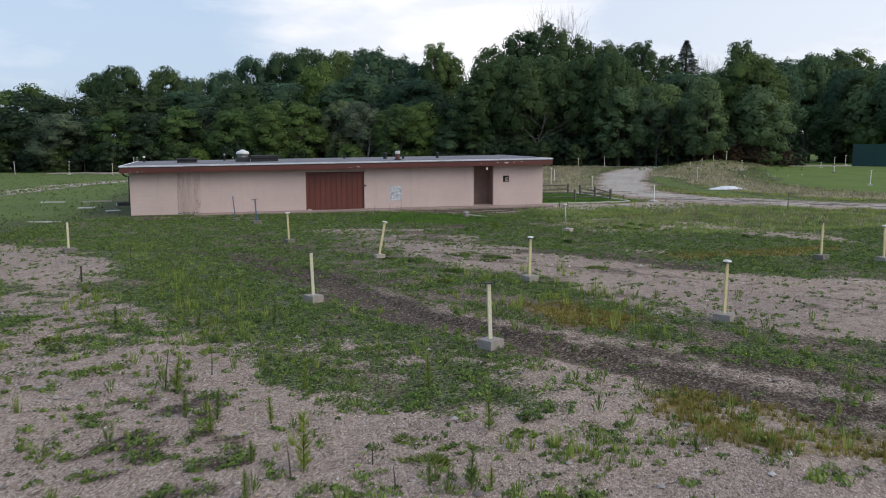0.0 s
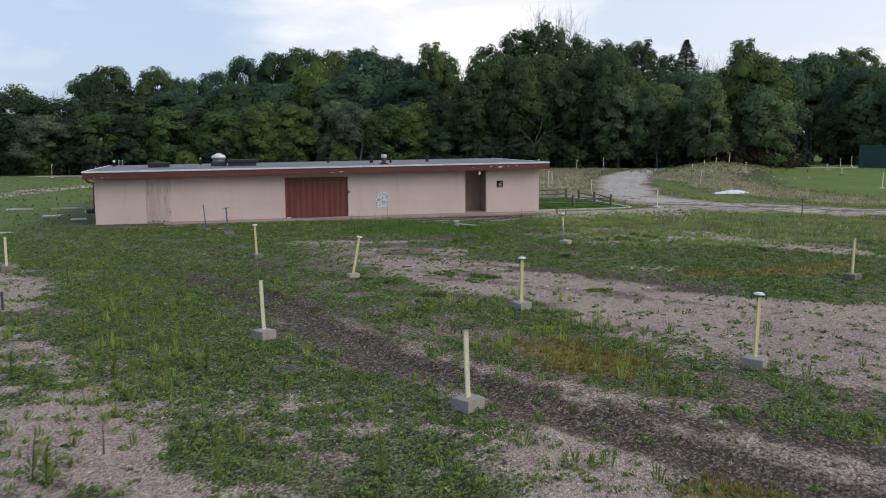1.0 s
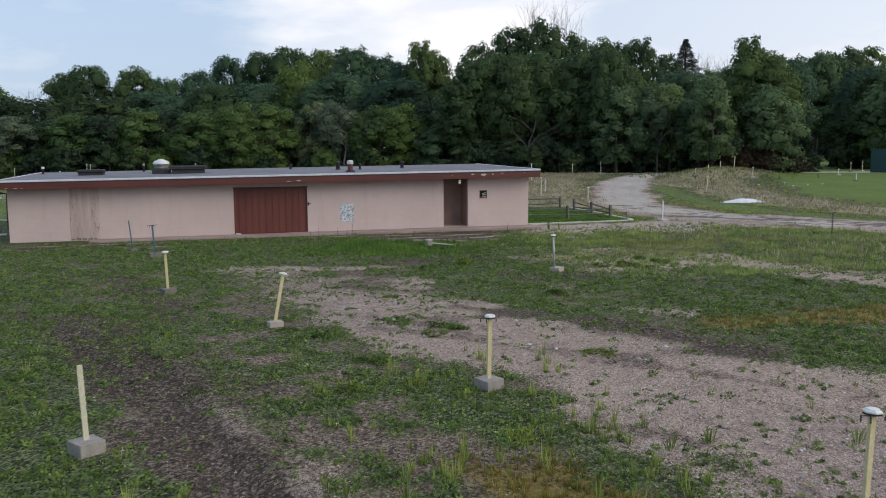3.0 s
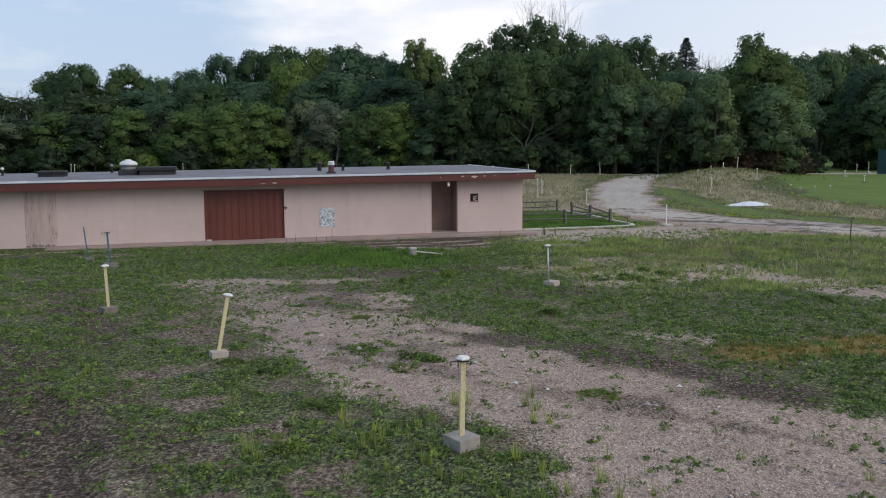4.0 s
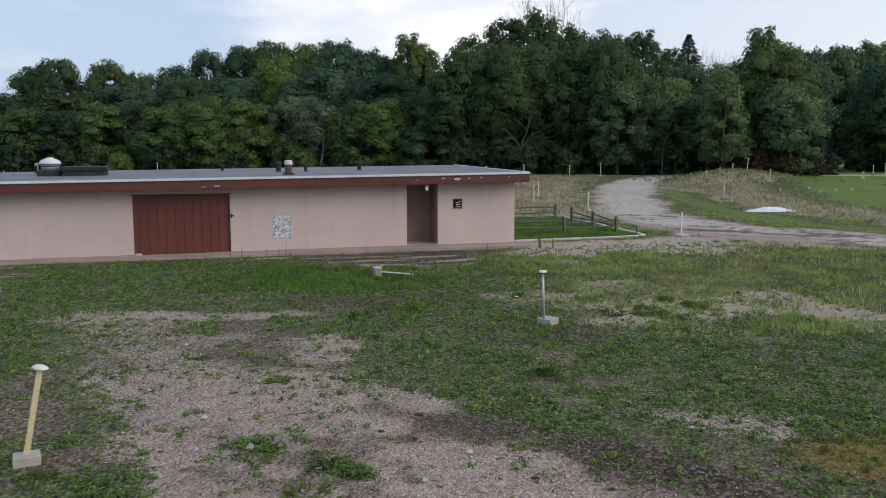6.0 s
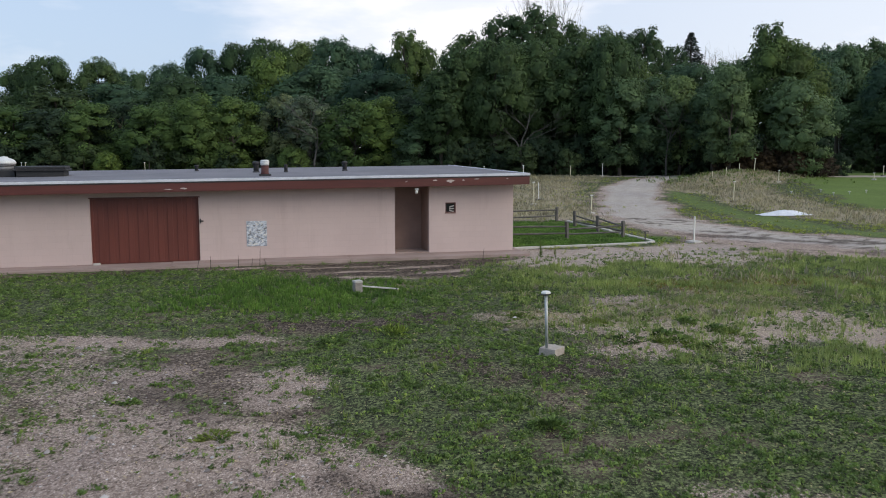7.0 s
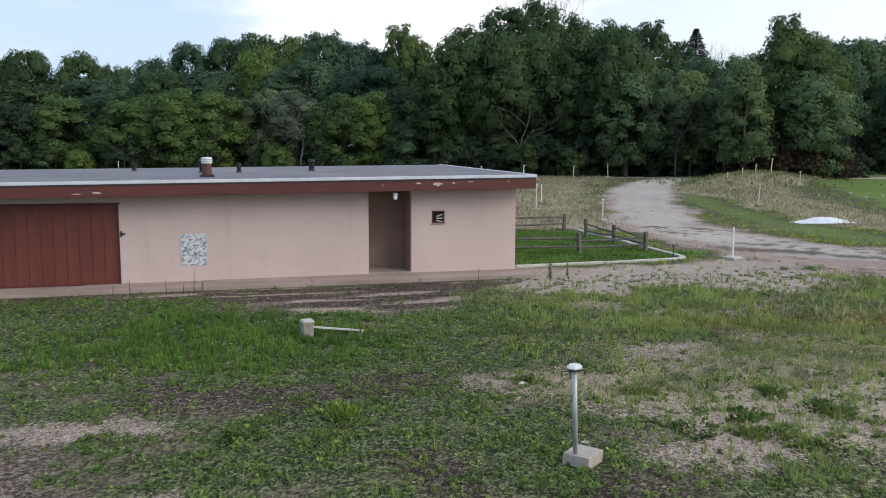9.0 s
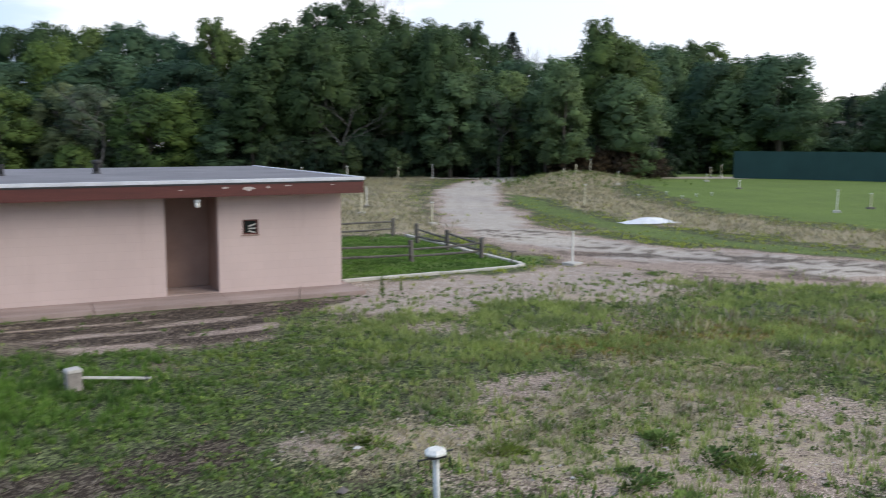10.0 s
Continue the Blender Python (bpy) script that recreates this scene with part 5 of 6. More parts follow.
# ---- trees ----
def leaf_cloud(lobes, count, size, rng, droop=0.0, solid=0.5):
    """Small leaf sprays strewn over the skins of many lobes; lobes are rows of x, y, z, rx, rz."""
    L = np.array(lobes)
    w = L[:, 3] * L[:, 4]
    size3 = np.stack([L[:, 3], L[:, 3], L[:, 4]], -1)
    many = int(count * 3.2)
    pick = rng.choice(len(L), many, p=w / w.sum())
    d = rng.normal(size=(many, 3))
    d /= np.linalg.norm(d, axis=1)[:, None]
    d[:, 2] = np.where(d[:, 2] < -0.6, -d[:, 2], d[:, 2])
    r = 0.62 + 0.44 * rng.random(many) ** 0.7
    r = r * (1 + 0.16 * np.sin(d[:, 0] * 7 + pick) * np.cos(d[:, 2] * 6 + pick * 2))
    c = L[pick, :3] + d * size3[pick] * r[:, None]
    # sprays sit on the outside of the crown: those deep in a neighbouring lobe are left out
    buried = np.zeros(many, bool)
    for k in range(len(L)):
        buried |= (pick != k) & ((((c - L[k, :3]) / size3[k]) ** 2).sum(1) < 0.5)
    order = np.concatenate([np.flatnonzero(~buried), np.flatnonzero(buried)])[:count]
    c, d = c[order], d[order]
    n = d + rng.normal(size=(count, 3)) * 0.45
    n[:, 2] += 0.35
    n /= np.linalg.norm(n, axis=1)[:, None]
    a = np.cross(n, rng.normal(size=(count, 3)))
    a /= np.linalg.norm(a, axis=1)[:, None] + 1e-9
    a[:, 2] -= droop
    b = np.cross(n, a)
    s = (size * rng.uniform(0.55, 1.25, count))[:, None]
    tri = np.stack([c - a * s * 0.6, c + b * s * 0.5 + a * s * 0.2, c - b * s * 0.5 + a * s * 0.6], 1)
    turned = (np.cross(tri[:, 1] - tri[:, 0], tri[:, 2] - tri[:, 0]) * d).sum(1) < 0
    tri[turned] = tri[turned][:, ::-1]
    heart = (L[:, :3] * w[:, None]).sum(0) / w.sum() - np.array([0, 0, 0.8])
    crown = c - heart
    crown /= np.linalg.norm(crown, axis=1)[:, None]
    soft = d * 0.55 + crown * 0.55 + n * 0.22 + np.array([0, 0, 0.10])
    soft /= np.linalg.norm(soft, axis=1)[:, None]
    # a closed lump of twigs and leaves inside each lobe
    g = (1 + 5 ** 0.5) / 2
    ico = np.array([(-1, g, 0), (1, g, 0), (-1, -g, 0), (1, -g, 0), (0, -1, g), (0, 1, g), (0, -1, -g), (0, 1, -g), (g, 0, -1), (g, 0, 1), (-g, 0, -1), (-g, 0, 1)]) / (1 + g * g) ** 0.5
    sides = np.array([(0, 11, 5), (0, 5, 1), (0, 1, 7), (0, 7, 10), (0, 10, 11), (1, 5, 9), (5, 11, 4), (11, 10, 2), (10, 7, 6), (7, 1, 8), (3, 9, 4), (3, 4, 2), (3, 2, 6), (3, 6, 8), (3, 8, 9), (4, 9, 5), (2, 4, 11), (6, 2, 10), (8, 6, 7), (9, 8, 1)])
    lump = L[:, None, :3] + ico[None] * size3[:, None] * rng.uniform(0.42, 0.66, (len(L), 12, 1))
    out = (ico[None] * 0.5 + (lump - heart) / np.linalg.norm(lump - heart, axis=2)[..., None] * 0.6).reshape(-1, 3)
    out /= np.linalg.norm(out, axis=1)[:, None]
    faces = np.concatenate([np.arange(count * 3).reshape(-1, 3), (count * 3 + np.arange(len(L))[:, None, None] * 12 + sides[None]).reshape(-1, 3)])
    return np.concatenate([tri.reshape(-1, 3), lump.reshape(-1, 3)]), faces, np.concatenate([np.repeat(soft, 3, 0), out])


def leafy(verts, faces, normals):
    """A crown's mesh, each spray shaded as part of the clump that it lies on."""
    me = fast_mesh("crown", verts, faces)
    me.polygons.foreach_set("use_smooth", np.ones(len(faces), bool))
    me.normals_split_custom_set_from_vertices(normals.tolist())
    return me


def crown_lobes(rng, h, base, rad, n, top=0.75, loose=1.0):
    """Lobes of a rounded crown between base and h, most of them near its skin."""
    out = []
    for k in range(n):
        q = (k + rng.random()) / n
        prof = 0.55 + 0.45 * q / 0.32 if q < 0.32 else math.sqrt(max(0.05, 1 - ((q - 0.32) / 0.70) ** (3.6 * top)))
        ang = rng.random() * 6.283
        rr = rad * prof * math.sqrt(rng.uniform(0.12, 1.0)) * 0.86 * loose
        lr = rad * rng.uniform(0.20, 0.36)
        z = base + (h - base) * (0.04 + 0.90 * q) - 0.10 * rr * q
        out.append((rr * math.cos(ang), rr * math.sin(ang), z, lr, lr * rng.uniform(0.66, 0.92)))
    tip = max(o[2] + o[4] for o in out)
    return [(x, y, z * h / tip, a, c) for x, y, z, a, c in out]


def make_tree(name, seed, h, base, rad, n, leaves, size, mat, label, category="tree", trunk_r=0.2, top=0.75, droop=0.0, loose=1.0, limbs=9, trunk_mat=None, kind=""):
    rng = np.random.default_rng(seed)
    t = thing(name, 0, 0, 0, label, category, "woodland trees")
    lobes = crown_lobes(rng, h, base, rad, n, top, loose)
    me = leafy(*leaf_cloud(lobes, leaves, size, rng, droop))
    part("crown", me, mat, t)
    bm = bmesh.new()
    sway = [(rng.uniform(-0.03, 0.03) * h * k / 4, rng.uniform(-0.03, 0.03) * h * k / 4, h * 0.86 * k / 4 - (0.2 if k == 0 else 0)) for k in range(5)]
    limb(bm, sway, [trunk_r * (1.25 - 0.27 * k) for k in range(5)], 8)
    for k in range(limbs):
        lx, ly, lz, lr, _ = lobes[int(rng.integers(len(lobes)))]
        z0 = max(0.25 * h, lz - rng.uniform(0.15, 0.3) * h)
        f = z0 / (h * 0.86)
        sx, sy = np.interp(f * 4, range(5), [p[0] for p in sway]), np.interp(f * 4, range(5), [p[1] for p in sway])
        limb(bm, [(sx, sy, z0), (sx * 0.5 + lx * 0.5, sy * 0.5 + ly * 0.5, (z0 + lz) / 2 + 0.1), (lx, ly, lz)], [trunk_r * 0.4, trunk_r * 0.25, trunk_r * 0.08], 5)
    part("trunk", bm, trunk_mat or bark, t)
    return t


def make_bare(name, seed, h, label, mat, spread=0.5, forks=5, r0=0.16):
    """A leafless tree: limbs that fork and fork again."""
    rng = np.random.default_rng(seed)
    t = thing(name, 0, 0, 0, label, "tree", "woodland trees")
    bm = bmesh.new()

    def grow(p, d, ln, r, depth):
        p1 = p + d * ln * 0.5 + Vector(rng.normal(size=3)) * ln * 0.05
        p2 = p1 + (d + Vector(rng.normal(size=3)) * 0.12).normalized() * ln * 0.5
        limb(bm, [p, p1, p2], [r, r * 0.8, r * 0.62], 5)
        if depth:
            for _ in range(int(rng.integers(2, 4))):
                nd = (d + Vector(rng.normal(size=3)) * spread + Vector((0, 0, 0.18))).normalized()
                grow(p2 if rng.random() < 0.6 else p1, nd, ln * rng.uniform(0.6, 0.8), r * 0.55, depth - 1)

    grow(Vector((0, 0, -0.2)), Vector((0, 0, 1)), h * 0.36, r0, forks)
    part("trunk", bm, mat, t)
    return t


def make_spruce(seed, h):
    rng = np.random.default_rng(seed)
    t = thing("spruce_tree", 0, 0, 0, "dark narrow spruce rising above the broad-leaved trees", "tree", "woodland trees")
    n = 9000
    q = rng.random(n) ** 0.7
    tier = 0.75 + 0.35 * np.abs(((q * 17) % 1.0) * 2 - 1)
    reach = (0.17 * h * (1 - q) + 0.03) * tier
    a, s = rng.uniform(0, 6.283, n), rng.uniform(0.5, 1.3, n)[:, None] * (0.05 + 0.20 * (1 - q))[:, None]
    rr = reach * np.sqrt(rng.random(n))
    out = np.stack([np.cos(a), np.sin(a), 0 * a], -1)
    c = out * rr[:, None] + np.stack([0 * q, 0 * q, h * (0.04 + 0.96 * q) - 0.35 * rr], -1)
    side = np.stack([-np.sin(a), np.cos(a), rng.normal(size=n) * 0.5], -1)
    tip = c + (out + np.array([0, 0, -0.35])) * s * 1.3
    v = np.stack([c + side * s * 0.4, c - side * s * 0.4, tip], 1).reshape(-1, 3)
    part("crown", fast_mesh("crown", v, np.arange(n * 3).reshape(-1, 3)), leaf_spruce, t)
    part("trunk", limb(bmesh.new(), [(0, 0, -0.2), (0, 0, h * 0.5), (0, 0, h * 0.98)], [0.16, 0.07, 0.008], 7), bark, t)
    return t


def put(model, u, v, scale, wide=1.0, spin=None):
    """A copy of a model tree at a place given across and along the flight line."""
    if model in LOW and 0.375 < u / (v - 15.0) < 0.505 and 112 < v < 175:
        return None  # the gap in the undergrowth through which a far lawn shows
    x, y = field(u, v)
    rz = random.uniform(0, 360) if spin is None else spin
    c = copy_thing(model, Matrix.Identity(4))
    c.matrix_basis = pose(x, y, h_at(x, y), 0, 0, rz) @ Matrix.Diagonal((scale * wide, scale * wide, scale, 1))
    return c


# models are 10 m high, then scaled to each tree
OAK = make_tree("oak_tree", 1, 10, 3.2, 3.9, 64, 11500, 0.20, leaf_wood, "broad dense green oak at the edge of the woods", trunk_r=0.22)
ASH = make_tree("ash_tree", 2, 10, 3.0, 3.1, 60, 9500, 0.195, leaf_wood, "tall loose green ash in the woods", trunk_r=0.18, top=0.8)
DARK = make_tree("maple_tree", 3, 10, 3.0, 3.6, 64, 11000, 0.20, leaf_dark, "dense dark green maple in the woods", trunk_r=0.22)
LIGHT = make_tree("willow_tree", 4, 10, 0.2, 3.7, 66, 11000, 0.21, leaf_light, "light green bushy willow in front of the woods", droop=0.25)
GREY = make_tree("olive_tree", 5, 10, 0.2, 3.6, 52, 9000, 0.20, leaf_grey, "grey-green feathery tree in front of the woods", droop=0.15, loose=1.1)
AIRY = make_tree("poplar_tree", 6, 10, 4.2, 2.6, 50, 7000, 0.165, leaf_wood, "tall airy tree with gaps in its crown", top=0.7, loose=1.05, limbs=18)
TALL = make_tree("trunk_tree", 7, 10, 0.9, 3.0, 60, 9500, 0.20, leaf_mid, "tall dark tree with a bare trunk beside the woods", trunk_r=0.15, limbs=14)
THICK = make_tree("maple_tree", 14, 10, 0.2, 3.6, 60, 7000, 0.25, leaf_shade, "dense maple low down in the woods, leaves darkened as shade", trunk_r=0.2)
# the low maple again, with leaves lightened as haze for the right-hand woods
UNDER = make_tree("ash_tree", 15, 10, 0.2, 3.6, 58, 8000, 0.235, leaf_mid, "leafy tree filling the edge of the woods, leaves lightened as haze", trunk_r=0.2)
BUSH = make_tree("bush", 8, 10, -1.5, 5.2, 42, 3000, 0.43, leaf_shade, "rounded bush under the trees, leaves darkened as shade", category="bush", limbs=3)
BUSH_L = make_tree("bush", 9, 10, -1.5, 5.2, 50, 5000, 0.38, leaf_light, "light green bush in front of the woods", category="bush", limbs=3)
# sparse fillers that close gaps in the woods, shade kept in their leaf colour
FILL = make_tree("maple_tree", 16, 10, 0.2, 3.8, 50, 1200, 0.45, leaf_shade, "filler maple deep in the woods, leaves darkened as shade", trunk_r=0.2, limbs=4)
FILL_B = make_tree("bush", 17, 10, -1.5, 5.2, 34, 900, 0.66, leaf_shade, "filler bush deep in the woods, leaves darkened as shade", category="bush", limbs=2)
HEDGE = make_tree("bush", 10, 10, -1.5, 6.5, 46, 3600, 0.42, leaf_brown, "rusty brown bush under the trees", category="bush", limbs=3)
SPRUCE = make_spruce(11, 10)
BARE = make_bare("bare_tree", 12, 10, "leafless tree with fine upright twigs above the crowns", dead_bark, 0.33, 5, 0.10)
DEAD = make_bare("dead_tree", 13, 10, "grey dead tree with tangled bare branches", dead_grey, 0.55, 5, 0.13)
MODELS = [OAK, ASH, DARK, LIGHT, GREY, AIRY, TALL, BUSH, BUSH_L, HEDGE, SPRUCE, BARE, DEAD, THICK, UNDER, FILL, FILL_B]
LOW = [FILL, FILL_B, BUSH, BUSH_L, UNDER, THICK]
KIND = dict(O=OAK, A=ASH, D=DARK, L=LIGHT, G=GREY, P=AIRY, T=TALL, S=SPRUCE, B=BARE, X=DEAD, K=THICK)


def plant(text):
    """Trees as kind, metres across, metres along, height, width factor."""
    for item in text.split():
        k, u, v, h, w = item.split(",")
        # right-hand low maples become the model with lightened leaves
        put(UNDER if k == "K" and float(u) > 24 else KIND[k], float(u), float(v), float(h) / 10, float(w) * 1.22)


# from the far layer to the near one, then those round the lawn
plant("O,-99,180,16.3,1.13 L,-84,175,16.1,1.07 B,-74,172,15.6,0.93 O,-68,172,18.0,0.58 O,-64,172,19.3,0.64 A,-55,172,19.3,0.69 D,-53,176,17.4,0.49 D,-51,180,17.5,0.49")
plant("D,-46,182,19.2,0.59 D,-42,190,22.9,0.52 O,-35,192,23.8,0.52 O,-29,190,24.5,0.53 O,-22,186,23.4,0.60 L,-23,160,18.8,0.67 D,-14,170,22.2,0.62 D,-9,170,20.6,0.61")
plant("P,-1,156,21.4,0.56 A,1,158,19.8,0.51 D,-4,160,18.3,0.58 P,8,140,18.9,0.64 P,13,142,21.5,0.71 P,17,140,22.3,0.74 P,22,140,20.3,0.60 B,18,146,27.6,0.55")
plant("B,21,146,27.4,0.58 A,26,138,19.3,0.52 P,29,138,18.6,0.57 P,32,138,19.3,0.55 P,39,150,18.2,0.63 S,54,192,25.4,2.1 B,54,180,22.5,0.67 B,57,180,21.8,0.60")
plant("A,28,128,14.1,0.78 D,35,128,13.4,0.81 D,38,122,13.2,0.68 P,39,113,16.3,0.60 O,40,112,14.4,0.69 D,45,116,14.2,0.65 D,59,138,17.0,0.51 P,64,140,18.0,0.64")
plant("P,68,142,18.3,0.63 A,65,130,14.7,0.76 D,59,126,13.7,0.74 D,68,130,14.9,0.74 D,9,128,14.2,1.00 D,19,128,14.9,0.95 A,6,117,14.5,0.72 O,10,116,14.8,0.67")
plant("O,14,118,14.9,0.70 A,19,116,14.8,0.74 O,22,114,14.9,0.57 A,4,116,11.8,0.76 T,26,113,10.5,0.96 T,30,114,10.8,0.84 T,33,112,10.5,0.94 T,33,107,10.9,0.79")
plant("T,23,112,10.5,0.94 K,29,118,9.8,1.02 K,38,116,10.0,0.94 K,40,108,10.2,0.86 K,45,115,9.7,1.06 K,53,124,9.3,1.11 O,58,126,9.4,1.03 X,12,112,7.7,1.28")
plant("X,28,112,9.1,0.66 L,-66,122,7.9,1.66 K,-61,124,8.8,1.41 G,-54,120,8.2,1.24 K,-51,124,7.9,1.27 L,-46,122,8.6,1.18 K,-42,122,8.2,1.26 L,-37,122,9.1,1.05")
plant("K,-34,124,9.0,1.11 L,-29,120,8.8,1.07 L,-24,120,9.7,0.98 L,-20,121,9.5,1.01 K,-16,124,8.4,1.09 G,-15,122,9.8,0.78 G,-11,120,9.4,0.99 X,-10,118,9.0,1.16")
plant("L,-6,119,8.8,1.06 L,-3,120,9.0,1.06 K,1,122,9.2,1.13 K,4,120,10.2,0.87 K,-71,150,12.7,1.31 K,-63,148,11.9,1.38 K,-53,150,12.6,1.31 D,-45,152,13.2,1.27")
plant("O,-36,154,14.3,1.10 D,-29,156,14.8,1.16 D,-15,156,16.1,1.07 D,-5,150,14.5,1.15 D,57,135,16.4,0.58 A,60,136,16.5,0.68 O,59,127,12.6,0.60 O,62,126,13.3,0.72")
plant("D,64,119,13.9,1.03 K,60,122,11.2,0.83 K,68,124,10.4,0.85 L,59,121,6.2,0.80 O,120,180,13.6,0.81 O,129,186,14.3,0.95 K,82,121,11.6,0.95 K,86,118,12.1,1.10")
plant("O,97,121,12.6,1.23 K,101,116,12.3,1.56 O,107,109,11.9,1.67")
# bushes at the foot of the woods, in two ranks
for k in range(40):
    u = -100 + k * 4.2 + random.uniform(-1, 1)
    left = u < 5
    put(BUSH_L if k % 5 == 1 and left else BUSH, u, (117.5 if left else 110.5 if u < 22 else 116 if u < 46 else 121) + random.uniform(-1, 2), random.uniform(0.26, 0.46) * (1 if left else 0.8), random.uniform(0.8, 1.2))
    put(FILL, u + 2, (131 if left else 124) + random.uniform(-2, 2), random.uniform(0.6, 0.85), random.uniform(0.9, 1.2))
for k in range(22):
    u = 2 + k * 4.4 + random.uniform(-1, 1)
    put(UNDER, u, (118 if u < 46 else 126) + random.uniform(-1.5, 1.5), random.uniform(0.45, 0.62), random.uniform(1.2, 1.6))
    put(FILL, u + 2, 143 + random.uniform(-2, 2), random.uniform(0.9, 1.1), random.uniform(1.0, 1.3))
for k in range(26):
    u = -6 + k * 4.0 + random.uniform(-1, 1)
    put(FILL_B, u, 134 + random.uniform(-2, 2), random.uniform(0.5, 0.7), random.uniform(0.9, 1.2))
for k in range(30):
    put(FILL_B, -78 + k * 5.6 + random.uniform(-1, 1), 168 + random.uniform(-3, 3), random.uniform(0.65, 0.85), random.uniform(0.9, 1.2))
for u, v, s, m in ((46.6, 111.5, 0.25, BUSH), (43.0, 111.5, 0.30, BUSH_L), (36.5, 107, 0.22, HEDGE), (38.6, 107, 0.24, HEDGE), (40.2, 107.5, 0.22, HEDGE), (34.5, 107.5, 0.2, HEDGE), (41.8, 108, 0.27, HEDGE), (43.2, 108.6, 0.26, HEDGE), (37.5, 107.8, 0.28, HEDGE), (35.5, 107.9, 0.26, HEDGE), (39.6, 107.8, 0.28, HEDGE), (33.2, 107.9, 0.24, HEDGE), (59.5, 120, 0.5, BUSH_L), (65, 121, 0.4, BUSH), (51, 116, 0.3, BUSH), (62.5, 122, 0.42, BUSH)):
    put(m, u, v, s, 1.0)
for k in range(17):
    u = 5 + k * 2.3 + random.uniform(-0.7, 0.7)
    put(BUSH, u, 113.5 + random.uniform(-1.2, 1.2), random.uniform(0.24, 0.46), random.uniform(0.7, 1.0))
for k in range(9):
    put(FILL_B, 70 + k * 4.6 + random.uniform(-1, 1), 208 + random.uniform(-2, 2), random.uniform(0.5, 0.68), random.uniform(0.8, 1.0))
for k in range(20):
    put(FILL_B, 60 + k * 5.0, 248 + random.uniform(-3, 3), random.uniform(0.9, 1.2), 1.0)
for k in range(14):
    put(FILL, 56 + k * 6.5 + random.uniform(-1, 1), 240 + random.uniform(-4, 4), random.uniform(1.6, 2.1), random.uniform(0.8, 1.0))
for m in MODELS:
    for o in (*m.children_recursive, m):
        bpy.data.objects.remove(o)


# ---- low plants ----
def scatter(rng, count, box, weight):
    """Places strewn over a stretch of the plan, kept by a share of cover."""
    x0, y0, x1, y1 = box
    x, y = rng.uniform(x0, x1, count), rng.uniform(y0, y1, count)
    keep = rng.random(count) < weight(x, y)
    return x[keep], y[keep]


def off_things(x, y):
    """Leaves out the building and its walk."""
    return ~((x > -5.0) & (x < 18.9) & (y > 47.15) & (y < 58.2))


def tufts(name, mat, rng, x, y, leaves, size, tall, spread, slim, label, category="weeds", flat=False, blade=False):
    """Clumps of small leaves that rise and bend outwards: one strewn object."""
    ok = off_things(x, y)
    x, y = x[ok], y[ok]
    n = len(x)
    z = height(x, y)
    grow = rng.uniform(0.55, 1.45, n)
    cx, cy, cz, g = (np.repeat(a, leaves) for a in (x, y, z, grow))
    m = n * leaves
    ang = rng.uniform(0, 6.283, m)
    out = rng.uniform(0.1, 1.0, m) ** 0.7 * spread * g
    bx, by = cx + np.cos(ang) * out * 0.45, cy + np.sin(ang) * out * 0.45
    tx, ty = cx + np.cos(ang) * out * 1.15, cy + np.sin(ang) * out * 1.15
    up = tall * g * rng.uniform(0.35, 1.1, m)
    ln = size * rng.uniform(0.7, 1.3, m)
    wx, wy = -np.sin(ang) * ln * slim, np.cos(ang) * ln * slim
    zb = cz + up * 0.15 - 0.01
    p0 = np.stack([bx, by, zb], -1)
    if blade:
        p1 = np.stack([bx + wx, by + wy, cz - 0.01], -1)
        p3 = np.stack([bx - wx, by - wy, cz - 0.01], -1)
        p2 = np.stack([tx, ty, cz + up], -1)
        me = fast_mesh(name, np.stack([p1, p2, p3], 1).reshape(-1, 3), np.arange(m * 3).reshape(-1, 3))
        me.materials.append(mat)
        return tagged(new(name, me), label, category, kind="stuff")
    if flat:
        p0 = np.stack([bx, by, cz + up * 0.55], -1)
        p1 = np.stack([tx + wx * 1.3, ty + wy * 1.3, cz + up], -1)
        p2 = np.stack([tx - wx * 1.3, ty - wy * 1.3, cz + up * 0.85 + 0.006], -1)
        me = fast_mesh(name, np.stack([p0, p1, p2], 1).reshape(-1, 3), np.arange(m * 3).reshape(-1, 3))
        me.materials.append(mat)
        return tagged(new(name, me), label, category, kind="stuff")
    p1 = np.stack([(bx + tx) / 2 + wx, (by + ty) / 2 + wy, cz + up * 0.75], -1)
    p2 = np.stack([tx, ty, cz + up], -1)
    p3 = np.stack([(bx + tx) / 2 - wx, (by + ty) / 2 - wy, cz + up * 0.75], -1)
    verts = np.stack([p0, p1, p2, p3], 1).reshape(-1, 3)
    k = np.arange(m)[:, None] * 4
    me = fast_mesh(name, verts, np.concatenate([k + [0, 1, 2], k + [0, 2, 3]]))
    me.materials.append(mat)
    return tagged(new(name, me), label, category, kind="stuff")


rng = np.random.default_rng(77)
NEAR = (-9, 7.5, 30, 47)


def w_green(x, y):
    g, m, l, s, r, e = cover(x, y)
    u, v = x * TURN_C - y * TURN_S, x * TURN_S + y * TURN_C
    return e * (1 - l) ** 2.5 * (np.abs(u) < 0.56 * v + 1.5)


def meadow(x, y):
    """Where thin dry grass takes over from the weeds."""
    return smooth(14.5, 18.5, x) * smooth(28, 35, y + 0.5 * (x - 17)) * (1 - smooth(45, 46.5, y))


def clumped(x, y, seed, lo=0.38, hi=0.58):
    return smooth(lo, hi, value_noise(x, y, 2.6, seed, 3))


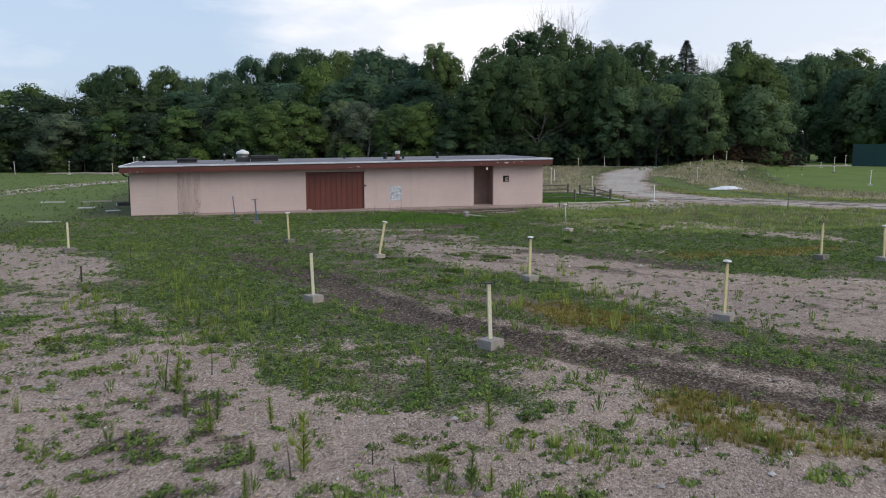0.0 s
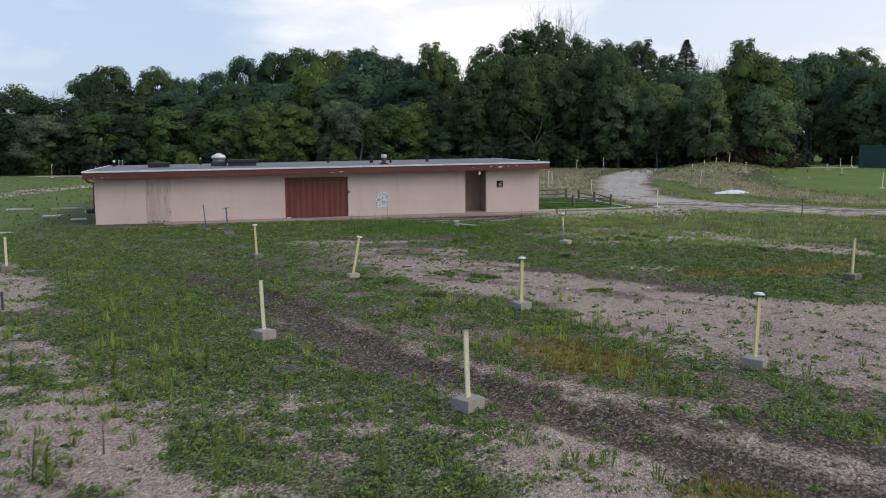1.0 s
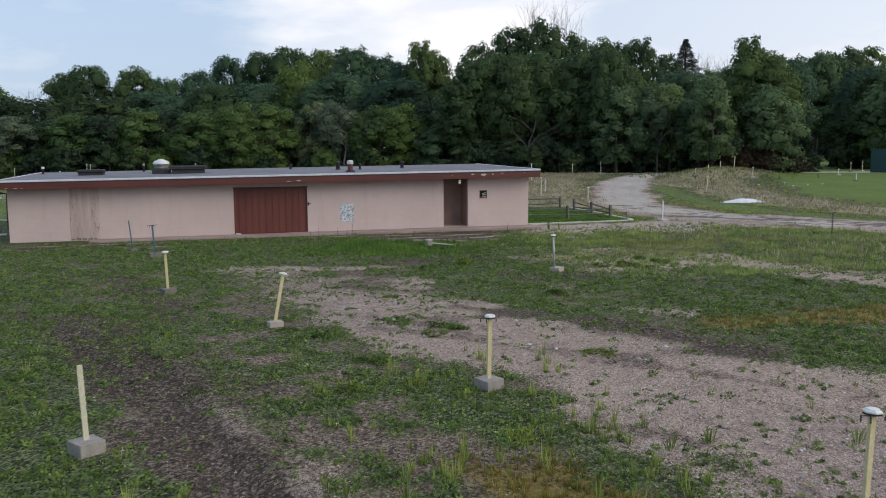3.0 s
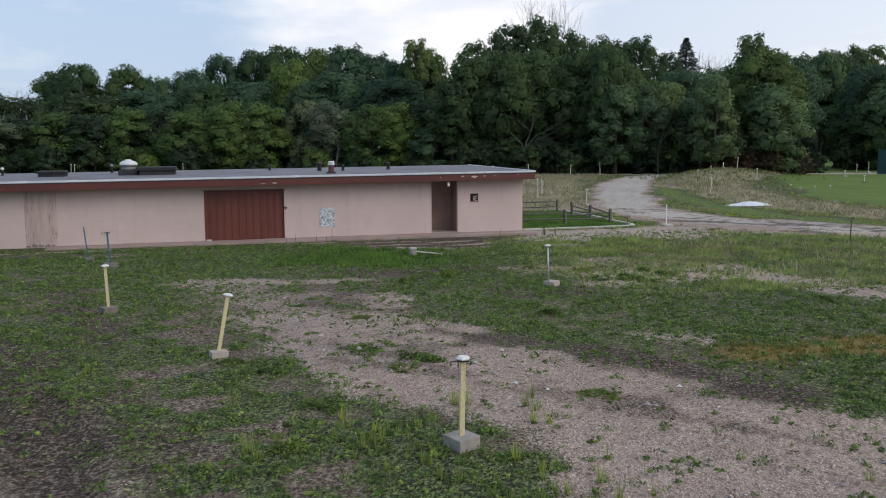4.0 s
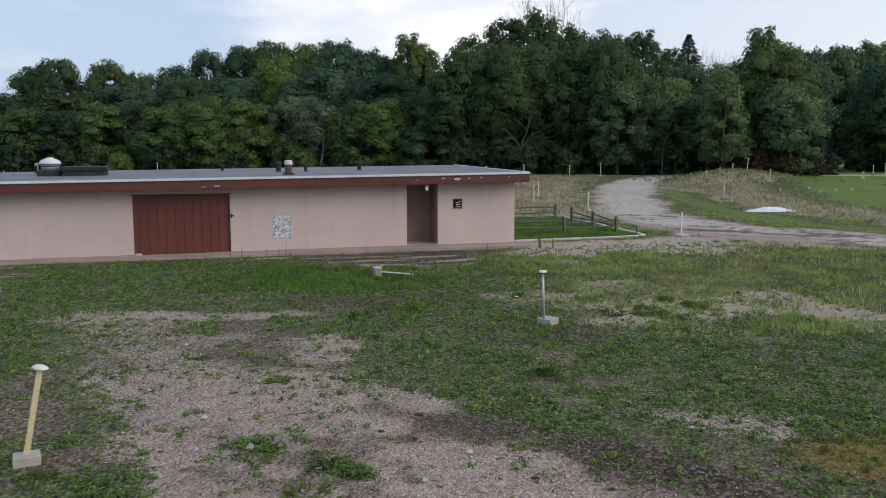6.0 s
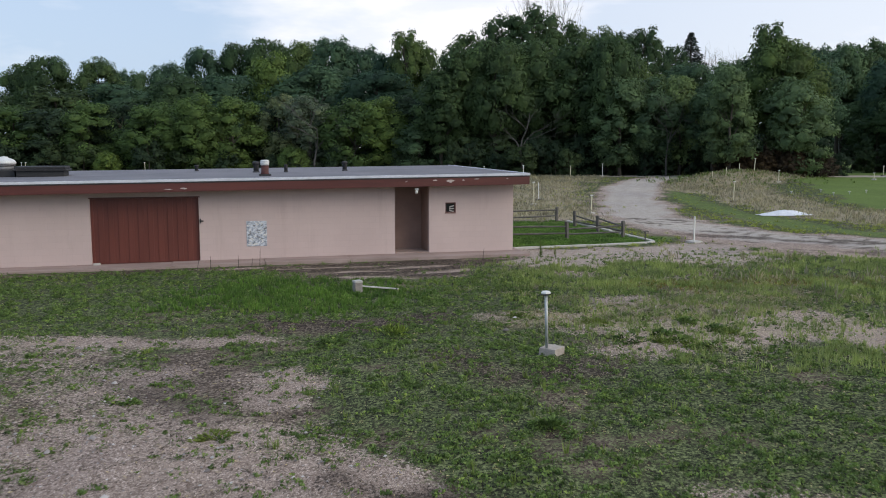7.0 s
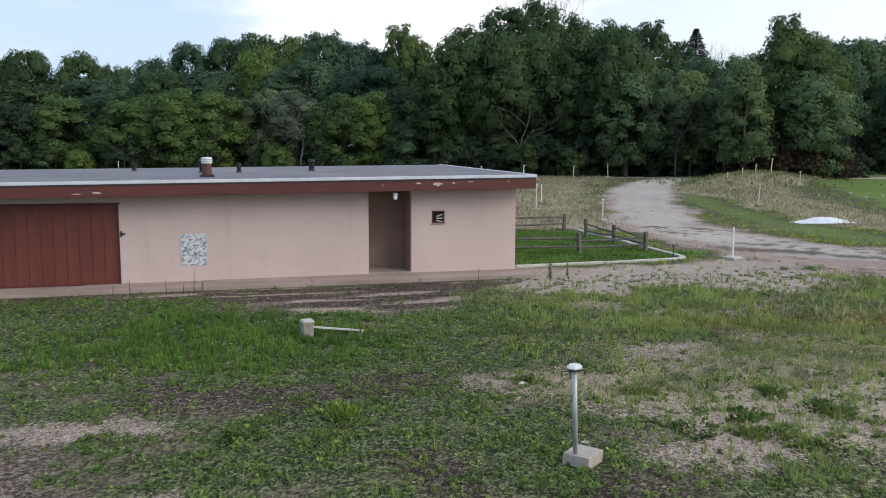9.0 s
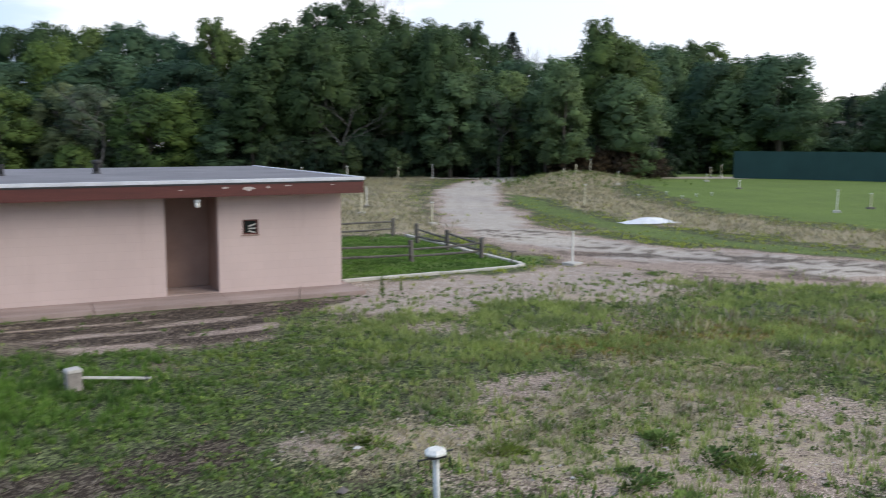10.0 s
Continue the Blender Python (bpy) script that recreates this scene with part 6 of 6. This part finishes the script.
def weed_cushions(name, mat, x, y, leaves, low, high, size, label, lift=0.82):
    """Rounded cushions of small leaves, each a low dome on the soil: one strewn object."""
    ok = off_things(x, y)
    x, y = x[ok], y[ok]
    n = len(x)
    r = low + (high - low) * rng.random(n) ** 1.8
    m = n * leaves
    d = rng.normal(size=(m, 3))
    d[:, 2] = np.abs(d[:, 2]) * 0.9 + 0.05
    d /= np.linalg.norm(d, axis=1)[:, None]
    rr = np.repeat(r, leaves) * rng.uniform(0.45, 1.12, m)
    stretch = np.repeat(rng.uniform(0.7, 1.5, n), leaves)
    c = np.stack([np.repeat(x, leaves) + d[:, 0] * rr * stretch, np.repeat(y, leaves) + d[:, 1] * rr / stretch, np.repeat(height(x, y), leaves) + d[:, 2] * rr * lift * np.repeat(rng.uniform(0.6, 1.3, n), leaves)], -1)
    nrm = d + rng.normal(size=(m, 3)) * 0.4
    nrm /= np.linalg.norm(nrm, axis=1)[:, None]
    a = np.cross(nrm, rng.normal(size=(m, 3)))
    a /= np.linalg.norm(a, axis=1)[:, None] + 1e-9
    b = np.cross(nrm, a)
    s = (size * rng.uniform(0.6, 1.3, m))[:, None]
    me = fast_mesh(name, np.stack([c - a * s * 0.7, c + a * s * 0.4 + b * s * 0.5, c + a * s * 0.4 - b * s * 0.5], 1).reshape(-1, 3), np.arange(m * 3).reshape(-1, 3))
    me.materials.append(mat)
    return tagged(new(name, me), label, "weeds", kind="stuff")


def grain(x, y):
    return smooth(0.44, 0.56, value_noise(x, y, 3.0, 92, 3))


x, y = scatter(rng, 105000, NEAR, lambda x, y: w_green(x, y) ** 1.15 * (0.06 + 0.94 * grain(x, y)) * (1 - 0.42 * meadow(x, y)) * (1 - 0.35 * tall_share(x, y)))
weed_cushions("low_weeds", weed_leaf, x, y, 24, 0.045, 0.15, 0.032, "low green cushions of weeds and clover over the field")
x, y = scatter(rng, 42000, NEAR, lambda x, y: w_green(x, y) ** 1.2 * 0.36 * (1 - meadow(x, y)))
tufts("low_weeds", weed_leaf, rng, x, y, 6, 0.036, 0.06, 0.06, 0.46, "small weed leaves spread between the cushions", flat=True)
x, y = scatter(rng, 100000, NEAR, lambda x, y: np.maximum(0.08 * w_green(x, y) ** 1.6 * smooth(0.46, 0.62, value_noise(x, y, 0.5, 91, 3)), 0.62 * tall_share(x, y) * (1 - cover(x, y)[1]) * (0.35 + 0.65 * grain(x, y))))
tufts("grass_tufts", grass_leaf, rng, x, y, 12, 0.10, 0.12, 0.065, 0.10, "yellow-green grass tufts among the weeds", "grass", blade=True)
x, y = scatter(rng, 34000, (12, 31, 32, 47), lambda x, y: meadow(x, y) * (0.22 + 0.90 * smooth(0.44, 0.58, value_noise(x, y, 0.9, 83, 4))) * (1 - 0.95 * cover(x, y)[0]) * (1 - cover(x, y)[1]))
tufts("meadow_grass", meadow_leaf, rng, x, y, 9, 0.10, 0.13, 0.08, 0.10, "thin yellow-green meadow grass on dry ground", "grass", blade=True)
x, y = scatter(rng, 7500, (6, 38, 15, 45), lambda x, y: area(x, y, [(7.0, 42.0), (9.2, 44.0), (12.4, 42.8), (13.4, 40.8), (11.2, 38.6), (9, 39.2), (7.0, 40.3)], 0.7, 0.9, 58) * (0.3 + 0.7 * grain(x, y)))
tufts("lush_grass", lawn_leaf, rng, x, y, 10, 0.09, 0.13, 0.07, 0.14, "lush bright green grass near the fallen post", "grass", blade=True)
x, y = scatter(rng, 5200, (-7, 7, 12, 19), lambda x, y: cover(x, y)[0] * (0.02 + 0.75 * smooth(0.56, 0.66, value_noise(x, y, 2.6, 63, 4))))
weed_cushions("gravel_weeds", weed_leaf, x, y, 22, 0.05, 0.16, 0.042, "tufts of weeds growing through gravel", 0.8)
x, y = scatter(rng, 1100, (-7, 7, 12, 19), lambda x, y: 0.04 + 0.5 * smooth(0.54, 0.66, value_noise(x, y, 2.6, 63, 4)))
tufts("grass_tufts", grass_leaf, rng, x, y, 16, 0.13, 0.20, 0.09, 0.07, "taller grass tufts in the gravel", "grass")
x, y = scatter(rng, 5200, (-6, 8.5, 10, 25), lambda x, y: np.maximum(0.05 * smooth(0.46, 0.6, value_noise(x, y, 0.9, 87, 4)), 0.38 * tall_share(x, y)) * (1 - cover(x, y)[1]))
tufts("tall_grass", grass_leaf, rng, x, y, 16, 0.15, 0.26, 0.10, 0.055, "tall yellow-green grass stalks rising from the weeds", "grass", blade=True)
x, y = scatter(rng, 1500, (3, 10, 22, 38), lambda x, y: 0.5 * cover(x, y)[0])
weed_cushions("gravel_weeds", weed_leaf, x, y, 16, 0.03, 0.09, 0.024, "small weeds dotted over the gravel lane", 0.7)
x, y = scatter(rng, 22000, (4, 7, 10, 19), lambda x, y: cover(x, y)[4] * 0.42)
xb, yb = scatter(rng, 26000, (14.5, 23, 27.5, 41), lambda x, y: cover(x, y)[4] * 0.42)
x, y = np.concatenate([x, xb]), np.concatenate([y, yb])
tufts("sorrel", sorrel_leaf, rng, x, y, 12, 0.06, 0.10, 0.06, 0.14, "rusty orange-brown sorrel patches", "weeds", blade=True)
x, y = scatter(rng, 45000, (-8, 7.5, 24, 46.5), lambda x, y: 0.12 + 0.4 * clumped(x, y, 95, 0.42, 0.62) * (1 - cover(x, y)[0] * 0.5))
tufts("plant_litter", straw_leaf, rng, x, y, 2, 0.05, 0.018, 0.09, 0.10, "dead stalks and pale litter on the ground", "litter", flat=True)
x, y = scatter(rng, 24000, (-7, 7, 20, 38), lambda x, y: cover(x, y)[0] * (0.15 + 0.85 * smooth(0.44, 0.62, value_noise(x, y, 1.8, 96, 4))))
tufts("plant_litter", dark_litter, rng, x, y, 3, 0.06, 0.02, 0.07, 0.16, "dark dead leaves and stalks over the gravel", "litter", flat=True)
x, y = scatter(rng, 52000, (22, 30, 75, 104), lambda x, y: cover(x, y)[3] * (0.25 + 0.75 * value_noise(x, y, 0.35, 98, 3)) * (1 - smooth(61, 72, x)))
tufts("dry_grass", straw_leaf, rng, x, y, 5, 0.22, 0.26, 0.18, 0.07, "pale dry standing grass beside the dirt road", "grass")
x, y = scatter(rng, 6000, (12, 36, 26, 41), lambda x, y: cover(x, y)[3])
tufts("dry_grass", straw_leaf, rng, x, y, 6, 0.09, 0.07, 0.1, 0.08, "thin patch of dead pale grass", "grass")
x, y = scatter(rng, 11000, (18.9, 49.3, 26.3, 60), lambda x, y: cover(x, y)[2])
tufts("lawn_grass", lawn_leaf, rng, x, y, 5, 0.10, 0.06, 0.09, 0.16, "bright green lawn inside the rail fence", "grass", blade=True)
x, y = scatter(rng, 52000, (20, 22, 70, 100), lambda x, y: w_green(x, y) * ((x > 30) | (y > 47)) * (1 - cover(x, y)[3] * 0.9) * (1 - 0.9 * cover(x, y)[0]) * (1 - smooth(35, 80, x + y - 50) * 0.75))
tufts("field_grass", grass_leaf, rng, x, y, 9, 0.11, 0.10, 0.15, 0.14, "rough green grass across the field", "grass", blade=True)
x, y = scatter(rng, 30000, (-45, 20, -7, 118), lambda x, y: w_green(x, y) * (1 - smooth(60, 118, y) * 0.7))
tufts("field_grass", grass_leaf, rng, x, y, 5, 0.16, 0.15, 0.15, 0.16, "rough green grass across the field", "grass")
x, y = scatter(rng, 1100, (44, 76, 66, 98), lambda x, y: np.exp(-(((x - 55) * 0.8 + (y - 89) * 0.6) / 9) ** 2 - (((y - 89) * 0.8 - (x - 55) * 0.6) / 5) ** 2))
tufts("mound_weeds", weed_leaf, rng, x, y, 8, 0.25, 0.32, 0.2, 0.10, "tall weeds growing over the mound", "weeds")
x, y = scatter(rng, 60, (6, 46.4, 18.6, 47.1), lambda x, y: 0.05 + 0 * x)
tufts("gravel_weeds", weed_leaf, rng, x, y, 10, 0.08, 0.14, 0.08, 0.2, "weeds in the joint along the concrete walk")


def pebbles():
    """Loose stones over the gravel."""
    x, y = scatter(rng, 30000, (-6, 7.5, 22, 38), lambda x, y: cover(x, y)[0] * 0.55 * (1 - cover(x, y)[1]))
    n = len(x)
    z = height(x, y)
    s = rng.uniform(0.010, 0.028, n) * (1 + 1.4 * (rng.random(n) < 0.04))
    base = np.array([(1, 0, 0), (0, 1, 0), (-1, 0, 0), (0, -1, 0), (0, 0, 0.8), (0, 0, -0.8)])
    j = base[None] * (s[:, None, None] * rng.uniform(0.6, 1.3, (n, 6, 1)))
    a = rng.uniform(0, 6.283, n)
    ca, sa = np.cos(a)[:, None], np.sin(a)[:, None]
    vx, vy = j[..., 0] * ca - j[..., 1] * sa, j[..., 0] * sa + j[..., 1] * ca
    v = np.stack([vx + x[:, None], vy + y[:, None], j[..., 2] + z[:, None] + s[:, None] * 0.3], -1).reshape(-1, 3)
    k = np.arange(n)[:, None] * 6
    f = np.concatenate([k + list(q) for q in ((0, 1, 4), (1, 2, 4), (2, 3, 4), (3, 0, 4))])
    m, t, b, _ = material("loose_stones")
    g = t.nodes.new("ShaderNodeNewGeometry")
    t.links.new(ramp(t, g.outputs["Random Per Island"], [(0.0, (0.14, 0.12, 0.11)), (0.5, (0.30, 0.265, 0.25)), (0.9, (0.42, 0.385, 0.36)), (1.0, (0.66, 0.64, 0.62))]), b.inputs["Base Color"])
    b.inputs["Roughness"].default_value = 0.9
    me = fast_mesh("loose_stones", v, f)
    me.materials.append(m)
    tagged(new("loose_stones", me), "small pinkish grey stones over the gravel", "gravel", kind="stuff")


pebbles()


def build_clump(x, y, r, h, seed, grassy=False):
    """A single leafy clump standing out from the gravel."""
    q = np.random.default_rng(seed)
    w = thing("weed_clump", x, y, h_at(x, y) - 0.02, "grassy light green clump on bare ground" if grassy else "leafy dark green weed clump on bare ground", "weed", "weed clumps on bare ground")
    n = int(200 * r / 0.3)
    hub = q.normal(size=(6, 2)) * r * 0.55
    at = hub[q.integers(0, 6, n)] + q.normal(size=(n, 2)) * r * 0.24
    a, d = np.arctan2(at[:, 1], at[:, 0]), np.minimum(np.hypot(at[:, 0], at[:, 1]), r)
    c = np.stack([at[:, 0], at[:, 1], 0 * d], -1)
    top = 0.62 * h * (1.05 - 0.6 * (d / r) ** 2) * q.uniform(0.35, 1.3, n)
    b = a + q.normal(size=n) * 0.9
    ln = q.uniform(0.6, 1.3, n) * (0.10 if grassy else 0.07)
    tip = c + np.stack([np.cos(b) * ln, np.sin(b) * ln, top], -1)
    low = c + np.stack([0 * a, 0 * a, top * (0.1 if grassy else 0.55)], -1)
    side = np.stack([-np.sin(b), np.cos(b), 0 * b], -1) * (ln * (0.10 if grassy else 0.26))[:, None]
    mid = (low + tip) / 2 + np.stack([0 * a, 0 * a, 0.02 + 0 * a], -1)
    v = np.stack([low, mid + side, tip, mid - side], 1).reshape(-1, 3)
    k = np.arange(n)[:, None] * 4
    part("leaves", fast_mesh("leaves", v, np.concatenate([k + [0, 1, 2], k + [0, 2, 3]])), grass_leaf if grassy else weed_leaf, w)


for k, (x, y, r, h) in enumerate(((16.1, 34.5, 0.26, 0.22), (17, 34, 0.28, 0.24), (17.4, 33.5, 0.3, 0.2), (18.4, 34.5, 0.3, 0.24), (11.7, 36, 0.36, 0.4), (10.4, 35.7, 0.26, 0.22), (17.2, 34.9, 0.2, 0.16), (2.25, 9.45, 0.25, 0.16), (2.75, 9.85, 0.12, 0.15), (4, 10.75, 0.15, 0.16), (3.7, 10.15, 0.13, 0.14), (2.1, 10.35, 0.1, 0.12), (-3.3, 17.4, 0.3, 0.2), (-2.2, 14.9, 0.3, 0.1), (8, 27.7, 0.4, 0.13), (8.2, 25.9, 0.24, 0.13), (8.8, 26.4, 0.3, 0.12), (7.6, 27.3, 0.34, 0.1))):
    build_clump(x, y, r, h, 400 + k, k % 4 == 3)
for k, (x, y, r, h) in enumerate(((5.8, 26.3, 0.2, 0.16), (10.8, 23.5, 0.24, 0.14), (20.1, 29.7, 0.28, 0.18), (6.5, 24.1, 0.34, 0.16), (5.2, 27.2, 0.2, 0.14), (8.5, 26.8, 0.3, 0.12), (5.8, 22.4, 0.28, 0.16), (7.8, 19.4, 0.24, 0.16), (18.2, 34.9, 0.26, 0.24), (18.1, 35.6, 0.3, 0.22), (16.2, 36.3, 0.3, 0.2), (16.9, 34.7, 0.24, 0.2), (14.9, 37.3, 0.28, 0.14), (8.2, 30.8, 0.2, 0.14), (12.6, 30, 0.34, 0.2), (6.9, 32.8, 0.18, 0.14), (16.7, 34.2, 0.22, 0.2))):
    build_clump(x, y, r, h, 500 + k, k % 3 == 1)


def build_weed(x, y, h, seed, dense=1.0, dry=False):
    """An upright weed: a stem with narrow leaves all the way up."""
    r = np.random.default_rng(seed)
    w = thing("tall_weed", x, y, h_at(x, y) - 0.02, "dead brown weed stalk in the gravel" if dry else "upright leafy green weed growing in the gravel", "weed", "tall weeds in the gravel")
    bend = r.normal(size=2) * 0.06 * h
    stem = [(0, 0, 0), (bend[0] * 0.4, bend[1] * 0.4, h * 0.5), (bend[0], bend[1], h)]
    part("stem", limb(bmesh.new(), stem, [0.012, 0.009, 0.004], 5), bark if dry else weed_leaf, w)
    n = int((14 if dry else 150) * dense)
    q = r.uniform(0.05 if not dry else 0.5, 1, n)
    c = np.stack([bend[0] * q, bend[1] * q, h * q], -1)
    a = r.uniform(0, 6.283, n)
    ln = h * 0.17 * (1.15 - 0.55 * q) * r.uniform(0.6, 1.3, n) * (0.4 if dry else 1)
    d = np.stack([np.cos(a), np.sin(a), r.uniform(0.3, 1.1, n)], -1)
    s = np.stack([-np.sin(a), np.cos(a), 0 * a], -1) * (ln * 0.13)[:, None]
    tip, mid = c + d * ln[:, None], c + d * ln[:, None] * 0.5
    v = np.stack([c, mid + s, tip, mid - s], 1).reshape(-1, 3)
    k = np.arange(n)[:, None] * 4
    part("leaves", fast_mesh("leaves", v, np.concatenate([k + [0, 1, 2], k + [0, 2, 3]])), straw_leaf if dry else grass_leaf, w)


for k, (x, y, h, dry) in enumerate(((0.78, 9.57, 0.74, 0), (-0.99, 13.45, 0.70, 1), (-0.82, 13.3, 0.60, 0), (-0.62, 12.0, 0.42, 0), (-0.2, 11.8, 0.45, 0), (-0.28, 11.2, 0.4, 0), (2.51, 8.57, 0.5, 0), (-0.3, 14.2, 0.44, 1), (2.09, 8.8, 0.32, 0), (3.29, 10.4, 0.55, 0), (0.51, 11.4, 0.40, 0), (1.7, 8.75, 0.3, 1), (2.73, 8.54, 0.26, 0), (1.59, 9.6, 0.24, 1), (1.09, 13.0, 0.5, 0), (-2.86, 27.55, 0.72, 1), (-2.26, 18.3, 0.5, 0), (19.0, 46.5, 0.62, 0), (17.0, 46.75, 0.42, 1), (0.62, 9.4, 0.45, 1), (0.2, 10.0, 0.3, 0), (-1.0, 10.4, 0.3, 0), (0.1, 8.9, 0.34, 0), (8.1, 46.85, 0.42, 1), (8.95, 46.8, 0.42, 1), (9.35, 46.8, 0.32, 1), (9.6, 46.85, 0.62, 1), (7.7, 46.8, 0.3, 1), (-1.6, 21.5, 0.5, 0), (2.6, 14.8, 0.4, 0), (19.8, 47.2, 0.4, 0), (3.0, 12.6, 0.55, 0), (0.9, 17.6, 0.6, 0), (-0.6, 17.9, 0.6, 0))):
    build_weed(x, y, h, 200 + k, 1.0, bool(dry))
